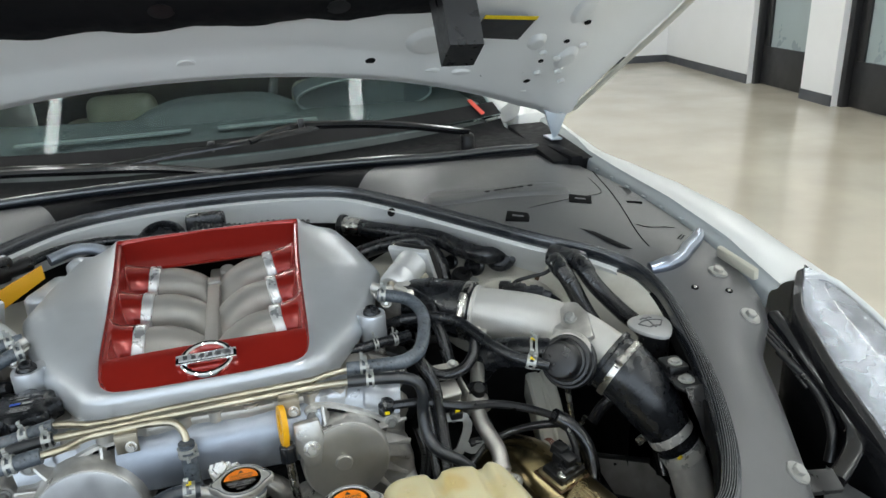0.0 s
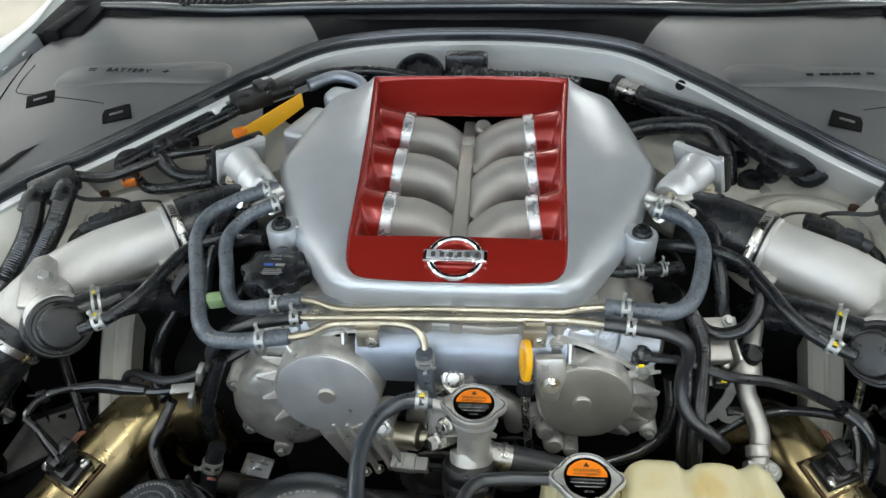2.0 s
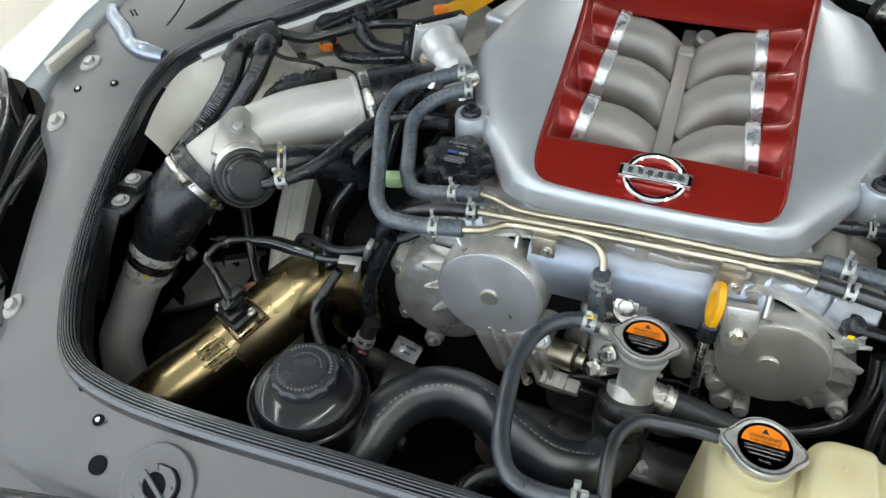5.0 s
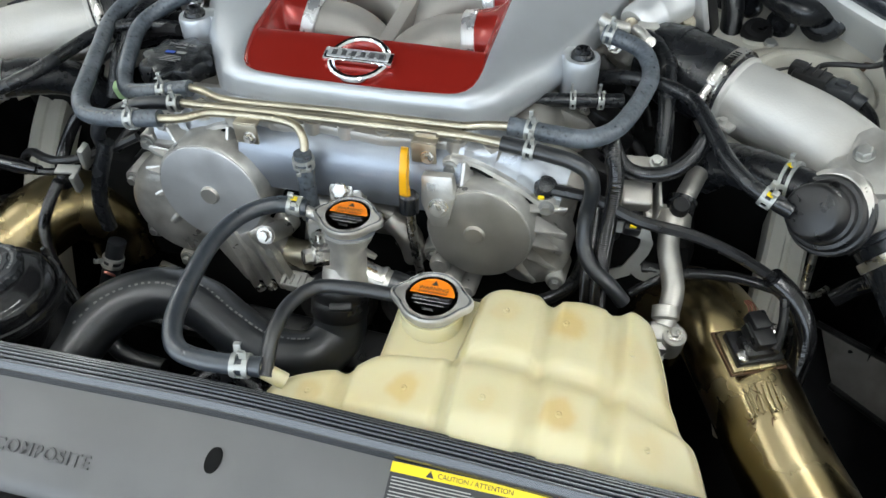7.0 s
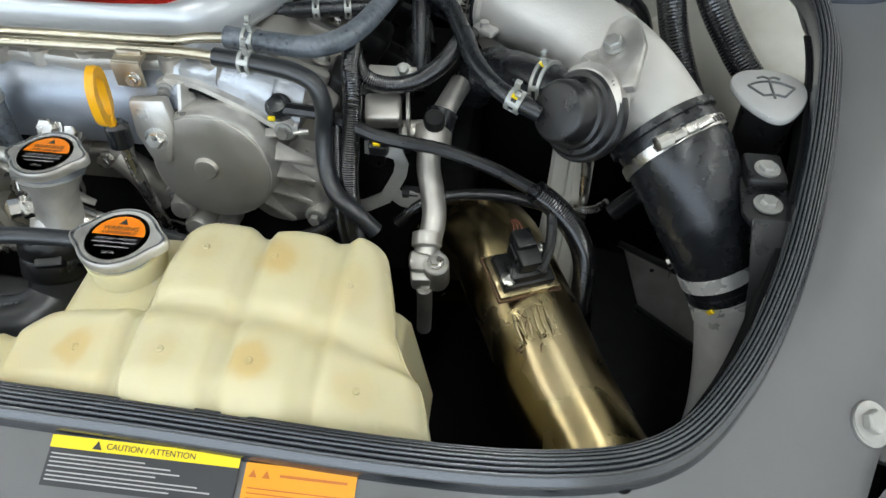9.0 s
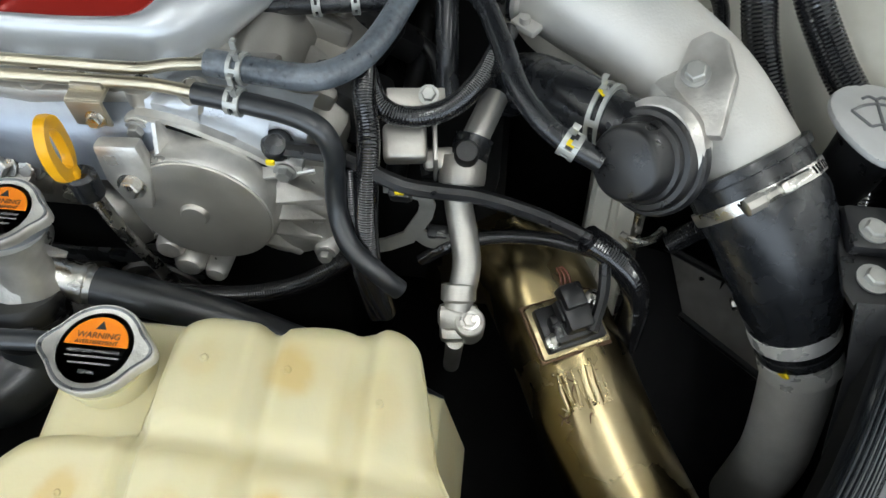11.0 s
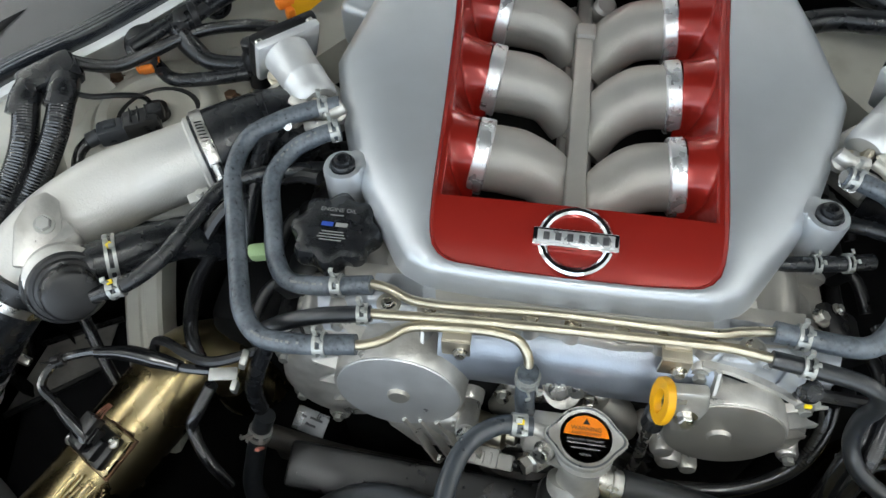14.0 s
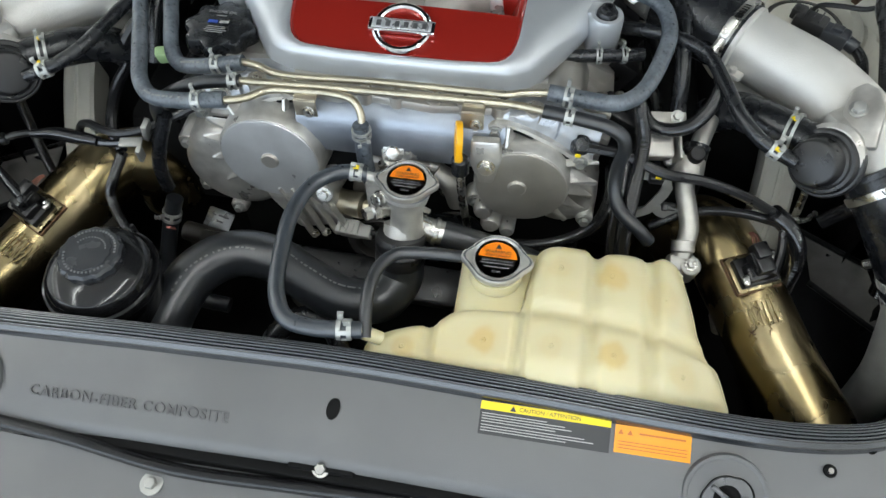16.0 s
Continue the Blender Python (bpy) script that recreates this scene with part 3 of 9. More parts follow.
DARKMARK = material("dark_etched_mark", (0.10, 0.10, 0.105), 0.4, 0.4, 0.1, 60, 0.1)


def engine_cover():
    e = thing("engine_cover", "silver engine cover with a red framed window over six intake runners", "engine cover", (0, 0.12, 0.80))
    n = 160
    fr, rim = matched(FRAME, RIM, n, lambda x, y: cover_z(y), lambda x, y: float(np.interp(y, [-0.1, -0.05, 0.05, 0.14, 0.35], [0.866, 0.872, 0.884, 0.892, 0.900])))
    rows = [fr + (0, 0, -0.004), fr + (0, 0, 0.0015)]
    for f, up in ((0.06, 0.003), (0.25, 0.0055), (0.5, 0.0075), (0.72, 0.007), (0.88, 0.0045), (0.96, 0.001)):
        row = fr * (1 - f) + rim * f
        row[:, 2] += up
        rows.append(row)
    c = np.array([0, 0.12, 0])
    def out(loop, d, dz):
        v = (loop - c) * (1, 1, 0)
        v /= np.linalg.norm(v, axis=1)[:, None]
        return loop + v * d + (0, 0, dz)
    rows += [out(rim, 0.0, -0.004), out(rim, 0.003, -0.010), out(rim, 0.004, -0.018), out(rim, 0.002, -0.024), out(rim, -0.004, -0.026), out(rim, -0.012, -0.022)]
    part("shell", loft(rows), SILVER, e, "satin silver painted shell", 60)
    part("plenum_shoulder", join(block((-0.236, 0.262, 0.862), (0.050, 0.092, 0.058), 0.010, (0, 0, -20), 3), block((-0.200, 0.338, 0.872), (0.060, 0.040, 0.060), 0.012, (0, 0, -20), 3)), SILVER, e, "pale cast plenum shoulder")
    # screw bosses
    for s in (1, -1):
        part("boss", side(join(lathe([(0.0001, -0.05), (0.0175, -0.05), (0.019, -0.046), (0.019, -0.006), (0.0175, -0.002), (0.013, -0.0015), (0.0125, -0.006), (0.0001, -0.006)], (0.215, 0.002, 0.885), n=28),
                               block((0.203, 0.012, 0.866), (0.022, 0.024, 0.036), 0.006)), s), SILVER, e)
        part("rubber_grommet", side(lathe([(0.0001, -0.006), (0.0115, -0.006), (0.0115, 0.001), (0.010, 0.003), (0.008, 0.003), (0.0075, 0.007), (0.0045, 0.008), (0.004, 0.004), (0.0001, 0.004)], (0.215, 0.002, 0.885), n=20), s), RUBBER, e, "black rubber grommet")
    # red frame: lip, front panel, back wall, scalloped side walls
    def zl(y):
        return cover_z(y) - 0.001
    lip_in, lip_out = [], []
    lipn = matched([(x * 0.972, y * 0.985 + 0.002) for x, y in FRAME], FRAME, n, lambda x, y: cover_z(y) - 0.0025, lambda x, y: cover_z(y) + 0.0005)
    part("red_lip", loft([lipn[1] + (0, 0, -0.006), lipn[1] + (0, 0, 0.0), lipn[0] * 0.25 + lipn[1] * 0.75 + (0, 0, 0.0018), lipn[0] + (0, 0, 0.0005), lipn[0] + (0, 0, -0.008)]), RED, e)
    g = []
    xs = np.linspace(-1, 1, 25)
    for y, z, w in ((-0.089, 0.874, 0.100), (-0.082, 0.8765, 0.1165), (-0.076, 0.8785, 0.1195), (-0.060, 0.8835, 0.122), (-0.045, 0.8875, 0.1225), (-0.031, 0.8915, 0.1225), (-0.0275, 0.8915, 0.1225), (-0.026, 0.889, 0.1225), (-0.026, 0.84, 0.115)):
        g.append([(w * t, y + 0.004 * t * t * 0, z + 0.002 * (1 - t * t)) for t in xs])
    part("front_panel", loft(g, closed=False), RED, e)
    g = []
    for f in np.linspace(0, 1, 6):
        y, z = 0.344 - 0.048 * f, 0.9225 - 0.036 * f - 0.004 * math.sin(math.pi * f)
        w = 0.1465 - 0.010 * f
        g.append([(w * t, y, z) for t in xs])
    g.append([(0.136 * t, 0.2965, 0.882) for t in xs])
    g.append([(0.135 * t, 0.3005, 0.879) for t in xs])
    part("back_wall", loft(g, closed=False), RED, e)
    CY = {1: (0.277, 0.166, 0.055), -1: (0.279, 0.168, 0.057)}
    for s in (1, -1):
        ys = np.linspace(-0.029, 0.343, 190)
        rows = []
        for f in np.linspace(0, 1, 34):
            row = []
            for y in ys:
                x0 = float(np.interp(y, [-0.03, 0.08, 0.19, 0.29, 0.345], [0.1225, 0.1275, 0.1335, 0.141, 0.146])) + 0.0005
                x = x0 + (0.0965 - x0) * f
                dep = x0 - x
                wallz = zl(y) - 0.0015 - 0.25 * dep - 2.6 * max(0.0, dep - 0.0045) ** 0.92
                best = wallz
                for cy in CY[s]:
                    q = (x - 0.0965) / (x0 - 0.0965)
                    rad = 0.0362 + 0.013 * q ** 2.4
                    yc = cy - 0.05 * (0.112 - x)
                    zc = 0.8585 - 0.14 * (0.112 - x)
                    v = 1 - ((y - yc) / rad) ** 2
                    if v > 0:
                        tz = zc + rad * math.sqrt(v) - 0.008 * q ** 3
                        k = 0.005
                        best = max(best, tz) + 0.25 * max(0.0, k - abs(best - tz)) ** 2 / k
                row.append((s * x, y, max(min(best, zl(y) - 0.001), 0.80)))
            rows.append(row)
        part("side_wall", loft(rows, closed=False), RED, e, "red wall with three flared trumpets", 75)
        for cy in CY[s]:
            dy = -0.046 if s > 0 else -0.016
            ax = (-s * 1.0, -0.05, -0.14)
            c0 = (s * 0.112, cy, 0.857)
            part("ring", lathe([(0.030, 0.0115), (0.0368, 0.0118), (0.0378, 0.013), (0.0378, 0.0255), (0.0365, 0.027), (0.032, 0.0275)], c0, ax, 36), RING, e, "bright machined band")
            p0 = np.array(c0) + np.array(ax) / np.linalg.norm(ax) * 0.022
            mid = p0 + np.array([-s * 0.032, dy * 0.12, -0.002])
            bend = p0 + np.array([-s * 0.060, dy * 0.55, -0.010])
            end = np.array([s * 0.006, cy + dy - 0.012, 0.822])
            part("runner", tube([p0, mid, bend, end], [0.0330, 0.0330, 0.0295, 0.0235], 28, 8), RUNNER, e, "grey cast intake runner")
            part("root", tube([(s * 0.004, cy + dy + 0.018, 0.812), (s * 0.020, cy + dy + 0.004, 0.826), (s * 0.034, cy + dy * 0.7, 0.832)], [0.026, 0.024, 0.014], 16, 5), RUNNER, e)
    part("spine", join(block((0, 0.125, 0.842), (0.0195, 0.27, 0.050), 0.004), block((0, 0.165, 0.80), (0.036, 0.36, 0.06), 0.008),
                       block((0.001, 0.244, 0.846), (0.0215, 0.022, 0.052), 0.004), block((0.0, 0.290, 0.832), (0.018, 0.08, 0.05), 0.004), lathe([(0.0001, -0.02), (0.013, -0.018), (0.0135, 0.0), (0.010, 0.004), (0.0001, 0.004)], (0.022, 0.300, 0.862), (0.2, -0.4, 1), 18)), RUNNER, e, "grey cast centre rib")
    # near black floor paints the shade below the runners
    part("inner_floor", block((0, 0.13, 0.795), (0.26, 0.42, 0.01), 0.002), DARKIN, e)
    # badge: a chrome ring with a bar, no lettering
    bm = pose(0, -0.0595, 0.8862, 13.5, 0, 0)
    ringp = [(0.0285 * math.cos(a), 0.0285 * math.sin(a) * 0.98, 0.003) for a in np.linspace(0, 2 * np.pi, 40, endpoint=False)]
    badge = part("badge", moved(sweep([(-0.0035, -0.003), (-0.0035, 0.0005), (-0.0015, 0.0022), (0.0015, 0.0022), (0.0035, 0.0005), (0.0035, -0.003)], ringp, 1, True), bm), CHROME, e, "chrome ring badge with a cross bar")
    part("bar", moved(block((0, 0, 0.004), (0.072, 0.0165, 0.006), 0.0018), bm), CHROME, badge)
    part("bar_inlay", moved(block((0, 0, 0.0072), (0.0640, 0.0115, 0.0008), 0.0003), bm), RING, badge, "dark etched strip of a maker's mark")
    for k in range(6):
        x = -0.0245 + 0.0098 * k
        part("mark", moved(block((x, 0, 0.0078), (0.0050, 0.0070, 0.0008), 0.0002), bm), DARKMARK, badge)


engine_cover()


# ---------------------------------------------------------------- front of the engine
def gusset(p, q, up, wb, wt=0.0012, low=0.15):
    """A tent shaped fin: its ridge is up high at p and falls to almost nothing at q; wb: half width of its foot."""
    p, q, up = Vector(p), Vector(q), Vector(up)
    sd = (q - p).cross(up).normalized()
    return [tuple(v) for v in (p - sd * wb, p + sd * wb, p + up + sd * wt, p + up - sd * wt, q - sd * wb * 0.45, q + sd * wb * 0.45, q + up * low + sd * wt, q + up * low - sd * wt)], \
        [(0, 1, 2, 3), (5, 4, 7, 6), (1, 5, 6, 2), (4, 0, 3, 7), (3, 2, 6, 7), (0, 4, 5, 1)]


def timing_cover(s, c, g):
    """One bank's cast timing cover with its round cam phaser housings."""
    t = thing("timing_cover", "cast aluminium timing cover with a round cam phaser dome", "engine part", (c[0], c[1], 0.6), "timing covers")
    x, y, z = c
    ax = (0, -1, 0.10)
    dome = DOME if s < 0 else AMBERCAST
    def at(a, h, d):
        """a outwards, h up and d back from the dome's middle."""
        return Vector((x + s * a, y + d + 0.1 * h, z + h))
    part("barrel", lathe([(g * r, h) for r, h in ((0.070, -0.075), (0.0605, -0.050), (0.0575, -0.046), (0.0560, -0.020), (0.0548, -0.0045), (0.0530, -0.0012), (0.0515, -0.0010))], c, ax, 56), CAST, t)
    part("dome", lathe([(g * r, h) for r, h in ((0.0522, -0.0016), (0.0512, 0.0), (0.0490, 0.0004), (0.035, 0.0009), (0.012, 0.0013), (0.0001, 0.0013))], c, ax, 56), dome, t, "round dome with a plugged centre")
    part("plug", lathe([(0.0105, 0.0), (0.0100, 0.0022), (0.0088, 0.0034), (0.0001, 0.0034)], at(-0.004 if s > 0 else -0.001, 0.001, -0.0012), ax, 24), DULLCAST, t, "round core plug")
    edge = ((-0.064, 0.052), (-0.030, 0.070), (0.004, 0.073), (0.038, 0.058), (0.066, 0.046), (0.083, 0.028), (0.088, -0.004), (0.084, -0.045), (0.066, -0.085), (0.03, -0.12), (-0.03, -0.13), (-0.060, -0.09), (-0.066, -0.01)) if s > 0 else \
        ((-0.066, 0.059), (-0.02, 0.073), (0.03, 0.069), (0.070, 0.053), (0.092, 0.027), (0.118, -0.005), (0.130, -0.053), (0.122, -0.108), (0.09, -0.143), (0.05, -0.173), (-0.05, -0.173), (-0.075, -0.113), (-0.074, -0.013))
    front = 0.024 if s > 0 else 0.032
    body = slab([(x + s * a, z + h) for a, h in edge], 0.05, (0, 0, 0), (90, 0, 0), 0.006)
    body = [(p[0], p[1] + y + front + 0.05 + 0.1 * (p[2] - z), p[2]) for p in body[0]], body[1]
    part("casting", body, CAST, t)
    e, q = (at(0.064, -0.056, 0.027), 1.0) if s < 0 else (at(0.048, -0.040, 0.024), 0.62)
    part("exhaust_dome", lathe([(q * r, h) for r, h in ((0.068, -0.05), (0.065, -0.016), (0.061, -0.007), (0.052, -0.001), (0.030, 0.003), (0.0001, 0.005))], e, ax, 40), CAST, t, sharp=50)
    # pyramid fins round the dome's outer half
    if s < 0:
        for a, l, h in ((24, 0.026, 0.013), (3, 0.030, 0.015), (-20, 0.032, 0.018), (-42, 0.040, 0.022), (-66, 0.028, 0.017)):
            a = math.radians(a)
            d = Vector((math.cos(a), 0, math.sin(a)))
            p, q = at(d.x * 0.050, d.z * 0.050, 0.026), at(d.x * (0.054 + l), d.z * (0.054 + l), 0.019)
            part("fin", gusset(p, q, (0, -h * 0.95, 0.001), 0.0085, 0.0012, 0.08), CAST, t, sharp=20)
    else:
        for a0, h0, a1, h1, up, w in ((0.044, 0.024, 0.080, 0.026, 0.010, 0.0055), (0.049, 0.006, 0.082, -0.006, 0.015, 0.0095), (0.050, -0.010, 0.080, -0.028, 0.016, 0.0085), (0.044, -0.026, 0.074, -0.050, 0.016, 0.0085), (0.034, -0.040, 0.056, -0.070, 0.015, 0.0075)):
            part("fin", gusset(at(a0, h0, front - 0.0005), at(a1, h1, front - 0.0005), (0, -up, 0.001), w, 0.0010, 0.10), CAST, t, sharp=20)
    # gusset on the inner shoulder, up to the bolt boss
    part("gusset", gusset(at(-0.020, 0.043, front), at(-0.020, 0.064, front + 0.002), (0, -0.016, 0.004), 0.010, 0.0014, 0.55), CAST, t, sharp=20)
    if s < 0:
        part("gusset", gusset(at(0.034, 0.038, front), at(0.052, 0.058, front + 0.002), (0, -0.018, 0.004), 0.011, 0.0014, 0.5), CAST, t, sharp=20)
    # parting ridge, and the sloping deck above it that runs back under the tubes
    ridge = [at(a, h, front) for a, h in ((-0.034, 0.066), (-0.012, 0.063), (0.012, 0.053), (0.034, 0.042), (0.052, 0.031), (0.072, 0.030))]
    part("flange_ridge", sweep([(-0.004, -0.004), (-0.0022, 0.0035), (0.0022, 0.0035), (0.004, -0.004)], ridge, 6, up=(0, -1, 0.1)), CAST, t, sharp=25)
    part("parting_joint", sweep([(-0.0009, -0.002), (-0.0009, 0.002), (0.0009, 0.002), (0.0009, -0.002)], [p + Vector((0, -0.0012, -0.0055)) for p in ridge], 6, up=(0, -1, 0.1)), GASKET, t, "dark parting joint")
    deck = smooth_line([tuple(p) for p in ridge], 4)
    steps = ((0, 0.002, 0.0), (0.002, 0.004, 0.010), (0.004, 0.008, 0.020), (0.006, 0.016, 0.030), (0.008, 0.028, 0.036), (0.008, 0.038, 0.030))
    def under(run, i, j, k):
        run = run + (s * i, j, k)
        run[:, 2] = np.minimum(run[:, 2], 0.849 + 0.06 * (run[:, 1] - y))
        return run
    part("deck", loft([under(deck, i, j, k) for i, j, k in steps], closed=False), DECK, t, "bluish cast deck under the steel tubes", 60)
    for m0, m1, up in ((2, 7, 0.003), (11, 15, 0.0042)):
        run = deck[m0:m1 + 1]
        part("pad", loft([under(run, i, j - v, k + 0.4 * v) for (i, j, k), v in zip(steps, (-0.001, up, up, up, up, -0.001))], closed=False), DECK, t, sharp=60)
    # long ribs over the lower inner side of one bank, round bosses on the other
    for k in range(4 if s < 0 else 0):
        a = -0.004 - 0.0155 * k
        part("long_rib", gusset(at(a, -0.044 + 0.001 * k, 0.006), at(a - 0.030, -0.116 + 0.006 * k, 0.002), (0, -0.0095, 0.001), 0.0045, 0.0012, 0.9), CAST, t, sharp=20)
        part("rib_bolt", hex_bolt(at(a - 0.032, -0.121 + 0.006 * k, 0.002), ax, 0.0048, 0.006, 0.0065), MACHINED, t)
    for a, h, r in ((-0.040, -0.052, 0.011), (-0.030, -0.072, 0.012), (-0.010, -0.080, 0.009)) if s > 0 else ():
        part("round_boss", lathe([(r + 0.002, -0.03), (r, 0.004), (r * 0.8, 0.008), (0.0001, 0.009)], at(a, h, 0.010), ax, 20), CAST, t)
    if s < 0:
        part("rib_web", block(at(-0.034, -0.082, 0.018), (0.082, 0.026, 0.085), 0.010, (6, s * 20, 0), 3), CAST, t)
    for a, h, r in ((-0.060, 0.056, 0.0125), (0.055, 0.058, 0.0115), (0.090, 0.022, 0.0115), (0.122, -0.03, 0.0115), (0.114, -0.10, 0.0115), (0.080, -0.138, 0.0115), (-0.062, -0.052, 0.0135), (-0.050, -0.086, 0.0140), (-0.072, 0.010, 0.0120)) if s < 0 else \
            ((-0.034, 0.057, 0.0105), (0.060, 0.028, 0.0100), (-0.054, 0.018, 0.0130), (-0.050, -0.052, 0.0120), (0.078, -0.062, 0.0100)):
        dp = 0.026 if s < 0 and a < 0.07 else 0.038 if s < 0 else 0.018
        part("boss", lathe([(r + 0.003, -0.04), (r, -0.004), (r - 0.0015, -0.002), (0.0001, -0.002)], at(a, h, dp), ax, 20), CAST, t)
        part("bolt", hex_bolt(at(a, h, dp + 0.0015), ax, 0.0056, 0.0065, 0.0078), DULLZINC, t)


timing_cover(-1, (-0.139, -0.167, 0.773), 1.09)
timing_cover(1, (0.146, -0.165, 0.774), 0.96)


def engine_block():
    b = thing("engine_block", "cast aluminium engine block and valley under hoses", "engine", (0, 0, 0.45))
    # hidden cases in near black, shade put into their colour
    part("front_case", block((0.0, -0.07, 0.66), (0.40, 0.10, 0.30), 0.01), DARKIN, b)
    for q in (1, -1):
        v = part("valve_cover", side(block((0.165, 0.09, 0.765), (0.12, 0.40, 0.13), 0.02, (0, 25, 0)), q), DULLCAST, b)
        part("cam_hump", side(tube([(0.175, -0.105, 0.815), (0.178, 0.0, 0.818), (0.178, 0.10, 0.818), (0.175, 0.27, 0.815)], 0.030, 18, 5), q), DULLCAST, v)
        for y in (-0.085, -0.02, 0.05, 0.13):
            part("web", side(block((0.190, y, 0.812), (0.075, 0.012, 0.055), 0.005, (0, 25, 0)), q), DULLCAST, v)
            part("cover_bolt", hex_bolt((q * 0.222, y + 0.02, 0.822), (q * 0.4, 0, 1), 0.006, 0.007, 0.009), MACHINED, v)
        for y in (-0.06, 0.03, 0.12):
            coil = part("ignition_coil", side(join(block((0.238, y, 0.785), (0.045, 0.040, 0.05), 0.006, (0, 30, 0)), block((0.262, y - 0.006, 0.776), (0.035, 0.022, 0.024), 0.003, (0, 30, 0)), tube([(0.272, y, 0.775), (0.290, y - 0.012, 0.768), (0.300, y - 0.04, 0.755)], 0.006, 10, 4)), q), PLASTIC, b, "black ignition coil and plug")
            part("coil_bolt", hex_bolt((q * 0.243, y + 0.012, 0.813), (q * 0.5, 0, 1), 0.0045, 0.005, 0.006), MACHINED, coil)
        part("fuel_rail", side(tube([(0.272, -0.10, 0.742), (0.275, 0.0, 0.745), (0.275, 0.15, 0.745)], 0.009, 12, 4), q), PLASTIC, b)
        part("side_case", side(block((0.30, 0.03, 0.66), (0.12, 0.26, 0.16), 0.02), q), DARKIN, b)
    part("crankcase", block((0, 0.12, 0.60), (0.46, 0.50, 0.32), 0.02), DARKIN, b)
    c = thing("coolant_manifold", "smooth cast aluminium collector across the engine front", "engine part", (0.01, -0.12, 0.77))
    g = []
    for x in np.linspace(-0.105, 0.125, 13):
        k = 1 if abs(x - 0.01) < 0.10 else 0.85
        g.append([(x, -0.098, 0.76), (x, -0.136 * k - 0.016 * (1 - k), 0.770), (x, -0.146, 0.778), (x, -0.149, 0.80), (x, -0.147, 0.822), (x, -0.141, 0.834), (x, -0.130, 0.842), (x, -0.110, 0.845), (x, -0.07, 0.846)])
    part("body", loft(g, closed=False), SMOOTHCAST, c, "blue grey satin casting")
    part("flange", slab([(-0.12, -0.125), (-0.06, -0.133), (-0.02, -0.128), (0.04, -0.133), (0.10, -0.128), (0.18, -0.12), (0.20, -0.08), (-0.20, -0.08), (-0.19, -0.11)], 0.014, (0, 0, 0.852), (0, 0, 0), 0.004), DULLCAST, c)
    for x in (-0.15, -0.115, -0.07, -0.03, 0.005, 0.045, 0.078, 0.115, 0.15):
        part("stud_boss", lathe([(0.0115, -0.012), (0.0105, 0.0012), (0.0085, 0.0022), (0.0001, 0.0022)], (x, -0.121, 0.8525), n=20), DULLCAST, c)
        part("stud_nut", hex_bolt((x, -0.121, 0.8542), (0, 0, 1), 0.005, 0.004, 0.007), MACHINED, c)


engine_block()

# ---------------------------------------------------------------- tubes and hoses
def metal_pipe(pts, r, label, group="fuel tubes"):
    return solo("metal_tube", tube(pts, r, 12, 8), ZINC, label, "tube", group)


def hose(pts, r, mat, label, name="hose", n=14, rib=None, group=""):
    return solo(name, tube(pts, r, n, 8, rib), mat, label, "hose", group)


def spring_clamp(parent_line, f, r, width=0.0095, name="hose_clamp", ears=(0, 0, 1), label="pale spring clamp with two pinch ears", mark=False):
    line = smooth_line(parent_line, 12)
    i = int(np.clip(f, 0, 1) * (len(line) - 2))
    p, d = line[i], line[i + 1] - line[i]
    d /= np.linalg.norm(d)
    t = thing(name, label, "hose clamp", tuple(p), "hose clamps")
    w3 = width * 0.30
    hoops = [lathe([(r, h - w3 / 2), (r + 0.0014, h - w3 / 2), (r + 0.0014, h + w3 / 2), (r, h + w3 / 2)], p, d, 24) for h in (-width / 2 + w3 / 2, width / 2 - w3 / 2)]
    e = np.array(ears, float)
    e -= d * (e @ d)
    e /= np.linalg.norm(e)
    sd = np.cross(d, e)
    for a in (-62, 62, 150, 210):
        a = math.radians(a)
        n2 = e * math.cos(a) + sd * math.sin(a)
        u = Matrix((np.cross(d, n2), d, n2)).transposed().to_4x4()
        hoops.append(moved(block((0, 0, r + 0.0008), (0.0045, width * 0.9, 0.0014), 0.0003), Matrix.Translation(p) @ u))
    part("band", join(*hoops), CLAMPWHITE, t)
    u = Matrix((sd, d, e)).transposed().to_4x4()
    for k in (-1, 1):
        c = p + e * (r + 0.0045) + sd * 0.0034 * k + d * width * 0.22 * k
        part("ear", moved(join(block((0, 0, 0), (0.0014, width * 0.42, 0.0085), 0.0005), block((0.0016 * k, 0, 0.0038), (0.0040, width * 0.42, 0.0013), 0.0004)), Matrix.Translation(c) @ u), CLAMPWHITE, t)
    if mark:
        part("paint_mark", moved(block((0.0035, 0, r + 0.0020), (0.0045, width * 0.45, 0.0012), 0.0003), Matrix.Translation(p) @ u), PAPERYELLOW, t, "yellow paint dab")
    return t


PA = [(-0.180, -0.111, 0.863), (-0.166, -0.110, 0.863), (-0.150, -0.112, 0.862), (-0.126, -0.121, 0.862), (-0.017, -0.117, 0.862), (0.10, -0.119, 0.865), (0.122, -0.119, 0.866), (0.139, -0.115, 0.867), (0.18, -0.111, 0.868)]
PB = [(-0.180, -0.139, 0.864), (-0.163, -0.139, 0.864), (-0.074, -0.133, 0.862), (0.100, -0.129, 0.862), (0.13, -0.129, 0.862), (0.175, -0.137, 0.864)]
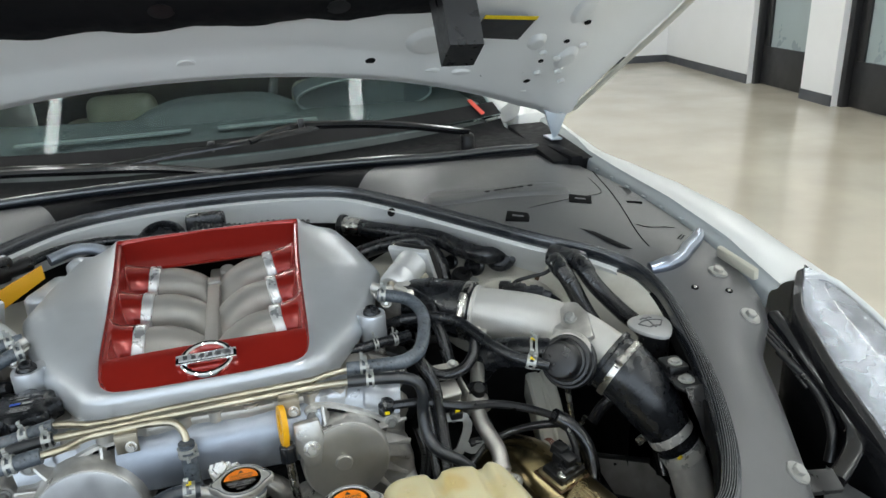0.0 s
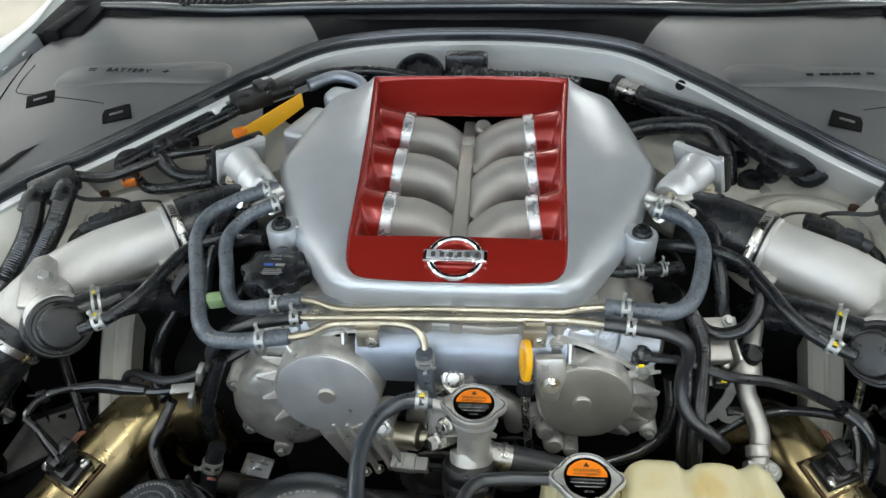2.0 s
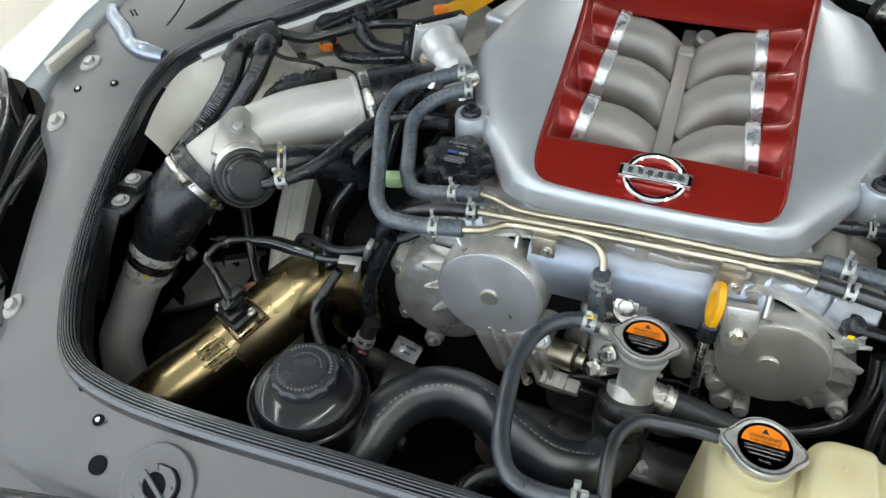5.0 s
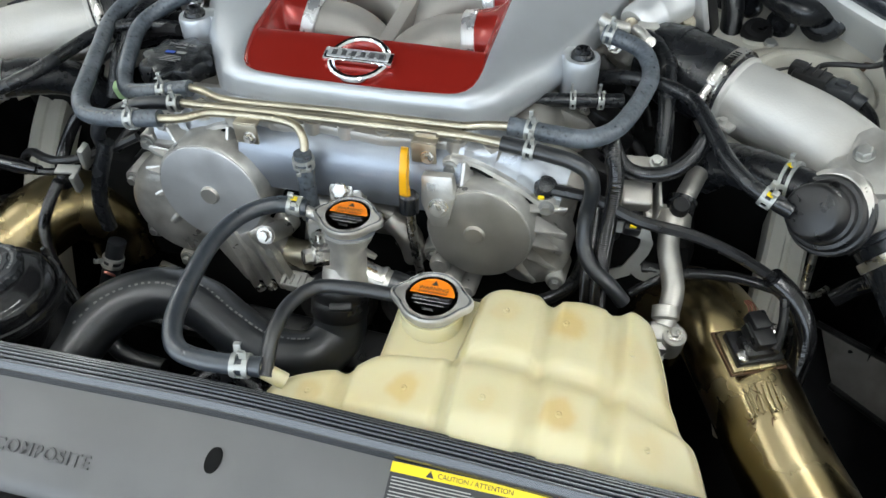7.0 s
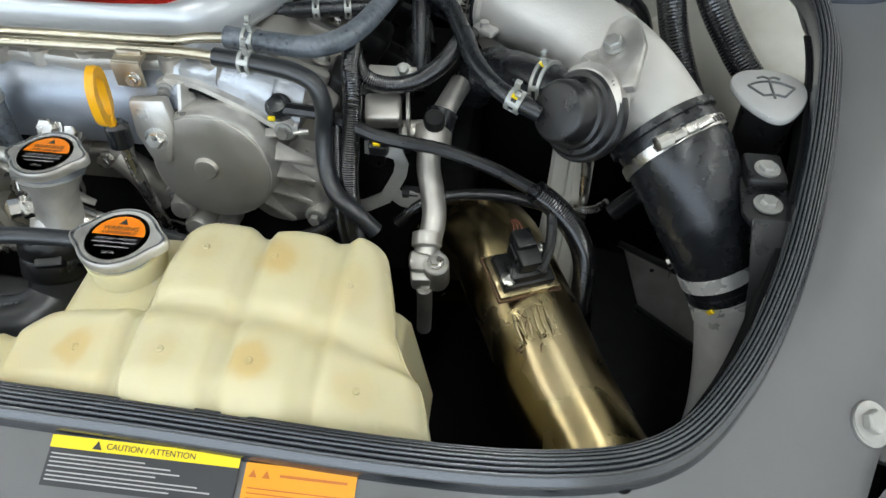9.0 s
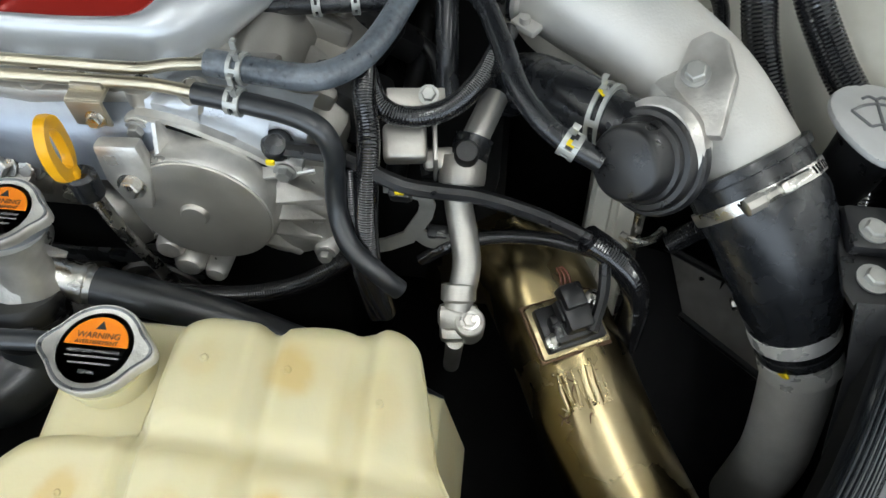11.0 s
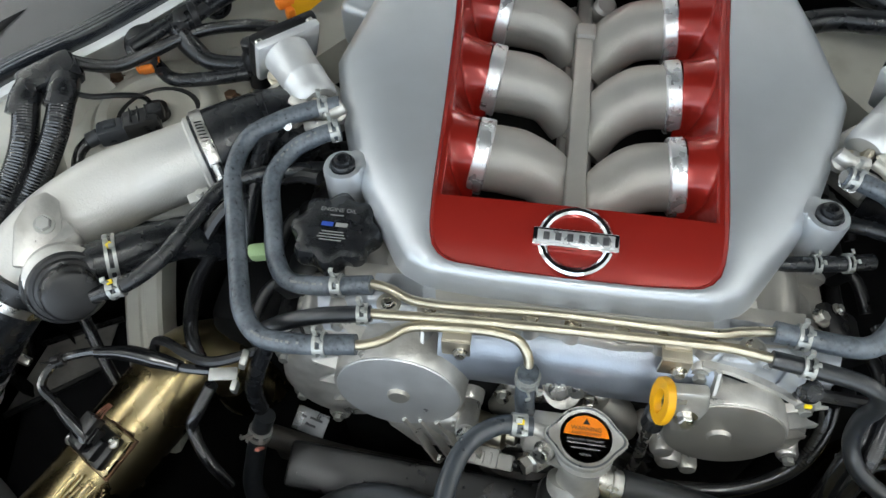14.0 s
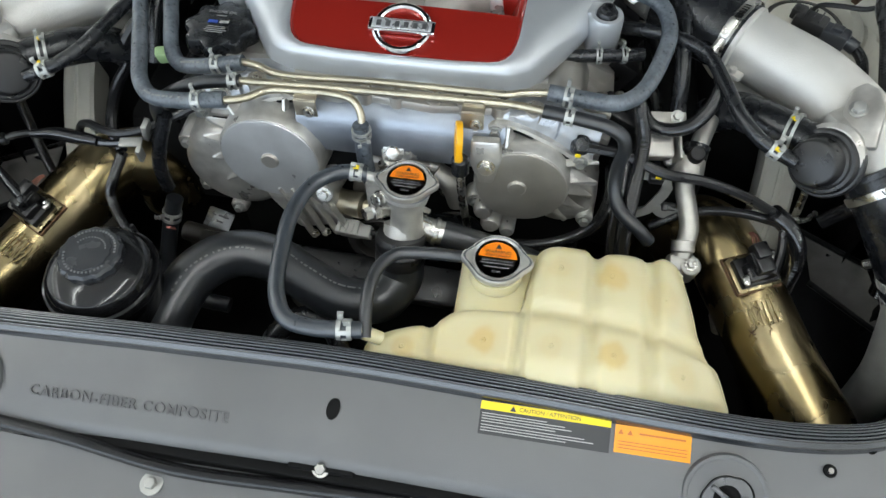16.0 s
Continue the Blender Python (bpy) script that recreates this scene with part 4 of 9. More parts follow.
PC = [(-0.178, -0.170, 0.865), (-0.162, -0.169, 0.865), (-0.146, -0.161, 0.863), (-0.129, -0.147, 0.862), (-0.105, -0.142, 0.861), (-0.055, -0.140, 0.860), (-0.038, -0.143, 0.857), (-0.029, -0.151, 0.848), (-0.027, -0.160, 0.832), (-0.027, -0.163, 0.81)]
for line in (PA, PB, PC):
    metal_pipe(line, 0.0042, "thin yellow zinc plated steel tube")

HO = [(-0.232, 0.068, 0.894), (-0.258, 0.060, 0.892), (-0.289, 0.048, 0.885), (-0.315, 0.030, 0.877), (-0.321, -0.004, 0.870), (-0.302, -0.063, 0.865), (-0.281, -0.119, 0.862), (-0.268, -0.150, 0.860), (-0.250, -0.168, 0.858), (-0.222, -0.173, 0.860), (-0.166, -0.169, 0.865)]
HI = [(-0.225, 0.038, 0.891), (-0.240, 0.032, 0.889), (-0.268, 0.020, 0.877), (-0.282, -0.008, 0.868), (-0.270, -0.055, 0.860), (-0.258, -0.091, 0.851), (-0.245, -0.106, 0.847), (-0.222, -0.112, 0.852), (-0.166, -0.111, 0.863)]
HM = [(-0.160, -0.139, 0.864), (-0.202, -0.145, 0.861), (-0.234, -0.148, 0.848), (-0.262, -0.150, 0.825), (-0.275, -0.14, 0.79)]
HR1 = [(0.162, -0.112, 0.868), (0.203, -0.117, 0.868), (0.233, -0.116, 0.867), (0.256, -0.096, 0.866), (0.277, -0.044, 0.870), (0.284, -0.002, 0.875), (0.273, 0.027, 0.882), (0.246, 0.040, 0.887), (0.232, 0.044, 0.889)]
HR2 = [(0.159, -0.135, 0.864), (0.203, -0.141, 0.863), (0.226, -0.145, 0.861), (0.240, -0.149, 0.855), (0.246, -0.152, 0.838), (0.244, -0.153, 0.815), (0.245, -0.164, 0.790), (0.254, -0.180, 0.775), (0.276, -0.195, 0.765), (0.290, -0.198, 0.750)]
hose(HO, 0.0086, HOSE, "grey dusty braided rubber coolant hose")
hose(HI, 0.0086, HOSE, "grey dusty braided rubber coolant hose")
hose(HM, 0.0072, GREYRUB, "black rubber hose with a pale clamp")
hose(HR1, 0.0088, HOSE, "grey dusty braided rubber coolant hose")
hose(HR2, 0.0072, GREYRUB, "black rubber hose with a pale clamp")
for line, f, r in ((HO, 0.96, 0.009), (HI, 0.95, 0.009), (HM, 0.06, 0.0076), (HR1, 0.07, 0.0092), (HR2, 0.07, 0.0076), (HO, 0.06, 0.009), (HI, 0.05, 0.009), (HR1, 0.95, 0.0092)):
    spring_clamp(line, f, r)


# ---------------------------------------------------------------- intake pipes, both sides
def worm_clamp(p, d, r, w=0.012, group="worm clamps", screw=(0, 0, 1), mat=None):
    t = thing("worm_clamp", "bright slotted steel worm drive hose clamp", "hose clamp", tuple(p), group)
    band = part("band", lathe([(r, -w / 2), (r + 0.0009, -w / 2), (r + 0.0012, 0), (r + 0.0009, w / 2), (r, w / 2)], p, d, 40), mat or MACHINED, t)
    d = np.array(d, float) / np.linalg.norm(d)
    e = np.array(screw, float)
    e -= d * (e @ d)
    e /= np.linalg.norm(e)
    sd = np.cross(d, e)
    if sd[2] > 0:
        sd = -sd
    c = np.array(p) + e * (r + 0.004)
    for k in range(-9, 10):
        if abs(k) > 2:
            a = k * 0.085
            q = np.array(p) + (e * math.cos(a) + sd * math.sin(a)) * (r + 0.0011)
            part("slot", moved(block((0, 0, 0), (0.0012, w * 0.62, 0.0006), 0, (0, 0, 14)), Matrix.Translation(q) @ Matrix((sd * math.cos(a) - e * math.sin(a), d, e * math.cos(a) + sd * math.sin(a))).transposed().to_4x4()), GASKET, band)
    part("screw_housing", moved(block((0, 0, 0), (0.024, w * 0.95, 0.0085), 0.003), Matrix.Translation(c) @ Matrix((sd, d, e)).transposed().to_4x4()), MACHINED, t)
    part("screw", lathe([(0.0001, 0), (0.0042, 0), (0.0042, 0.012), (0.0056, 0.0125), (0.0056, 0.024), (0.004, 0.025), (0.0001, 0.025)], c + sd * 0.012, sd, 8), MACHINED, t)
    return t


WIRE = material("brown_orange_wire", (0.17, 0.06, 0.035), 0.5, 0.0, 0.2, 90, 0.0)


def intake_side(s):
    def m(p):
        return (s * p[0], p[1], p[2])
    def mm(l):
        return [m(p) for p in l]
    tag = "intake pipes"
    rub = mm([(0.285, 0.085, 0.845), (0.315, 0.068, 0.846), (0.352, 0.044, 0.845), (0.372, 0.030, 0.844)])
    cp = thing("rubber_coupler", "thick black rubber coupler on an intake pipe", "hose", rub[1], tag)
    part("sleeve", tube(rub, [0.040, 0.0425, 0.0425, 0.041], 28, 6), RUBBER, cp)
    for k, d in ((1, np.subtract(rub[1], rub[0])),):
        part("cuff", lathe([(0.0405, -0.004), (0.0438, -0.003), (0.0438, 0.003), (0.0405, 0.004)], rub[k], d, 30), RUBBER, cp)
    white = mm([(0.352, 0.046, 0.843), (0.40, 0.010, 0.842), (0.445, -0.022, 0.838), (0.485, -0.062, 0.828), (0.508, -0.097, 0.817), (0.524, -0.126, 0.806)])
    p = thing("intake_pipe", "satin grey cast aluminium intake pipe", "intake pipe", white[2], tag)
    part("tube", tube(white, [0.037, 0.0385, 0.0395, 0.0395, 0.0385, 0.0385], 32, 8), PIPEWHITE, p)
    part("valve_flange", side(join(moved(slab([(-0.020, -0.034), (0.018, -0.036), (0.022, 0.004), (0.014, 0.028), (0.002, 0.036), (-0.010, 0.030), (-0.016, 0.006)], 0.010, bevel=0.003), pose(0.468, -0.100, 0.872, 24, -26, -18)), block((0.466, -0.104, 0.852), (0.030, 0.050, 0.026), 0.008, (0, 0, 35)), lathe([(0.030, -0.01), (0.033, 0.0), (0.033, 0.006), (0.028, 0.010)], (0.452, -0.126, 0.838), (-0.62, -0.55, 0.42), 28)), s), CAST, p, "bright cast valve flange")
    part("bolt", hex_bolt(m((0.466, -0.096, 0.874)), (-s * 0.35, -0.35, 1), 0.0068, 0.008, 0.0090), DULLZINC, p)
    part("tab", side(join(block((0.364, -0.014, 0.834), (0.022, 0.018, 0.006), 0.002, (0, 0, -35)), lathe([(0.0001, 0), (0.004, 0), (0.004, 0.006), (0.0001, 0.006)], (0.361, -0.016, 0.836), n=12)), s), PIPEWHITE, p)
    elbow = mm([(0.516, -0.114, 0.8105), (0.532, -0.135, 0.797), (0.555, -0.163, 0.762), (0.572, -0.183, 0.727), (0.580, -0.189, 0.713)])
    el = thing("rubber_elbow", "thick black rubber elbow hose", "hose", elbow[2], tag)
    part("bend", tube(elbow, [0.0418, 0.0425, 0.0385, 0.0306, 0.0296], 30, 8), RUBBER, el)
    part("cuff", lathe([(0.042, -0.005), (0.0455, -0.004), (0.0455, 0.002), (0.043, 0.003)], elbow[0], np.subtract(elbow[1], elbow[0]), 30), RUBBER, el)
    part("cuff", lathe([(0.0285, -0.004), (0.0306, -0.003), (0.0306, 0.004), (0.0285, 0.005)], elbow[4], np.subtract(elbow[4], elbow[3]), 30), RUBBER, el)
    worm_clamp(m((0.5255, -0.1265, 0.8030)), np.subtract(elbow[1], elbow[0]), 0.0436, 0.0088, screw=(s * 0.3, -0.8, 0.9))
    worm_clamp(tuple(np.array(rub[2]) * 0.35 + np.array(rub[3]) * 0.65), np.subtract(rub[3], rub[2]), 0.0430, 0.0115, screw=(-s * 0.45, -0.62, 0.72))
    part("end_bead", lathe([(0.0370, -0.003), (0.0405, -0.002), (0.0405, 0.002), (0.0375, 0.004)], m((0.374, 0.0285, 0.8432)), np.subtract(rub[3], rub[2]), 36), PIPEWHITE, p)
    low = mm([(0.575, -0.185, 0.722), (0.5865, -0.1945, 0.699)] + ([(0.593, -0.203, 0.675), (0.600, -0.217, 0.635), (0.604, -0.234, 0.59), (0.605, -0.25, 0.50)] if s > 0 else [(0.600, -0.207, 0.675), (0.616, -0.227, 0.635), (0.628, -0.250, 0.60), (0.634, -0.27, 0.50)]))
    c = thing("charge_pipe", "bare aluminium charge pipe with a yellow paint mark", "intake pipe", low[2], tag)
    part("tube", tube(low, 0.0268, 30, 8), ALUPIPE, c)
    d = np.subtract(low[1], low[0])
    part("bead", lathe([(0.0265, -0.009), (0.0296, -0.008), (0.0298, 0.008), (0.0268, 0.010)], low[1], d, 40), BAND, c)
    part("paint_mark", side(block((0.5672, -0.2158, 0.7080), (0.004, 0.0022, 0.015), 0.0005, (20, 24, -40)), s), PAPERYELLOW, c, "yellow paint stripe")
    worm_clamp(elbow[3], np.subtract(elbow[4], elbow[3]), 0.0306, 0.013, screw=(0, 1, -0.3), mat=BAND)
    # bypass valve
    ax = (-s * 0.62, -0.55, 0.42)
    v = thing("bypass_valve", "round black plastic bypass valve", "valve", m((0.440, -0.140, 0.835)), tag)
    cc = m((0.446, -0.132, 0.834))
    part("body", lathe([(0.030, -0.012), (0.0365, -0.010), (0.0378, -0.006), (0.0378, -0.001), (0.0362, 0.001), (0.0340, 0.0012), (0.0335, 0.006), (0.0318, 0.008), (0.0285, 0.0085), (0.0275, 0.0125), (0.0250, 0.0138), (0.0242, 0.028), (0.0225, 0.0305), (0.0205, 0.0312), (0.0001, 0.0316)], cc, ax, 48), PLASTIC, v)
    part("outlet", tube(mm([(0.438, -0.112, 0.834), (0.418, -0.096, 0.831), (0.392, -0.074, 0.826), (0.368, -0.050, 0.812), (0.352, -0.03, 0.78)]), 0.021, 20, 6), RUBBER, v)
    # mass air pipe in heat tinted metal
    bp = mm([(0.338, -0.098, 0.590), (0.345, -0.096, 0.640), (0.380, -0.122, 0.673), (0.417, -0.186, 0.663), (0.452, -0.258, 0.645), (0.492, -0.328, 0.628), (0.53, -0.41, 0.60)])
    b = thing("mass_air_pipe", "heat tinted bronze metal intake pipe with a weld scar", "intake pipe", bp[3], "mass air pipes")
    part("tube", tube(bp, 0.0445, 36, 8), BRONZE, b)
    d = np.subtract(bp[4], bp[3])
    d /= np.linalg.norm(d)
    u = np.array([s * 0.15, -0.1, 1.0])
    u -= d * (u @ d)
    u /= np.linalg.norm(u)
    w = np.cross(d, u)
    base = np.array(m((0.4045, -0.1850, 0.664) if s > 0 else (0.4180, -0.2220, 0.6555))) + u * 0.045
    M = Matrix.Translation(base) @ Matrix((w, d, u)).transposed().to_4x4()
    part("burnt_seam", moved(slab([(-0.0300, -0.0222), (0.0296, -0.0230), (0.0291, 0.0226), (-0.0293, 0.0230)], 0.004, (0, 0, 0.0010), (0, 0, 0), 0.001), M), RUST, b, "burnt brown weld seam")
    part("sensor_plate", moved(block((0, 0, 0.002), (0.056, 0.042, 0.006), 0.002), M), SCAR, b, "heat stained sensor flange")
    sn = thing("air_sensor", "black plastic air flow sensor with two screws", "sensor", tuple(base), "mass air sensors")
    part("body", moved(join(block((0.001, 0.001, 0.009), (0.047, 0.034, 0.009), 0.002), block((0.002, 0.004, 0.016), (0.034, 0.022, 0.012), 0.003), block((0.002, -0.002, 0.025), (0.020, 0.026, 0.018), 0.003), block((0.002, -0.013, 0.032), (0.017, 0.018, 0.014), 0.002), *[block((0.002 + 0.0105 * k, -0.006, 0.026), (0.002, 0.016, 0.010), 0.0006) for k in (-1, 1)]), M), PLASTIC, sn)
    for k in range(3):
        part("wire", moved(tube([(0.002 + 0.004 * (k - 1), -0.020, 0.030), (0.003 * (k - 1), -0.030, 0.032), (0.002 * (k - 1), -0.037, 0.029)], 0.0009, 6, 3), M), WIRE, sn, "thin coloured wire")
    for k in (-1, 1):
        part("screw", moved(lathe([(0.0001, 0), (0.006, 0), (0.006, 0.003), (0.0035, 0.0045), (0.002, 0.003), (0.0001, 0.003)], (0.021 * k, 0.011 * k, 0.0155), n=14), M), MACHINED, sn)
    # weld scar: a line of beads round the pipe
    rng = random.Random(7)
    beads = []
    def skin(a, l, h=0.0448):
        n2 = u * math.cos(a) + w * math.sin(a)
        return np.array(m((0.4275, -0.2270, 0.6545) if s > 0 else (0.4400, -0.2680, 0.6450))) + n2 * h + d * l
    step = 1.35 / 11
    for k in range(11):
        a = -0.72 + step * k
        top, low = rng.uniform(0.008, 0.018), rng.uniform(-0.020, -0.010)
        stroke = [skin(a, low), skin(a + step * 0.3, (top + low) / 2 + rng.uniform(-0.003, 0.003)), skin(a + step * rng.uniform(0.3, 0.8), top), skin(a + step, rng.uniform(low, top))]
        beads.append(tube(stroke, [0.0006, rng.uniform(0.0008, 0.0016), 0.0007, 0.0004], 6, 3))
        for q in range(2):
            beads.append(lathe([(0.0001, -0.0010), (0.0018 * rng.uniform(0.5, 1.2), 0.0), (0.0011, 0.0010), (0.0001, 0.0013)], skin(a + rng.uniform(0, step), rng.choice((low, top)) + rng.uniform(-0.002, 0.002)), u, 8))
    dark = [tube([skin(a0, l1), skin(a0 + da / 2, l1 + 0.001), skin(a0 + da, l1 + dl)], [0.0003, 0.0007, 0.0003], 6, 3) for a0, l1, da, dl in [(rng.uniform(-0.75, 0.6), rng.uniform(-0.018, 0.018), rng.uniform(0.03, 0.22), rng.uniform(-0.008, 0.008)) for k in range(10)]]
    part("scar_lines", join(*dark), RUST, b, "thin dark burnt lines")
    part("weld_scar", join(*beads), SCAR, b, "rough weld beads")
    return M


for s in (1, -1):
    intake_side(s)


# ---------------------------------------------------------------- coolant parts
def pressure_cap(c, label):
    """A lobed radiator cap with its orange and black label."""
    x, y, z = c
    t = thing("radiator_cap", label, "radiator cap", (x, y, z - 0.012), "radiator caps")
    def outline(k):
        out = []
        for i in range(72):
            a = 2 * math.pi * i / 72
            r = 0.0275 + 0.0075 * math.exp(-((math.sin(a)) / 0.28) ** 2)
            out.append((x + k * r * math.cos(a), y + k * r * math.sin(a)))
        return out
    o = [np.array([(p[0], p[1], z + h) for p in outline(k)]) for k, h in ((0.93, -0.0095), (0.985, -0.0085), (1.0, -0.0055), (1.0, -0.003), (0.985, -0.0012), (0.965, -0.0005), (0.945, -0.0008))]
    part("rim", loft(o, caps=(True, True)), CAST, t, "bright lobed metal rim")
    o = [np.array([(p[0], p[1], z + h) for p in outline(k)]) for k, h in ((0.945, -0.0016), (0.94, -0.0002), (0.90, -0.0003), (0.86, -0.0014))]
    part("top", loft(o, caps=(True, True)), CAPMETAL, t, "dull grey metal top")
    part("neck", lathe([(0.024, -0.022), (0.025, -0.020), (0.025, -0.009), (0.0001, -0.009)], c, n=28), SMOOTHCAST, t)
    lab = part("label", lathe([(0.0001, -0.0016), (0.0215, -0.0016), (0.0215, -0.0008), (0.0001, -0.0008)], c, n=40), CAPLABEL, t, "round black printed label")
    half = [(0.0185 * math.cos(a), 0.0185 * math.sin(a)) for a in np.linspace(0.05, math.pi - 0.05, 22)]
    part("orange_field", slab(half, 0.0003, (x, y, z - 0.0004), (0, 0, 0), 0), PAPERORANGE, lab)
    part("warning_print", join(letters("WARNING", 0.0052, pose(x, y + 0.0068, z - 0.0002), 0.0001), letters("AVERTISSEMENT", 0.0034, pose(x, y + 0.0026, z - 0.0002), 0.0001),
                               moved(slab([(-0.003, 0), (0.003, 0), (0, 0.0052)], 0.0002, (0, 0, 0), (0, 0, 0), 0), pose(x, y + 0.0108, z - 0.0001))), PAPERBLACK, lab)
    part("small_print", join(letters("NEVER OPEN WHEN HOT", 0.0026, pose(x, y - 0.0026, z - 0.0007), 0.0002), letters("137 kPa", 0.0030, pose(x, y - 0.0150, z - 0.0007), 0.0002)), PALEWORD, lab)
    part("fine_print", bars([(-0.0155, 0.0155, -0.0058), (-0.012, 0.012, -0.0098)], pose(x, y, z - 0.0007), 0.0009), PALEWORD, lab)
    return t


pressure_cap((0.026, -0.195, 0.804), "radiator cap with an orange warning label on the filler neck")
pressure_cap((0.133, -0.289, 0.819), "radiator cap with an orange warning label on the coolant tank")


def filler_neck():
    t = thing("filler_neck", "cast aluminium coolant filler neck with side ports", "engine part", (0.022, -0.19, 0.70))
    part("neck", lathe([(0.017, -0.085), (0.020, -0.08), (0.021, -0.066), (0.0185, -0.060), (0.0175, -0.035), (0.0195, -0.028), (0.0225, -0.024), (0.0245, -0.018), (0.0001, -0.018)], (0.027, -0.197, 0.804), (0.0, 0.30, 1), 28), CAST, t)
    part("port", tube([(0.022, -0.19, 0.775), (-0.012, -0.19, 0.792), (-0.03, -0.19, 0.797)], 0.006, 12), CAST, t)
    part("port", tube([(0.025, -0.204, 0.742), (0.050, -0.206, 0.732), (0.074, -0.207, 0.727)], 0.0140, 18), MACHINED, t)
    part("port_bead", lathe([(0.0138, -0.003), (0.0158, -0.002), (0.0158, 0.002), (0.0138, 0.003)], (0.058, -0.206, 0.730), (1, -0.05, -0.25), 20), MACHINED, t)
    part("boss", block((0.0, -0.178, 0.755), (0.05, 0.03, 0.05), 0.01), CAST, t)
    part("rib", gusset((0.022, -0.200, 0.772), (0.050, -0.196, 0.752), (0.004, -0.014, 0.012), 0.006), CAST, t, sharp=20)
    part("rib", gusset((0.020, -0.204, 0.770), (-0.012, -0.196, 0.748), (-0.004, -0.014, 0.010), 0.006), CAST, t, sharp=20)
    part("plug", hex_bolt((-0.004, -0.198, 0.768), (-0.5, -0.8, 0.4), 0.008, 0.010, 0.010), MACHINED, t)
    part("sensor_boss", lathe([(0.011, -0.02), (0.011, 0.004), (0.008, 0.006), (0.008, 0.014), (0.0001, 0.014)], (-0.012, -0.200, 0.745), (-0.7, -0.6, 0.2), 6), MACHINED, t)
    part("outlet", tube([(0.022, -0.212, 0.745), (0.022, -0.226, 0.728), (0.022, -0.232, 0.71)], 0.021, 20), CAST, t)


filler_neck()


def water_pump():
    """Castings and pulleys in the gap between the timing covers."""
    t = thing("water_pump", "cast aluminium water pump housing with dark pulleys", "engine part", (0.0, -0.14, 0.62))
    part("housing", join(block((0.005, -0.128, 0.742), (0.10, 0.020, 0.040), 0.008, (8, 0, 0), 3), block((-0.040, -0.130, 0.715), (0.030, 0.022, 0.055), 0.008, (0, 12, 0), 3), tube([(0.045, -0.136, 0.752), (0.066, -0.140, 0.735), (0.074, -0.142, 0.705)], [0.012, 0.014, 0.013], 16, 5)), DULLCAST, t)
    part("neck", lathe([(0.014, -0.03), (0.0135, 0.010), (0.017, 0.012), (0.017, 0.018), (0.0001, 0.018)], (0.006, -0.140, 0.772), (0, -0.5, 0.9), 20), CAST, t)
    for x, z in ((-0.045, 0.742), (-0.012, 0.756), (0.034, 0.752), (0.060, 0.722), (-0.034, 0.692)):
        part("bolt", hex_bolt((x, -0.1395, z), (0, -1, 0.2), 0.0060, 0.0085, 0.0085), MACHINED, t)
    for x, y, z, r in ((0.072, -0.150, 0.640, 0.036), (-0.020, -0.156, 0.628, 0.044)):
        part("pulley", lathe([(0.010, -0.012), (r, -0.012), (r + 0.002, -0.009), (r - 0.003, -0.004), (r - 0.003, 0.004), (r + 0.002, 0.009), (r, 0.012), (r * 0.8, 0.011), (r * 0.72, 0.002), (0.016, 0.004), (0.014, 0.012), (0.0001, 0.013)], (x, y, z), (0, -1, 0.1), 36), STEELDARK, t, "dark belt pulley")
    part("belt", sweep([(-0.009, -0.0015), (-0.009, 0.0015), (0.009, 0.0015), (0.009, -0.0015)], [(0.110, -0.151, 0.640), (0.09, -0.151, 0.675), (0.03, -0.153, 0.680), (-0.03, -0.156, 0.675), (-0.066, -0.157, 0.640), (-0.05, -0.157, 0.595), (0.02, -0.154, 0.590), (0.09, -0.151, 0.605)], 6, True, (0, 1, 0)), RUBBER, t, "black ribbed belt")


STEELDARK = material("dark_pulley_steel", (0.11, 0.105, 0.10), 0.42, 0.7, 0.2, 60, 0.2, 500, stain=0.4, stain_colour=(0.05, 0.045, 0.04))
water_pump()
HU = [(-0.018, -0.190, 0.798), (-0.045, -0.194, 0.801), (-0.070, -0.215, 0.802), (-0.082, -0.255, 0.802), (-0.079, -0.31, 0.801), (-0.070, -0.352, 0.800), (-0.055, -0.373, 0.799), (-0.030, -0.378, 0.798), (0.018, -0.373, 0.797)]
hose(HU, 0.0082, BLUEHOSE, "black rubber overflow hose bent into a hook")
spring_clamp(HU, 0.06, 0.0086, 0.013, ears=(0, -0.5, 1), mark=True)
spring_clamp(HU, 0.97, 0.0086, 0.014, ears=(0.2, 0.3, 1))
HT = [(0.021, -0.378, 0.792), (0.017, -0.345, 0.806), (0.020, -0.312, 0.808), (0.034, -0.292, 0.807), (0.058, -0.286, 0.806), (0.100, -0.282, 0.803)]
hose(HT, 0.0062, GREYRUB, "thin black rubber hose into the coolant tank")
BIG = [(-0.225, -0.40, 0.67), (-0.214, -0.345, 0.705), (-0.196, -0.292, 0.718), (-0.160, -0.262, 0.718), (-0.118, -0.258, 0.708), (-0.078, -0.272, 0.695), (-0.035, -0.284, 0.685), (0.006, -0.275, 0.683), (0.022, -0.250, 0.69), (0.022, -0.234, 0.712)]
hose(BIG, 0.0265, GREYRUB, "wide black radiator hose with white print", n=24)
hose([(0.066, -0.2065, 0.729), (0.095, -0.208, 0.722), (0.16, -0.214, 0.708), (0.25, -0.232, 0.684), (0.32, -0.25, 0.65)], 0.0150, GREYRUB, "black rubber heater hose")


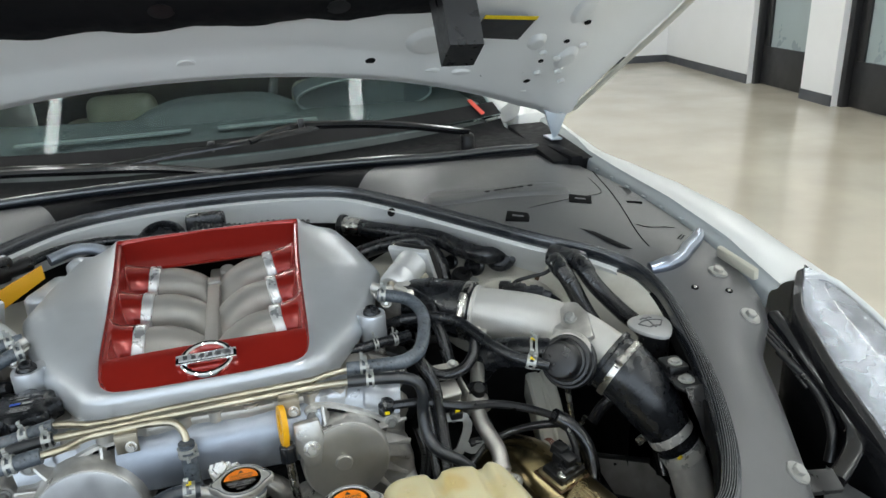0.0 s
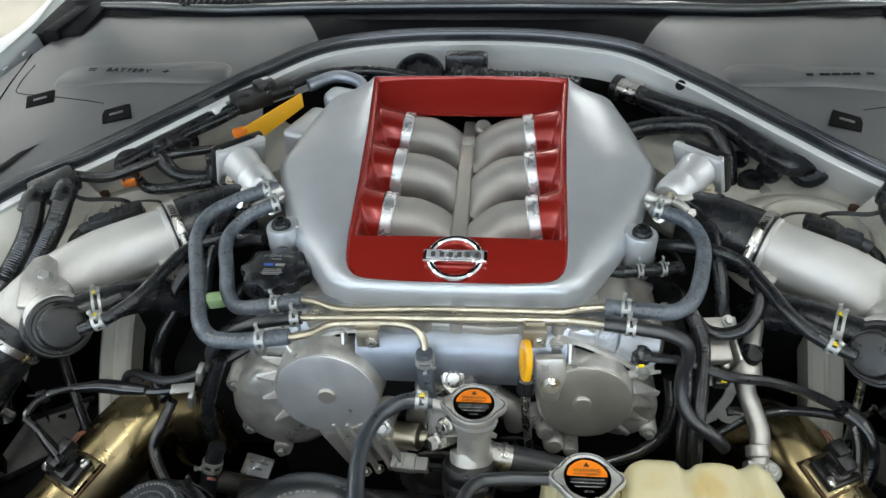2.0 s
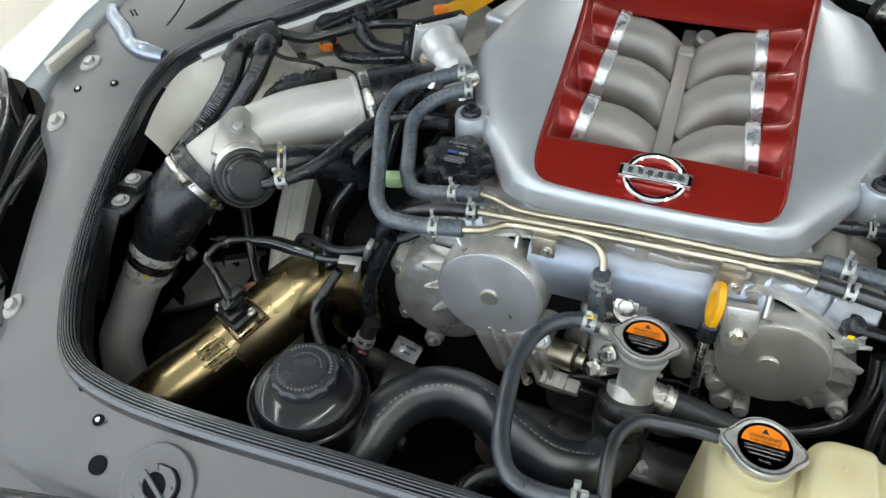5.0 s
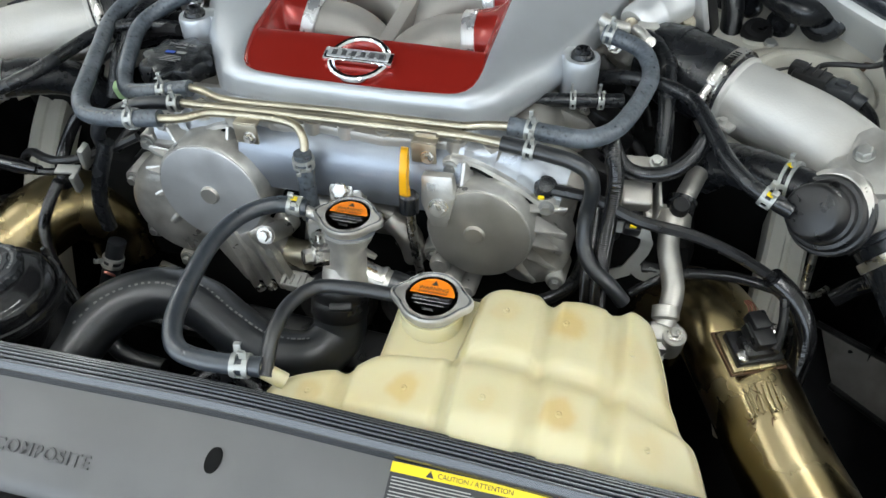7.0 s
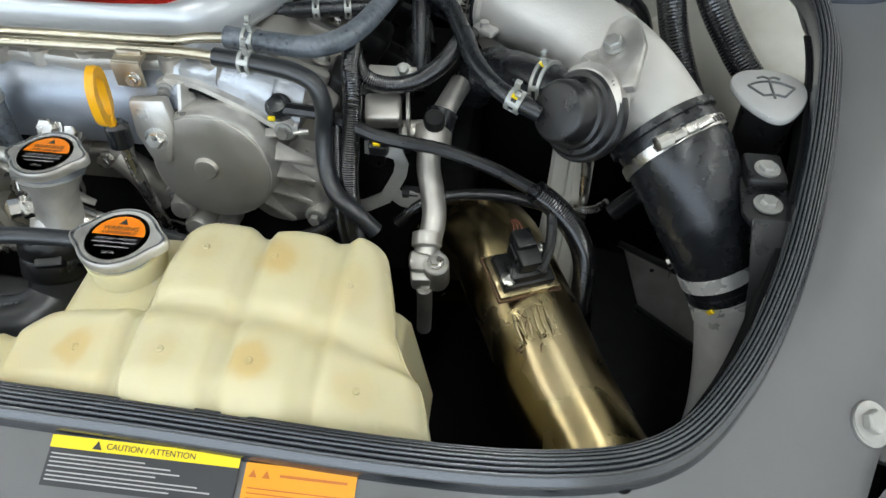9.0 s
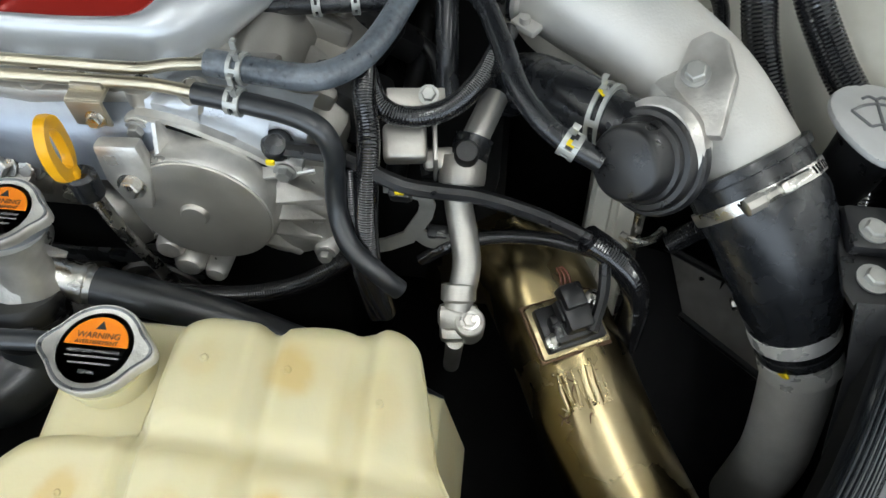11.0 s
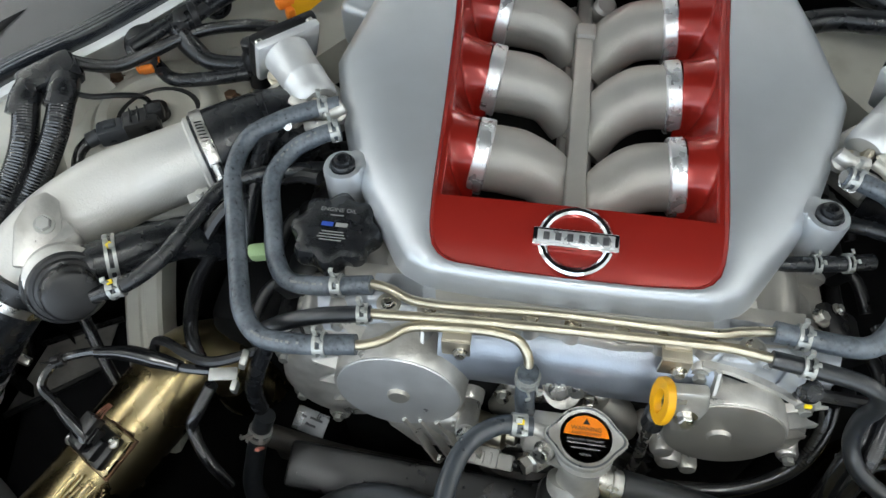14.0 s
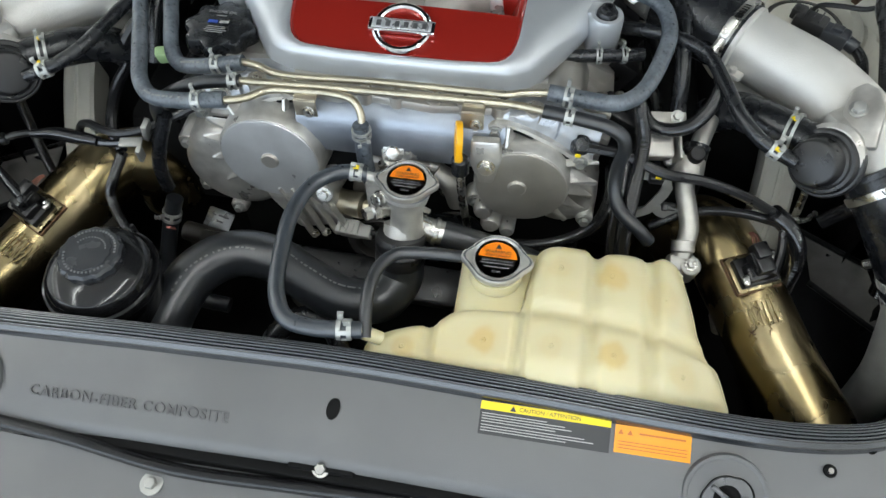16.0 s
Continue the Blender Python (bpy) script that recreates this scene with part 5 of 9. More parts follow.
def sprue_stains(m, spots):
    """Amber residue that settled round each moulding mark."""
    n, ln = m.node_tree.nodes, m.node_tree.links
    b = n["Principled BSDF"]
    old = b.inputs["Base Color"].links[0].from_socket
    tc = n.new("ShaderNodeTexCoord")
    ns = n.new("ShaderNodeTexNoise")
    ns.inputs["Scale"].default_value = 60
    warp = n.new("ShaderNodeVectorMath")
    warp.operation = "MULTIPLY_ADD"
    ln.new(tc.outputs["Object"], ns.inputs["Vector"])
    ln.new(ns.outputs["Color"], warp.inputs[0])
    warp.inputs[1].default_value = (0.012, 0.012, 0.0)
    ln.new(tc.outputs["Object"], warp.inputs[2])
    total = None
    for (x, y, z), r, amount in spots:
        dist = n.new("ShaderNodeVectorMath")
        dist.operation = "DISTANCE"
        ln.new(warp.outputs[0], dist.inputs[0])
        dist.inputs[1].default_value = (x + 0.006, y + 0.006, z)
        fall = n.new("ShaderNodeMapRange")
        fall.interpolation_type = "SMOOTHSTEP"
        fall.inputs["From Min"].default_value, fall.inputs["From Max"].default_value = r * 0.45, r
        fall.inputs["To Min"].default_value, fall.inputs["To Max"].default_value = amount, 0.0
        ln.new(dist.outputs["Value"], fall.inputs["Value"])
        if total is None:
            total = fall.outputs["Result"]
        else:
            add = n.new("ShaderNodeMath")
            add.operation = "MAXIMUM"
            ln.new(total, add.inputs[0])
            ln.new(fall.outputs["Result"], add.inputs[1])
            total = add.outputs[0]
    mix = n.new("ShaderNodeMix")
    mix.data_type = "RGBA"
    ln.new(total, mix.inputs["Factor"])
    ln.new(old, mix.inputs["A"])
    mix.inputs["B"].default_value = (0.58, 0.40, 0.13, 1)
    ln.new(mix.outputs["Result"], b.inputs["Base Color"])


def coolant_tank():
    t = thing("coolant_tank", "cream translucent plastic coolant tank with amber stains and soft grooves", "coolant tank", (0.2, -0.33, 0.62))
    back = smooth_line([(0.018, -0.386, 0), (0.020, -0.372, 0), (0.032, -0.362, 0), (0.060, -0.352, 0), (0.078, -0.349, 0), (0.088, -0.343, 0), (0.100, -0.334, 0), (0.125, -0.330, 0), (0.150, -0.330, 0), (0.1595, -0.326, 0), (0.163, -0.312, 0), (0.167, -0.285, 0), (0.171, -0.268, 0), (0.180, -0.2595, 0), (0.200, -0.2570, 0),
                        (0.221, -0.2585, 0), (0.229, -0.2615, 0), (0.238, -0.2590, 0), (0.262, -0.2555, 0), (0.274, -0.2560, 0), (0.283, -0.2520, 0), (0.300, -0.2500, 0), (0.311, -0.2560, 0), (0.318, -0.275, 0), (0.326, -0.305, 0), (0.331, -0.325, 0), (0.340, -0.338, 0), (0.350, -0.352, 0), (0.357, -0.372, 0), (0.361, -0.386, 0)], 5)
    back, _ = resample(back, 0.0035)
    line = back[:, :2]
    def top(x, y):
        d = np.hypot(line[:, 0] - x, line[:, 1] - y).min()
        z = float(np.interp(x, [0.02, 0.09, 0.13, 0.19, 0.25, 0.295, 0.33, 0.37], [0.786, 0.797, 0.801, 0.814, 0.813, 0.804, 0.787, 0.772])) + 0.10 * min(0, y + 0.30)
        for gx, wd, dp in ((0.079, 0.0060, 0.0065), (0.163, 0.0060, 0.007), (0.2275, 0.0072, 0.0072), (0.2815, 0.0072, 0.0072)):
            z -= dp * math.exp(-((x - gx) / wd) ** 4)
        if x > 0.15:
            z -= 0.0060 * math.exp(-((y + 0.334 + 0.06 * (x - 0.23)) / 0.0068) ** 4) * min(1, (x - 0.15) / 0.02)
        z -= max(0.0, -0.384 - y) * 0.8
        r = 0.013
        if d < r:
            z -= r - math.sqrt(max(0, r * r - (r - d) ** 2))
        return z
    vs = 1 - (1 - np.linspace(0, 1, 40)) ** 1.0
    vs = np.sin(vs * math.pi / 2) ** 0.8
    rows = []
    for x, y, _ in back:
        y0 = -0.402
        rows.append([(x, y0 + (y - y0) * v, top(x, y0 + (y - y0) * v)) for v in vs])
    skirt = [[(r[-1][0] + (0.19 - r[-1][0]) * k, r[-1][1] + (-0.34 - r[-1][1]) * k, z) for r in rows] for k, z in ((0.0, None), (0.02, 0.755), (0.06, 0.70), (0.14, 0.62)) if z]
    skirt = [[r[-1] for r in rows]] + skirt
    tank = part("tank", loft(rows, closed=False), TANK, t, "moulded top with shallow grooves", 75)
    part("tank_side", loft(skirt, closed=False), TANK, t, sharp=75)
    spots = []
    for x, y in ((0.194, -0.287), (0.242, -0.289), (0.295, -0.300), (0.130, -0.364), (0.055, -0.377), (0.191, -0.367), (0.247, -0.368), (0.312, -0.371)):
        spots.append(((x - 0.2, y + 0.33, top(x, y) - 0.62), 0.019 + 0.004 * math.sin(x * 90), 0.42 + 0.20 * math.sin(x * 57)))
        part("sprue", lathe([(0.0026, -0.002), (0.0026, 0.0004), (0.0016, 0.0010), (0.0001, 0.0006)], (x, y, top(x, y)), n=12), TANK, tank)
    sprue_stains(TANK, spots)
    # lower lobe under the filler
    def pillow(x0, x1, y0, y1, z, base=0.62):
        V, n = [], 16
        for j in range(n + 1):
            for i in range(n + 1):
                u, v = 0.5 - 0.5 * math.cos(math.pi * i / n), 0.5 - 0.5 * math.cos(math.pi * j / n)
                k = 0.0
                for q in (min(u, 1 - u) * (x1 - x0), min(v, 1 - v) * (y1 - y0)):
                    if q < 0.018:
                        k += 0.018 - math.sqrt(max(0, 0.018 ** 2 - (0.018 - q) ** 2))
                V.append((x0 + (x1 - x0) * u, y0 + (y1 - y0) * v, z - min(k, 0.024)))
        F = [(j * (n + 1) + i, j * (n + 1) + i + 1, (j + 1) * (n + 1) + i + 1, (j + 1) * (n + 1) + i) for j in range(n) for i in range(n)]
        rim = [i for i in range(n + 1)] + [(j + 1) * (n + 1) - 1 for j in range(1, n + 1)] + [n * (n + 1) + i for i in range(n - 1, -1, -1)] + [j * (n + 1) for j in range(n - 1, 0, -1)]
        k = len(V)
        V += [(0.15 + (V[i][0] - 0.15) * 1.1, V[i][1] - 0.004, base) for i in rim]
        return V, F + [(rim[a], k + a, k + (a + 1) % len(rim), rim[(a + 1) % len(rim)]) for a in range(len(rim))]
    part("filler_lobe", pillow(0.097, 0.185, -0.350, -0.252, 0.789), TANK, t)
    part("shoulder", pillow(0.29, 0.328, -0.385, -0.262, 0.742), TANK, t)
    part("filler", lathe([(0.028, -0.05), (0.026, -0.030), (0.0255, -0.022), (0.027, -0.018), (0.027, -0.012), (0.0001, -0.012)], (0.133, -0.289, 0.819), n=28), TANK, t)
    part("spout", tube([(0.10, -0.282, 0.803), (0.12, -0.281, 0.803)], 0.0075, 12), TANK, t)
    part("spout", tube([(0.014, -0.373, 0.7955), (0.034, -0.372, 0.782)], 0.0068, 12), TANK, t)


coolant_tank()


GLOSSBLACK = material("gloss_black_plastic", (0.010, 0.010, 0.011), 0.12, 0.0, 0.2, 40, 0.05, 500)


CAPGREY = material("dark_grey_cap_plastic", (0.022, 0.024, 0.028), 0.22, 0.0, 0.15, 40, 0.1, 500)
CAPPRINT = material("worn_cap_print", (0.13, 0.133, 0.137), 0.5, 0.0, 0.2, 90, 0.0)


def power_steering_tank():
    c = (-0.265, -0.340, 0.790)
    g = 1.10
    t = thing("fluid_reservoir", "round glossy black plastic fluid reservoir with a screw cap", "reservoir", (c[0], c[1], 0.66))
    ax = (0.0, 0.0, 1)
    part("body", lathe([(g * r, g * h) for r, h in [(0.046, -0.10), (0.047, -0.030), (0.0515, -0.027), (0.0535, -0.023), (0.0535, -0.018), (0.0525, -0.0155), (0.0505, -0.015), (0.0495, -0.017), (0.0485, -0.0165), (0.0475, -0.009), (0.0455, -0.004), (0.042, -0.0005), (0.034, 0.003), (0.028, 0.0045), (0.0001, 0.005)]], c, ax, 48), GLOSSBLACK, t)
    k = (c[0] - 0.002, c[1] + 0.006, c[2])
    def flute(r, z):
        return [(k[0] + g * (r + 0.0007 * math.cos(14 * q)) * math.cos(q), k[1] + g * (r + 0.0007 * math.cos(14 * q)) * math.sin(q), k[2] + g * z) for q in np.linspace(0, 2 * np.pi, 84, endpoint=False)]
    cap = part("cap", loft([flute(0.0285, 0.002), flute(0.0290, 0.005), flute(0.0288, 0.0105), flute(0.0265, 0.0130), flute(0.0200, 0.0132), flute(0.0195, 0.0142), flute(0.0080, 0.0145)], caps=(True, True)), CAPGREY, t, "dark grey screw cap with faint print")
    for q in list(range(8, 150, 8)) + list(range(190, 330, 9)):
        part("print", moved(block((0.0255 if q < 170 else 0.0245, 0, g * 0.0134), (0.0022, 0.0020, 0.0005), 0), Matrix.Translation(k) @ pose(0, 0, 0, 0, 0, q)), CAPPRINT, cap)
    for q in range(20, 160, 10):
        part("print", moved(block((0.0165, 0, g * 0.0146), (0.0016, 0.0016, 0.0005), 0), Matrix.Translation(k) @ pose(0, 0, 0, 0, 0, q)), CAPPRINT, cap)
    for a in (80, 265):
        part("tooth", moved(block((0.0595, 0, -0.018), (0.005, 0.004, 0.014), 0.001), Matrix.Translation(c) @ pose(0, 0, 0, 0, 0, a)), PLASTIC, t)


power_steering_tank()


def oil_cap():
    c = (-0.211, -0.056, 0.868)
    t = thing("oil_filler_cap", "black fluted plastic engine oil cap with white print", "oil cap", (c[0], c[1], 0.82))
    def outline(k, z):
        return [(c[0] + k * (0.0385 + 0.0035 * math.cos(8 * a)) * math.cos(a), c[1] + k * (0.0385 + 0.0035 * math.cos(8 * a)) * math.sin(a), c[2] + z) for a in np.linspace(0, 2 * np.pi, 96, endpoint=False)]
    part("cap", loft([outline(0.8, -0.03), outline(0.97, -0.024), outline(1, -0.02), outline(1, -0.007), outline(0.95, -0.003), outline(0.85, -0.0015), outline(0.78, -0.0005)], caps=(True, True)), RUBBER, t)
    part("neck", lathe([(0.024, -0.07), (0.024, -0.028), (0.0001, -0.028)], c, n=24), PLASTIC, t)
    part("print", join(letters("ENGINE OIL", 0.0062, pose(c[0], c[1] + 0.0165, c[2] + 0.0002), 0.0001), bars([(-0.006, 0.006, 0.0105), (-0.010, 0.010, -0.008), (-0.0115, 0.0115, -0.011), (-0.013, 0.013, -0.014), (-0.010, 0.010, -0.017)], pose(c[0], c[1], c[2]), 0.0011)), PALEWORD, t, "small white print")
    part("mark", bars([(-0.012, -0.001, 0.0)], pose(c[0], c[1], c[2] + 0.0002), 0.0045), material("blue_print", (0.03, 0.08, 0.4), 0.5, 0, 0.02, 30, 0), t, "blue and white oil mark")
    part("mark", bars([(0.001, 0.012, 0.0)], pose(c[0], c[1], c[2] + 0.0002), 0.0045), PALEWORD, t)


oil_cap()

# ---------------------------------------------------------------- outer body of the car
SLOPE = math.radians(33)
GLASS = bpy.data.materials.new("windscreen_glass")
GLASS.use_nodes = True
_g = GLASS.node_tree.nodes["Principled BSDF"]
_g.inputs["Base Color"].default_value = (0.68, 0.84, 0.83, 1)
_g.inputs["Roughness"].default_value = 0.02
_g.inputs["Transmission Weight"].default_value = 1.0
_g.inputs["IOR"].default_value = 1.14
LENS = bpy.data.materials.new("clear_lamp_lens")
LENS.use_nodes = True
_g = LENS.node_tree.nodes["Principled BSDF"]
_g.inputs["Base Color"].default_value = (0.95, 0.97, 1.0, 1)
_g.inputs["Roughness"].default_value = 0.03
_g.inputs["Transmission Weight"].default_value = 1.0
_g.inputs["IOR"].default_value = 1.34
CABIN = material("dark_cabin_trim", (0.020, 0.023, 0.025), 0.6, 0.0, 0.2, 20, 0.2, 300)
SEATTAN = material("tan_seat_leather", (0.30, 0.27, 0.20), 0.5, 0.0, 0.1, 20, 0.2, 300)
# body white lifted, adding light that the bonnet's underside lacks
INNERWHITE = material("brightened_inner_panel_paint", (0.83, 0.84, 0.825), 0.34, 0.0, 0.015, 8, 0.02, 400, coat=0.15, rough_vary=0.02)
LAMPGREY = material("lamp_reflector", (0.42, 0.44, 0.47), 0.25, 0.8, 0.10, 30, 0.05, 300)
HINGE = material("pale_blue_zinc_steel", (0.55, 0.61, 0.67), 0.35, 0.5, 0.06, 40, 0.1, 400)
SEALER = material("beige_seam_sealer", (0.52, 0.50, 0.42), 0.5, 0.0, 0.08, 30, 0.2, 300)


def hood_point(x, s, d=0.0):
    """A point on the open bonnet's underside: s metres up from its rear hinge line, d metres below the skin."""
    crown = 0.03 * (1 - (x / 0.8) ** 2)
    return (x, 0.76 - s * math.cos(SLOPE) - d * math.sin(SLOPE), 0.985 + crown + s * math.sin(SLOPE) - d * math.cos(SLOPE))


def rear_edge(x):
    return 0.27 * max(0.0, 1 - abs(x / 0.80) ** 2.2)


def bonnet():
    h = thing("bonnet", "open white bonnet with a black insulation pad underneath", "car bonnet", (0, 0.76, 0.985))
    xs = np.linspace(-0.84, 0.84, 49)
    def half(x, s):
        return x * (1 + 0.05 * min(1, s / 0.5))
    rows_u, rows_t = [], []
    ss = np.r_[0, 0.012, 0.03, 0.06, 0.10, 0.16, np.linspace(0.22, 1.15, 14)]
    for s in ss:
        ru, rt = [], []
        for x in xs:
            s0 = rear_edge(x)
            q = s0 + s * (1.15 - s0) / 1.15
            dip = 0.016 * math.exp(-((s - 0.05) / 0.025) ** 2) - 0.010 * math.exp(-((abs(x) - 0.76) / 0.03) ** 2) + 0.014 * math.exp(-((abs(x) - 0.60) / 0.06) ** 2) * math.exp(-((s - 0.16) / 0.06) ** 2)
            ru.append(hood_point(half(x, s), q, 0.012 + dip))
            rt.append(hood_point(half(x, s), q, -0.022))
        rows_u.append(ru)
        rows_t.append(rt)
    n = len(ss)
    under = loft(rows_u, closed=False)
    top = loft(rows_t, closed=False)
    edge = [r[0] for r in rows_u] + rows_u[-1][1:] + [r[-1] for r in rows_u[::-1]][1:] + rows_u[0][::-1][1:-1]
    edget = [r[0] for r in rows_t] + rows_t[-1][1:] + [r[-1] for r in rows_t[::-1]][1:] + rows_t[0][::-1][1:-1]
    part("inner_panel", under, INNERWHITE, h, "white pressed inner panel", 60)
    part("outer_skin", join(top, loft([edge, edget])), BODY, h)
    # insulation pad with a torn edge
    rng = random.Random(4)
    rows = []
    for k, f in enumerate(np.linspace(0, 1, 12)):
        row = []
        for x in np.linspace(-0.50, 0.47, 45):
            e0 = 0.465 + 0.03 * abs(x) + (0.006 * math.sin(x * 41) + 0.005 * rng.random() if k == 0 else 0) + 0.25 * max(0, abs(x) - 0.36)
            row.append(hood_point(x, e0 + f * (0.98 - e0), 0.022 + (0.012 if 0 < k else 0.0)))
        rows.append(row)
    pad = part("insulation_pad", loft(rows, closed=False), MATTBLACK, h, "black felt insulation pad with a ragged edge")
    for x, s in ((-0.01, 0.545), (0.25, 0.535), (-0.30, 0.56)):
        part("clip", lathe([(0.0001, -0.004), (0.016, -0.003), (0.019, 0.0), (0.0001, 0.001)], hood_point(x, s, 0.037), (0, -math.sin(SLOPE), -math.cos(SLOPE)), 20), PLASTIC, pad)
    nd = (0, -math.sin(SLOPE), -math.cos(SLOPE))
    for x, s, r in ((0.328, 0.311, 0.010), (0.0, 0.338, 0.017), (0.575, 0.233, 0.009), (-0.36, 0.335, 0.012), (0.682, 0.201, 0.008), (0.709, 0.369, 0.006), (0.724, 0.438, 0.007), (0.683, 0.290, 0.006), (0.700, 0.150, 0.006)):
        part("plug" if r > 0.015 else "hole", lathe([(0.0001, 0), (r, 0), (r * 0.9, 0.0022), (0.0001, 0.0024)], hood_point(x, s, 0.0135), nd, 20), BODY if r > 0.015 else GASKET, h)
    def pressed(x, s, rx, ry, up):
        """A soft oval pressing on the inner panel, raised or sunk by up."""
        rings = [[hood_point(x + rx * k * math.cos(q), s + ry * k * math.sin(q), 0.0125 + up * h) for q in np.linspace(0, 2 * np.pi, 28, endpoint=False)] for k, h in ((1.0, -0.15), (0.86, 0.35), (0.72, 0.85), (0.60, 1.0), (0.30, 1.0), (0.02, 1.0))]
        part("pressing", loft(rings), BODY, h, sharp=70)
    for x, q, rx, ry, up in ((0.453, 0.261, 0.026, 0.012, 0.006), (0.521, 0.251, 0.026, 0.011, 0.006), (0.631, 0.250, 0.040, 0.016, 0.008), (0.647, 0.366, 0.020, 0.030, 0.008), (0.661, 0.155, 0.045, 0.012, 0.007), (0.735, 0.300, 0.022, 0.045, 0.008), (0.431, 0.373, 0.045, 0.050, 0.007), (0.700, 0.480, 0.020, 0.050, 0.006)):
        pressed(x, q, rx, ry, up)
    for x, q in ((0.711, 0.308), (0.690, 0.245), (0.748, 0.360), (0.735, 0.250), (0.672, 0.330), (0.760, 0.205)):
        part("weld_nut", lathe([(0.008, 0), (0.008, 0.004), (0.006, 0.006), (0.0001, 0.006)], hood_point(x, q, 0.016), nd, 12), BODY, h)
    for k in (1, -1):
        part("edge_seam", tube([hood_point(k * 0.845 * (1 + 0.05 * min(1, q / 0.5)), q, 0.020) for q in np.linspace(0.06, 1.1, 14)], 0.006, 8, 2), SEALER, h, "pale sealer bead along the edge")
    part("bumper_stop", loft([[tuple(np.array(hood_point(x, s, 0.02)) + np.array(o)) for x, s in ((0.395, 0.54), (0.45, 0.54), (0.45, 0.61), (0.395, 0.61))] for o in ((0, 0, 0.0), (0.004, -0.02, -0.06), (0.007, -0.03, -0.100), (0.008, -0.033, -0.112))], caps=(True, True)), PLASTIC, h, "hanging black plastic bump stop")
    lab = part("sticker", loft([[hood_point(x, s, 0.030) for x, s in ((0.497, 0.415), (0.592, 0.405), (0.605, 0.485), (0.505, 0.49))], [hood_point(x, s, 0.0305) for x, s in ((0.497, 0.415), (0.592, 0.405), (0.605, 0.485), (0.505, 0.49))]], caps=(True, True)), PAPERBLACK, h, "black caution sticker with a yellow band")
    part("sticker_band", loft([[hood_point(x, s, 0.031) for x, s in ((0.504, 0.480), (0.604, 0.475), (0.6055, 0.486), (0.5055, 0.491))], [hood_point(x, s, 0.0315) for x, s in ((0.504, 0.480), (0.604, 0.475), (0.6055, 0.486), (0.5055, 0.491))]], caps=(True, True)), PAPERYELLOW, lab)
    for s in (1, -1):
        hg = thing("lift_bracket", "pale blue grey steel bracket that carries the bonnet", "bracket", (s * 0.80, 0.72, 0.90), "bonnet hinges")
        part("arm", side(join(slab([(0.781, 1.004), (0.796, 1.040), (0.814, 1.069), (0.851, 1.076), (0.862, 1.050), (0.874, 1.023), (0.838, 0.978), (0.820, 0.935), (0.806, 0.925), (0.792, 0.965)], 0.004, (0, 0.718, 0), (90, 0, 0), 0.001), slab([(0.800, 1.010), (0.818, 1.058), (0.846, 1.062), (0.852, 1.030), (0.822, 0.985)], 0.004, (0, 0.706, 0), (90, 0, 0), 0.001), block((0.868, 0.735, 1.030), (0.004, 0.04, 0.062), 0.001, (0, 30, 0)), block((0.812, 0.735, 0.925), (0.030, 0.05, 0.006), 0.002)), s), HINGE, hg)
        for bx, bz in ((0.815, 1.040), (0.842, 1.045), (0.818, 1.005)):
            part("bolt", side(hex_bolt((bx, 0.702, bz), (0, -1, 0), 0.006, 0.006, 0.009), s), MACHINED, hg)
        part("pivot", side(lathe([(0.0001, -0.01), (0.009, -0.01), (0.009, 0.012), (0.005, 0.014), (0.0001, 0.014)], (0.80, 0.70, 0.905), (0, 1, 0), 14), s), MACHINED, hg)


def evenly(pts, n):
    """n points evenly spread on a smooth open line."""
    line = smooth_line(pts, 8)
    d = np.r_[0, np.cumsum(np.linalg.norm(np.diff(line, axis=0), axis=1))]
    q = np.linspace(0, d[-1], n)
    return np.stack([np.interp(q, d, line[:, k]) for k in range(3)], 1)


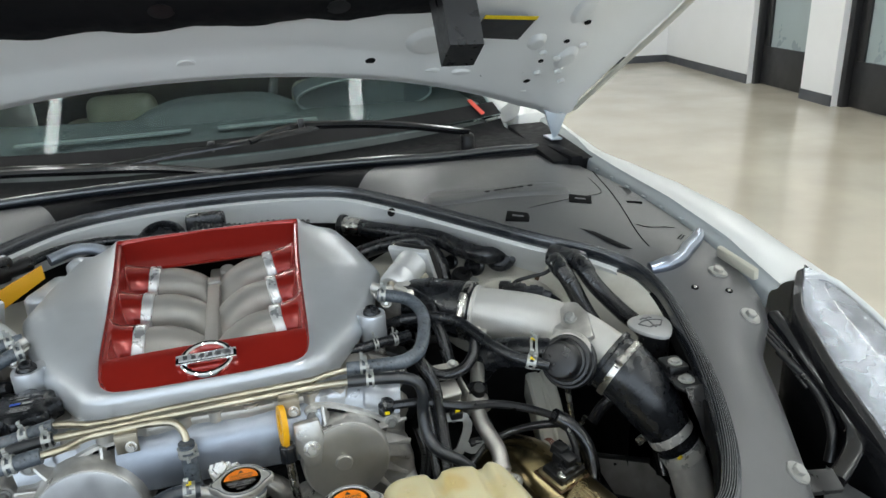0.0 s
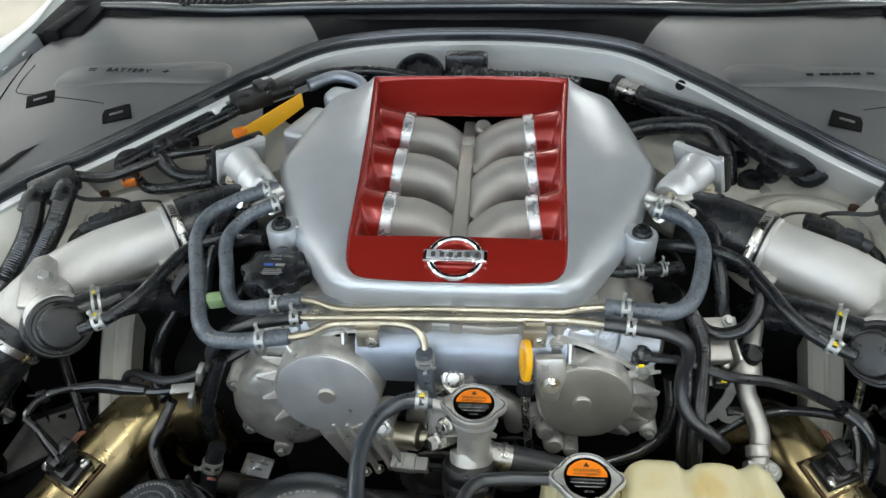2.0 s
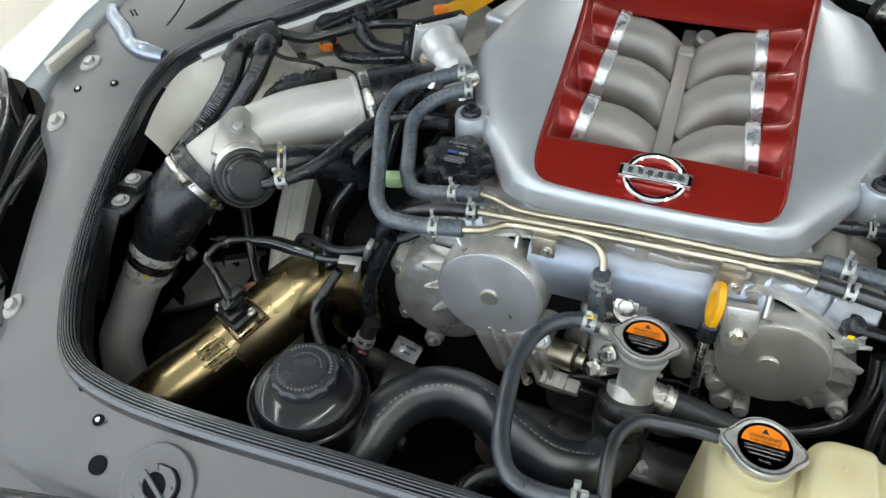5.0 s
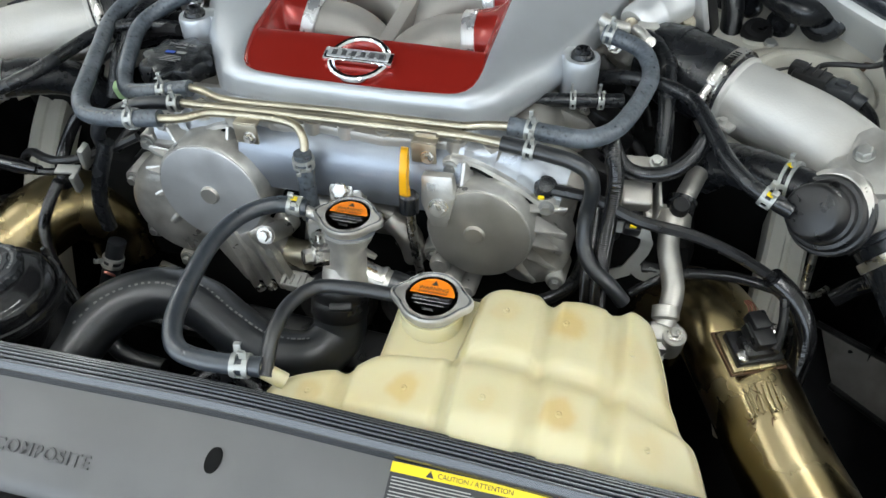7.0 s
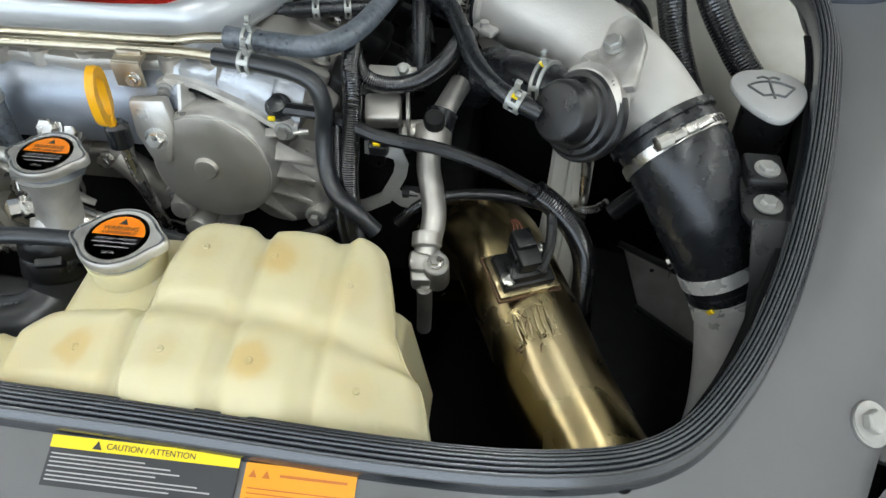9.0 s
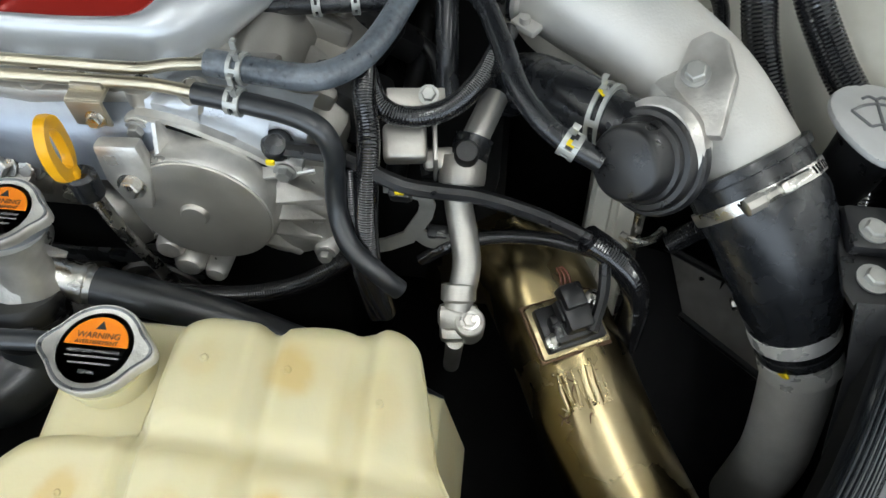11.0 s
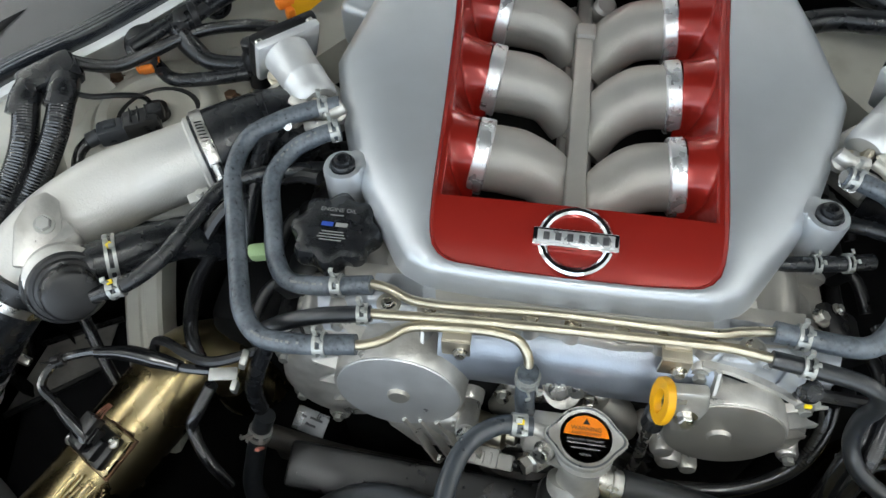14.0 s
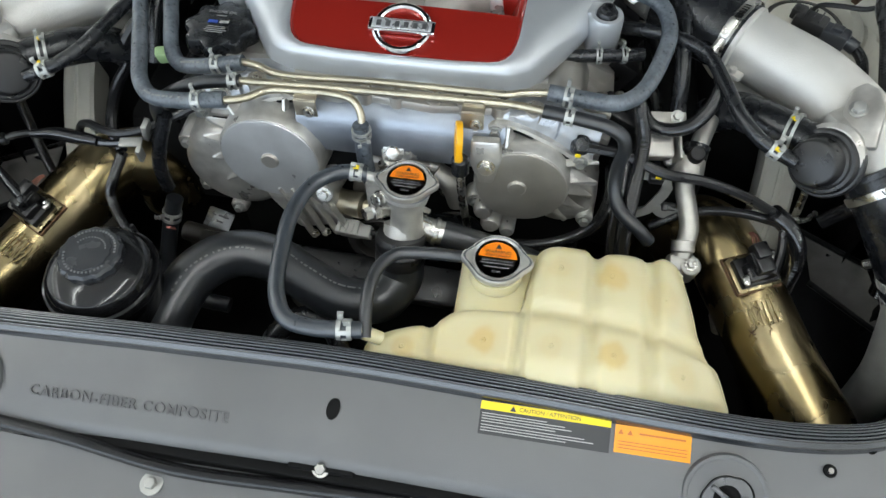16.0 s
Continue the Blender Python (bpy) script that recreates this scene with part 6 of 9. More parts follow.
def fender(s):
    f = thing("front_fender", "glossy white flared front fender", "car fender", (s * 0.88, 0.2, 0.4), "front fenders")
    flange, skin, strip = [], [], []
    def brow(y):
        """x and z of the fender's outer crown."""
        return float(np.interp(y, [-0.40, -0.30, -0.137, 0.5, 0.70, 0.95], [0.915, 0.938, 0.945, 0.945, 0.935, 0.90])), float(np.interp(y, [-0.40, -0.30, -0.137, -0.045, 0.045, 0.18, 0.352, 0.50, 0.631, 0.95], [0.70, 0.745, 0.809, 0.835, 0.848, 0.870, 0.878, 0.872, 0.856, 0.845]))
    def down(x, y, z):
        return [(x + 0.017, z - 0.014), (x + 0.030, z - 0.050), (x + 0.036, z - 0.12), (x + 0.034, z - 0.22), (x + 0.028, z - 0.42)]
    for y in np.linspace(0.95, -0.065, 30):
        zi = float(np.interp(y, [-0.065, 0.08, 0.25, 0.45, 0.7, 0.95], [0.842, 0.872, 0.892, 0.903, 0.912, 0.93]))
        xi = float(np.interp(y, [-0.05, 0.08, 0.45, 0.60, 0.70, 0.95], [0.808, 0.814, 0.812, 0.822, 0.845, 0.87]))
        xo, zo = brow(y)
        flange.append([(s * a, y, b) for a, b in ((xi - 0.004, zi - 0.05), (xi, zi - 0.004), (xi + 0.004, zi + 0.002), (xi + 0.016, zi + 0.003), (xi + 0.020, zi + 0.009))])
        top = [(xi + 0.020, zi + 0.009), (xi + 0.027, zi + 0.012)]
        for k in (0.25, 0.5, 0.75, 1.0):
            top.append(((xi + 0.027) * (1 - k) + xo * k, (zi + 0.012) * (1 - k) + zo * k + 0.010 * math.sin(math.pi * k)))
        skin.append([(s * a, y, b) for a, b in top + down(xo, y, zo)])
    edge = evenly(LAMP_OUT, 16)
    for x, y, z in edge:
        xo, zo = brow(y)
        xo = max(xo, x + 0.016)
        strip.append([(s * a, y, b) for a, b in [(x, z - 0.02), (x, z), (x + 0.004, z + 0.003), (xo, min(zo, z + 0.002))] + down(xo, y, min(zo, z + 0.002))])
    part("skin", loft(skin, closed=False), BODY, f, sharp=60)
    part("lamp_brow", loft(strip, closed=False), BODY, f, "white strip beside the headlamp", 60)
    part("flange", loft(flange, closed=False), FLANGE, f, "mounting flange in body paint greyed for shade", 60)
    part("sealer_patch", side(block((0.800, 0.002, 0.866), (0.010, 0.085, 0.020), 0.003, (8, -12, 4)), s), SEALER, f, "beige seam sealer patch")
    # added black blocks paint the dark void under each hinge
    solo("hinge_shade_block", side(join(block((0.80, 0.74, 0.905), (0.10, 0.36, 0.03), 0.006, (3, 0, -4)), block((0.79, 0.62, 0.905), (0.03, 0.14, 0.03), 0.006)), s), MATTBLACK, "black block standing for the shaded void below the bonnet hinge", "car body", "hinge pockets")
    for k in range(7):
        y = 0.48 - k * 0.062
        part("clip_tab", side(block((float(np.interp(y, [0.08, 0.45], [0.808, 0.803])), y, float(np.interp(y, [0.08, 0.45], [0.880, 0.903]))), (0.005, 0.012, 0.004), 0.001), s), FLANGE, f)
    h = thing("headlamp", "clear headlamp with a glossy black rim beside the fender", "headlamp", (s * 0.87, -0.25, 0.6), "headlamps")
    u, o = evenly(LAMP_IN, 31), evenly(LAMP_OUT, 31)
    rows = []
    for k in range(9):
        a = k / 8
        r = u * (1 - a) + o * a
        r[:, 2] += 0.012 * math.sin(math.pi * a)
        rows.append(side((r.tolist(), []), s)[0])
    lens = part("lens", loft(rows, closed=False), LENS, h, "clear glossy lens")
    lens.visible_shadow = False
    part("rim", side(loft([[(x + d, y, z + e) for x, y, z in u] for d, e in ((0.009, -0.002), (0.005, 0.004), (-0.003, 0.005), (-0.010, 0.002), (-0.013, -0.006), (-0.014, -0.030))], closed=False), s), GLOSSBLACK, h, "glossy black rim strip")
    r2 = [[(p[0] - s * 0.004, p[1], p[2] - 0.018 - 0.014 * math.sin(math.pi * k / 8)) for j, p in enumerate(rows[k])] for k in range(9)]
    part("reflector", loft(r2, closed=False), LAMPGREY, h, "smooth silver grey reflector", 40)
    for y, x, z in ((-0.15, 0.872, 0.805), (-0.225, 0.862, 0.775)):
        part("projector", side(lathe([(0.020, -0.012), (0.020, -0.004), (0.0185, -0.002), (0.016, -0.004), (0.010, -0.001), (0.0001, 0.001)], (x, y, z - 0.010), (0.1, -0.4, 0.9), 28), s), LAMPGREY, h)
    part("housing", side(loft([[(x - 0.0135, y, z - 0.028) for x, y, z in u], [(x - 0.012, y, z - 0.10) for x, y, z in u], [(x - 0.010, y, z - 0.30) for x, y, z in u]], closed=False), s), MATTBLACK, h, "black plastic housing")
    part("side_arm", side(sweep([(-0.010, -0.010), (-0.011, 0.001), (-0.007, 0.004), (0.007, 0.004), (0.011, 0.001), (0.010, -0.010)], [(0.792, -0.100, 0.826), (0.788, -0.128, 0.818), (0.785, -0.192, 0.788), (0.786, -0.242, 0.762), (0.775, -0.284, 0.742), (0.738, -0.312, 0.732), (0.704, -0.330, 0.728)], 6), s), GLOSSBLACK, h, "glossy black mounting arm")
    for k in range(3):
        part("rib", side(tube([(0.752 + 0.007 * k, -0.112 - 0.002 * k, 0.815), (0.760 + 0.007 * k, -0.150, 0.797), (0.766 + 0.006 * k, -0.205, 0.765)], 0.0026, 8, 5), s), PLASTIC, h)
    part("brace", side(tube([(0.762, -0.150, 0.795), (0.772, -0.215, 0.765), (0.760, -0.262, 0.735), (0.748, -0.275, 0.70)], 0.006, 10, 6), s), PLASTIC, h)
    part("foot", side(block((0.672, -0.340, 0.738), (0.040, 0.030, 0.010), 0.003, (18, 0, -12)), s), PLASTIC, h)
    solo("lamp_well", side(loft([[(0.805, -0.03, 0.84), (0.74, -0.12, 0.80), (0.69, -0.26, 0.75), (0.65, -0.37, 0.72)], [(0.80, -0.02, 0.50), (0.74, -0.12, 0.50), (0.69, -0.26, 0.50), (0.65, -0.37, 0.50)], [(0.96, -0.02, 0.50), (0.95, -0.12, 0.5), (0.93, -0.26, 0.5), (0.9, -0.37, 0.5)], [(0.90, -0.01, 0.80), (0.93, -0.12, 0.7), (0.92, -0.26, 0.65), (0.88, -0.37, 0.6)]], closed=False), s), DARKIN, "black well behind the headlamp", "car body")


# inner and outer edge of the headlamp's lens, on the car's right side
LAMP_IN = [(0.872, -0.057, 0.862), (0.838, -0.092, 0.848), (0.812, -0.128, 0.835), (0.799, -0.172, 0.82), (0.791, -0.222, 0.795), (0.791, -0.268, 0.77), (0.789, -0.315, 0.745), (0.785, -0.40, 0.69)]
LAMP_OUT = [(0.876, -0.057, 0.862), (0.909, -0.071, 0.852), (0.920, -0.111, 0.836), (0.925, -0.176, 0.811), (0.925, -0.28, 0.764), (0.90, -0.40, 0.69)]


def windscreen():
    w = thing("windscreen", "raked windscreen with a grey green tint", "windscreen", (0, 0.85, 0.94))
    def base(x):
        return (x, 0.74 + 0.22 * (abs(x) / 0.75) ** 2, 0.950 + 0.012 * (1 - (x / 0.75) ** 2))
    rows = []
    for f in np.linspace(0, 1, 8):
        rows.append([(x * (1 - 0.1 * f), base(x)[1] + 0.72 * f, base(x)[2] + 0.38 * f) for x in np.linspace(-0.76, 0.76, 25)])
    inner = [[(x, y + 0.002, z - 0.005) for x, y, z in r] for r in rows]
    g = part("pane", join(loft(rows, closed=False), loft([r[::-1] for r in inner], closed=False)), GLASS, w, "tinted glass", 60)
    g.visible_shadow = False
    band = [[(p[0], p[1] - 0.004 + k * 0.05, p[2] + 0.003 + k * 0.0265) for p in rows[0]] for k in (0, 1)]
    part("edge_band", loft(band, closed=False), MATTBLACK, w, "black ceramic edge band")
    red = thing("registration_sticker", "red strip sticker on the windscreen corner", "sticker", (0.70, 0.93, 0.97))
    part("strip", loft([[(0.688, 0.918, 0.962), (0.702, 0.928, 0.964), (0.680, 0.985, 0.995), (0.668, 0.975, 0.993)], [(0.688, 0.916, 0.964), (0.702, 0.926, 0.966), (0.680, 0.983, 0.997), (0.668, 0.973, 0.995)]], caps=(True, True)), material("red_sticker", (0.55, 0.05, 0.03), 0.4, 0.0, 0.05, 40, 0.0), red)
    # cowl, cabin and dashboard behind the glass
    rows = []
    for f, dz in ((0, 0.0), (0.25, 0.004), (0.6, -0.012), (0.9, -0.020), (1.0, -0.006)):
        rows.append([(x, (0.50 + 0.17 * (abs(x) / 0.75) ** 2) * (1 - f) + base(x)[1] * f, 0.957 - 0.05 * (abs(x) / 0.75) ** 2 * (1 - f) + dz - 0.012 * f) for x in np.linspace(-0.76, 0.76, 25)])
    c = thing("wiper_cowl", "black plastic cowl below the windscreen", "car panel", (0, 0.6, 0.93))
    part("panel", loft(rows, closed=False), MATTBLACK, c)
    part("rubber_lip", tube([(-0.755, 0.70, 0.912), (-0.63, 0.645, 0.930), (-0.46, 0.580, 0.947), (-0.31, 0.555, 0.960), (0, 0.545, 0.966), (0.31, 0.555, 0.960), (0.46, 0.580, 0.947), (0.63, 0.645, 0.930), (0.755, 0.70, 0.912)], 0.010, 10, 6), SEALRUB, c, "rubber lip of the cowl")
    part("grille", join(*[block((-0.55 + 0.012 * k, 0.62, 0.952), (0.003, 0.04, 0.006), 0.0008) for k in range(12)]), PLASTIC, c)
    for pts in (([(-0.62, 0.74, 0.975), (-0.397, 0.683, 0.985), (-0.244, 0.640, 0.985), (-0.092, 0.605, 0.980), (0.03, 0.565, 0.966)], [(-0.70, 0.80, 0.975), (-0.5, 0.735, 0.985), (-0.30, 0.672, 0.985), (-0.10, 0.640, 0.975)], (0.02, 0.575, 0.95)),
                ([(0.088, 0.677, 1.000), (0.14, 0.715, 1.008), (0.204, 0.749, 1.010), (0.40, 0.715, 1.0), (0.569, 0.650, 0.978)], [(-0.20, 0.640, 0.980), (-0.06, 0.660, 0.990), (0.088, 0.685, 0.996), (0.24, 0.748, 1.000)], (0.565, 0.655, 0.955))):
        a, b, p = pts
        wp = thing("windscreen_wiper", "black windscreen wiper at rest on the cowl", "wiper", p, "windscreen wipers")
        part("arm", tube(a, [0.006, 0.009, 0.010, 0.009, 0.008], 8, 6), GLOSSBLACK, wp, sharp=30)
        part("blade", sweep([(-0.007, 0), (-0.0065, 0.004), (-0.0035, 0.010), (-0.002, 0.011), (0.002, 0.011), (0.0035, 0.010), (0.0065, 0.004), (0.007, 0)], b, 6), GLOSSBLACK, wp, sharp=30)
        part("air_fin", block((p[0] * 0.36, 0.742 if p[0] > 0.1 else 0.70, 1.018 if p[0] > 0.1 else 0.995), (0.014, 0.012, 0.022), 0.003), PLASTIC, wp)
        part("pivot", lathe([(0.016, -0.03), (0.016, 0.015), (0.010, 0.02), (0.0001, 0.02)], p, n=16), PLASTIC, wp)
    d = thing("dashboard", "dark grey dashboard behind the windscreen", "dashboard", (0, 1.2, 0.8))
    part("top", loft([[(x, y + 0.15 * (abs(x) / 0.75) ** 2, z) for x in np.linspace(-0.72, 0.72, 15)] for y, z in ((0.66, 0.86), (0.80, 0.925), (0.95, 0.965), (1.15, 0.985), (1.30, 0.97), (1.36, 0.90), (1.38, 0.7))], closed=False), CABIN, d)
    part("instrument_hood", loft([[(0.42 + k * 0.19 * math.cos(q), 1.16 + dy, 1.005 + k * 0.048 * math.sin(q)) for q in np.linspace(0, 2 * np.pi, 40, endpoint=False)] for k, dy in ((0.9, -0.01), (1.0, -0.015), (1.02, 0.0), (1.0, 0.2))], caps=(True, True)), CABIN, d)
    part("hood_trim", tube([(0.42 + 0.192 * math.cos(q), 1.145, 1.005 + 0.050 * math.sin(q)) for q in np.linspace(0, 2 * np.pi, 32, endpoint=False)], 0.003, 8, 3, closed=True), COWL, d)
    part("centre_hump", loft([[(x, y, z * math.exp(-((x - 0.02) / 0.24) ** 4) + 0.94) for x in np.linspace(-0.3, 0.34, 22)] for y, z in ((1.08, 0.03), (1.14, 0.075), (1.2, 0.085), (1.3, 0.085), (1.35, 0.0))], closed=False), CABIN, d)
    part("vent_trim", join(block((-0.25, 1.0, 0.979), (0.40, 0.024, 0.006), 0.002, (4, 0, 0)), block((0.14, 1.0, 0.979), (0.25, 0.024, 0.006), 0.002, (4, 0, 0))), COWL, d, "pale demister vent strip")
    sw = thing("steering_wheel", "dark steering wheel behind the dashboard", "steering wheel", (0.36, 1.45, 0.95))
    part("rim", tube([(0.36 + 0.185 * math.cos(a), 1.42 + 0.05 * math.sin(a), 0.97 + 0.17 * math.sin(a)) for a in np.linspace(0, 2 * np.pi, 20, endpoint=False)], 0.014, 10, 4, closed=True), CABIN, sw)
    for x in (-0.355, 0.40):
        # each is a car seat behind the windscreen
        st = thing("front_seat", "tan leather car seat with a headrest", "car seat", (x, 1.9, 0.5), "front seats")
        part("backrest", block((x, 2.02, 0.60), (0.46, 0.16, 0.56), 0.07, (-12, 0, 0), 3), SEATTAN, st)
        part("headrest", block((x, 2.05, 0.89), (0.25, 0.10, 0.13), 0.045, (-8, 0, 0), 3), SEATTAN, st)
    cb = thing("car_cabin", "dark car cabin shell with a white roof", "car body", (0, 1.8, 0.3))
    part("floor_pan", block((0, 1.75, 0.32), (1.6, 2.0, 0.04), 0.005), DARKIN, cb)
    # added up to the roof so no light comes in from behind
    part("rear_closing_panel", block((0, 2.65, 0.83), (1.6, 0.04, 1.0), 0.005), CABIN, cb)
    part("headliner", loft([[(x, y, z - 0.05 * (x / 0.66) ** 2 - 0.02) for x in np.linspace(-0.70, 0.70, 13)] for y, z in ((1.50, 1.345), (1.8, 1.375), (2.3, 1.37), (2.66, 1.32))], closed=False), CABIN, cb)
    # opaque panels added over the side windows to keep the cabin dark
    for s in (1, -1):
        part("side_blank", loft([[(s * 0.80, y, 0.93), (s * 0.67, y + 0.1, 1.34)] for y in (1.05, 1.6, 2.66)], closed=False), CABIN, cb, "opaque dark panel added to close the side window")
    for s in (1, -1):
        part("door_side", block((s * 0.86, 1.85, 0.62), (0.10, 1.75, 0.66), 0.03), BODY, cb)
        part("pillar", tube([(s * 0.79, 0.98, 0.95), (s * 0.72, 1.35, 1.17), (s * 0.66, 1.70, 1.32)], 0.035, 12, 6), BODY, cb)
        part("mirror_arm", block((s * 0.93, 1.30, 0.98), (0.14, 0.10, 0.12), 0.04, (0, 0, 0), 3), BODY, cb)
    part("roof", loft([[(x, y, z - 0.05 * (x / 0.66) ** 2) for x in np.linspace(-0.68, 0.68, 13)] for y, z in ((1.50, 1.345), (1.8, 1.375), (2.3, 1.37), (2.75, 1.30))] , closed=False), BODY, cb)


def nose():
    n = thing("front_bumper", "dark grey upper grille panel in front of the bay trim", "car bumper", (0, -0.6, 0.4))
    half_f = [(0.0, -0.497, 0.722), (0.3, -0.497, 0.718), (0.55, -0.47, 0.715), (0.66, -0.36, 0.715), (0.74, -0.28, 0.70)]
    rows = []
    for d, dz in ((0, 0), (0.03, -0.012), (0.07, -0.016), (0.13, -0.04), (0.18, -0.10), (0.20, -0.25), (0.19, -0.42)):
        h = [(x * (1 + d * 0.5), y - d, z + dz) for x, y, z in half_f]
        rows.append(smooth_line([(-x, y, z) for x, y, z in h[:0:-1]] + h, 6))
    part("panel", loft(rows, closed=False), COWL, n, sharp=70)
    # pull cable guide along the panel's front edge
    solo("bonnet_cable", tube([(-0.52, -0.52, 0.748), (-0.453, -0.508, 0.750), (-0.410, -0.499, 0.748), (-0.346, -0.493, 0.744), (-0.25, -0.497, 0.738), (-0.14, -0.508, 0.731), (-0.02, -0.505, 0.727), (0.16, -0.498, 0.724), (0.40, -0.498, 0.722)], 0.0065, 10, 6), GLOSSBLACK, "glossy black bonnet release tube", "cable")
    solo("latch_gap", block((0, -0.492, 0.727), (0.50, 0.012, 0.02), 0.002), GASKET, "dark gap at the panel's front edge", "car panel")
    b = thing("bonnet_latch", "black bonnet latch slot with a steel bolt", "latch", (0, -0.487, 0.735))
    part("slot", block((0.0, -0.486, 0.739), (0.062, 0.012, 0.010), 0.003), GASKET, b)
    part("bolt", hex_bolt((0.0, -0.489, 0.741), (0, -0.4, 1), 0.0055, 0.006, 0.008), MACHINED, b)
    for s in (1, -1):
        solo("panel_bolt", hex_bolt((s * 0.16, -0.52, 0.7125), (0, -0.1, 1), 0.006, 0.006, 0.011), DULLZINC, "round bolt in a recess of the grille panel", "bolt", "grille panel bolts")


bonnet()
fender(1)
fender(-1)
windscreen()
nose()


# ---------------------------------------------------------------- strut towers and aprons
SHEETGREY = material("dull_grey_brown_sheet", (0.26, 0.25, 0.235), 0.45, 0.2, 0.2, 30, 0.2, 300, stain=0.5, stain_colour=(0.05, 0.047, 0.043), stain_scale=22)


def tower(s):
    t = thing("strut_tower", "cream painted strut tower with a round bearing cup", "car body", (s * 0.46, 0.10, 0.5), "strut towers")
    c = (s * 0.458, 0.102, 0.826)
    part("dome", lathe([(0.112, -0.055), (0.114, -0.045), (0.108, -0.020), (0.095, -0.010), (0.068, -0.007), (0.064, 0.003), (0.058, 0.007), (0.051, 0.006), (0.048, 0.0), (0.0475, -0.016), (0.0001, -0.030)], c, n=40), APRON, t, sharp=50)
    # cream tower continues in near black, painting the shade behind the pipes
    part("tower_side", lathe([(0.092, -0.30), (0.100, -0.12), (0.111, -0.056)], c, n=40), DARKIN, t, "tower side blackened to stand for shade", 50)
    part("tower_ring", lathe([(0.083, -0.010), (0.082, -0.0045), (0.078, -0.0035), (0.072, -0.0040), (0.070, -0.008)], c, n=40), APRON, t)
    part("bearing_cup", lathe([(0.0472, -0.030), (0.0470, -0.008), (0.042, -0.007), (0.036, -0.014), (0.022, -0.016), (0.014, -0.014), (0.013, 0.004), (0.010, 0.006), (0.0001, 0.006)], c, n=28), PLASTIC, t, "black damper top")
    for k, a in enumerate((35, 155, 275)):
        a = math.radians(a)
        part("nut", hex_bolt((c[0] + s * 0.082 * math.cos(a), c[1] + 0.082 * math.sin(a), c[2] - 0.009), (0, 0, 1), 0.0075, 0.012, 0.012), RUST, t, "rusty nut")
    edge = resample(np.array([(x, y, 0.0) for x, y in ((0.385, 0.10), (0.400, 0.158), (0.430, 0.171), (0.500, 0.178), (0.545, 0.172), (0.556, 0.135), (0.548, 0.08), (0.50, 0.02), (0.42, 0.02), (0.39, 0.05), (0.385, 0.10))]), 0.004)[0][:-1]
    hole = np.array([(0.458 + 0.064 * math.cos(q), 0.102 + 0.064 * math.sin(q), 0.0) for q in [math.atan2(p[1] - 0.102, p[0] - 0.458) for p in edge]])
    mid = edge * 0.93 + np.array((0.458, 0.102, 0)) * 0.07
    part("top_plate", side(loft([edge + (0, 0, 0.798), edge + (0, 0, 0.811), mid + (0, 0, 0.8145), hole + (0, 0, 0.8165)]), s), APRON, t, "cream reinforcement plate", 50)
    for a, b in ((0.440, 0.150), (0.512, 0.148)):
        part("boss", side(lathe([(0.015, 0.0), (0.014, 0.003), (0.009, 0.0035), (0.0085, 0.002), (0.0001, 0.002)], (a, b, 0.8145), n=24), s), APRON, t)
    # inner wing: a soft sheet from the seal down to the chassis rail
    rows = []
    for y in np.linspace(0.13, -0.085, 22):
        xo = float(np.interp(y, [-0.19, -0.11, -0.04, 0.02, 0.07, 0.13], [0.612, 0.628, 0.638, 0.632, 0.596, 0.555]))
        zt = float(np.interp(y, [-0.19, -0.04, 0.09, 0.13], [0.80, 0.842, 0.874, 0.882]))
        bul = 0.022 * math.exp(-((y - 0.03) / 0.05) ** 2)
        row = []
        for d, h in ((0.0, 0.0), (0.008, -0.008), (0.020, -0.022), (0.035, -0.045), (0.048, -0.075), (0.055, -0.11), (0.058, -0.15)):
            row.append((s * (xo - d - bul * math.sin(math.pi * min(1, -h / 0.12))), y, zt + h))
        rows.append(row)
    part("apron", loft(rows, closed=False), APRON, t, sharp=70)
    # lower apron rows in black, shade put into the colour
    part("apron_shade_skirt", loft([[r[-1] for r in rows], [(r[-1][0] - s * 0.002, r[-1][1], r[-1][2] - 0.02) for r in rows], [(r[-1][0], r[-1][1], 0.5) for r in rows]], closed=False), MATTBLACK, t, "lower apron blackened to stand for shade")
    part("rail", side(sweep([(-0.021, -0.03), (-0.021, 0.008), (-0.017, 0.012), (-0.004, 0.012), (-0.002, 0.009), (0.002, 0.009), (0.004, 0.012), (0.017, 0.012), (0.021, 0.008), (0.021, -0.03)], [(0.462, 0.02, 0.745), (0.458, -0.03, 0.712), (0.453, -0.08, 0.668), (0.446, -0.13, 0.61), (0.443, -0.17, 0.53)], 4), s), APRON, t, "cream painted chassis rail")
    d = thing("air_duct", "black plastic air duct beside the pipe", "air duct", (s * 0.56, -0.1, 0.5), "air ducts")
    part("panel", side(loft([[(0.50, -0.03, 0.58), (0.64, -0.06, 0.58), (0.64, -0.06, 0.44), (0.50, -0.03, 0.44)], [(0.50, -0.14, 0.53), (0.64, -0.20, 0.51), (0.64, -0.2, 0.42), (0.5, -0.14, 0.42)], [(0.53, -0.28, 0.47), (0.64, -0.34, 0.45), (0.64, -0.34, 0.4), (0.53, -0.28, 0.4)]], caps=(True, True)), s), MATTBLACK, d)
    sheet = [(0.528, -0.052, 0.604), (0.600, -0.094, 0.604), (0.640, -0.168, 0.560), (0.550, -0.092, 0.558)]
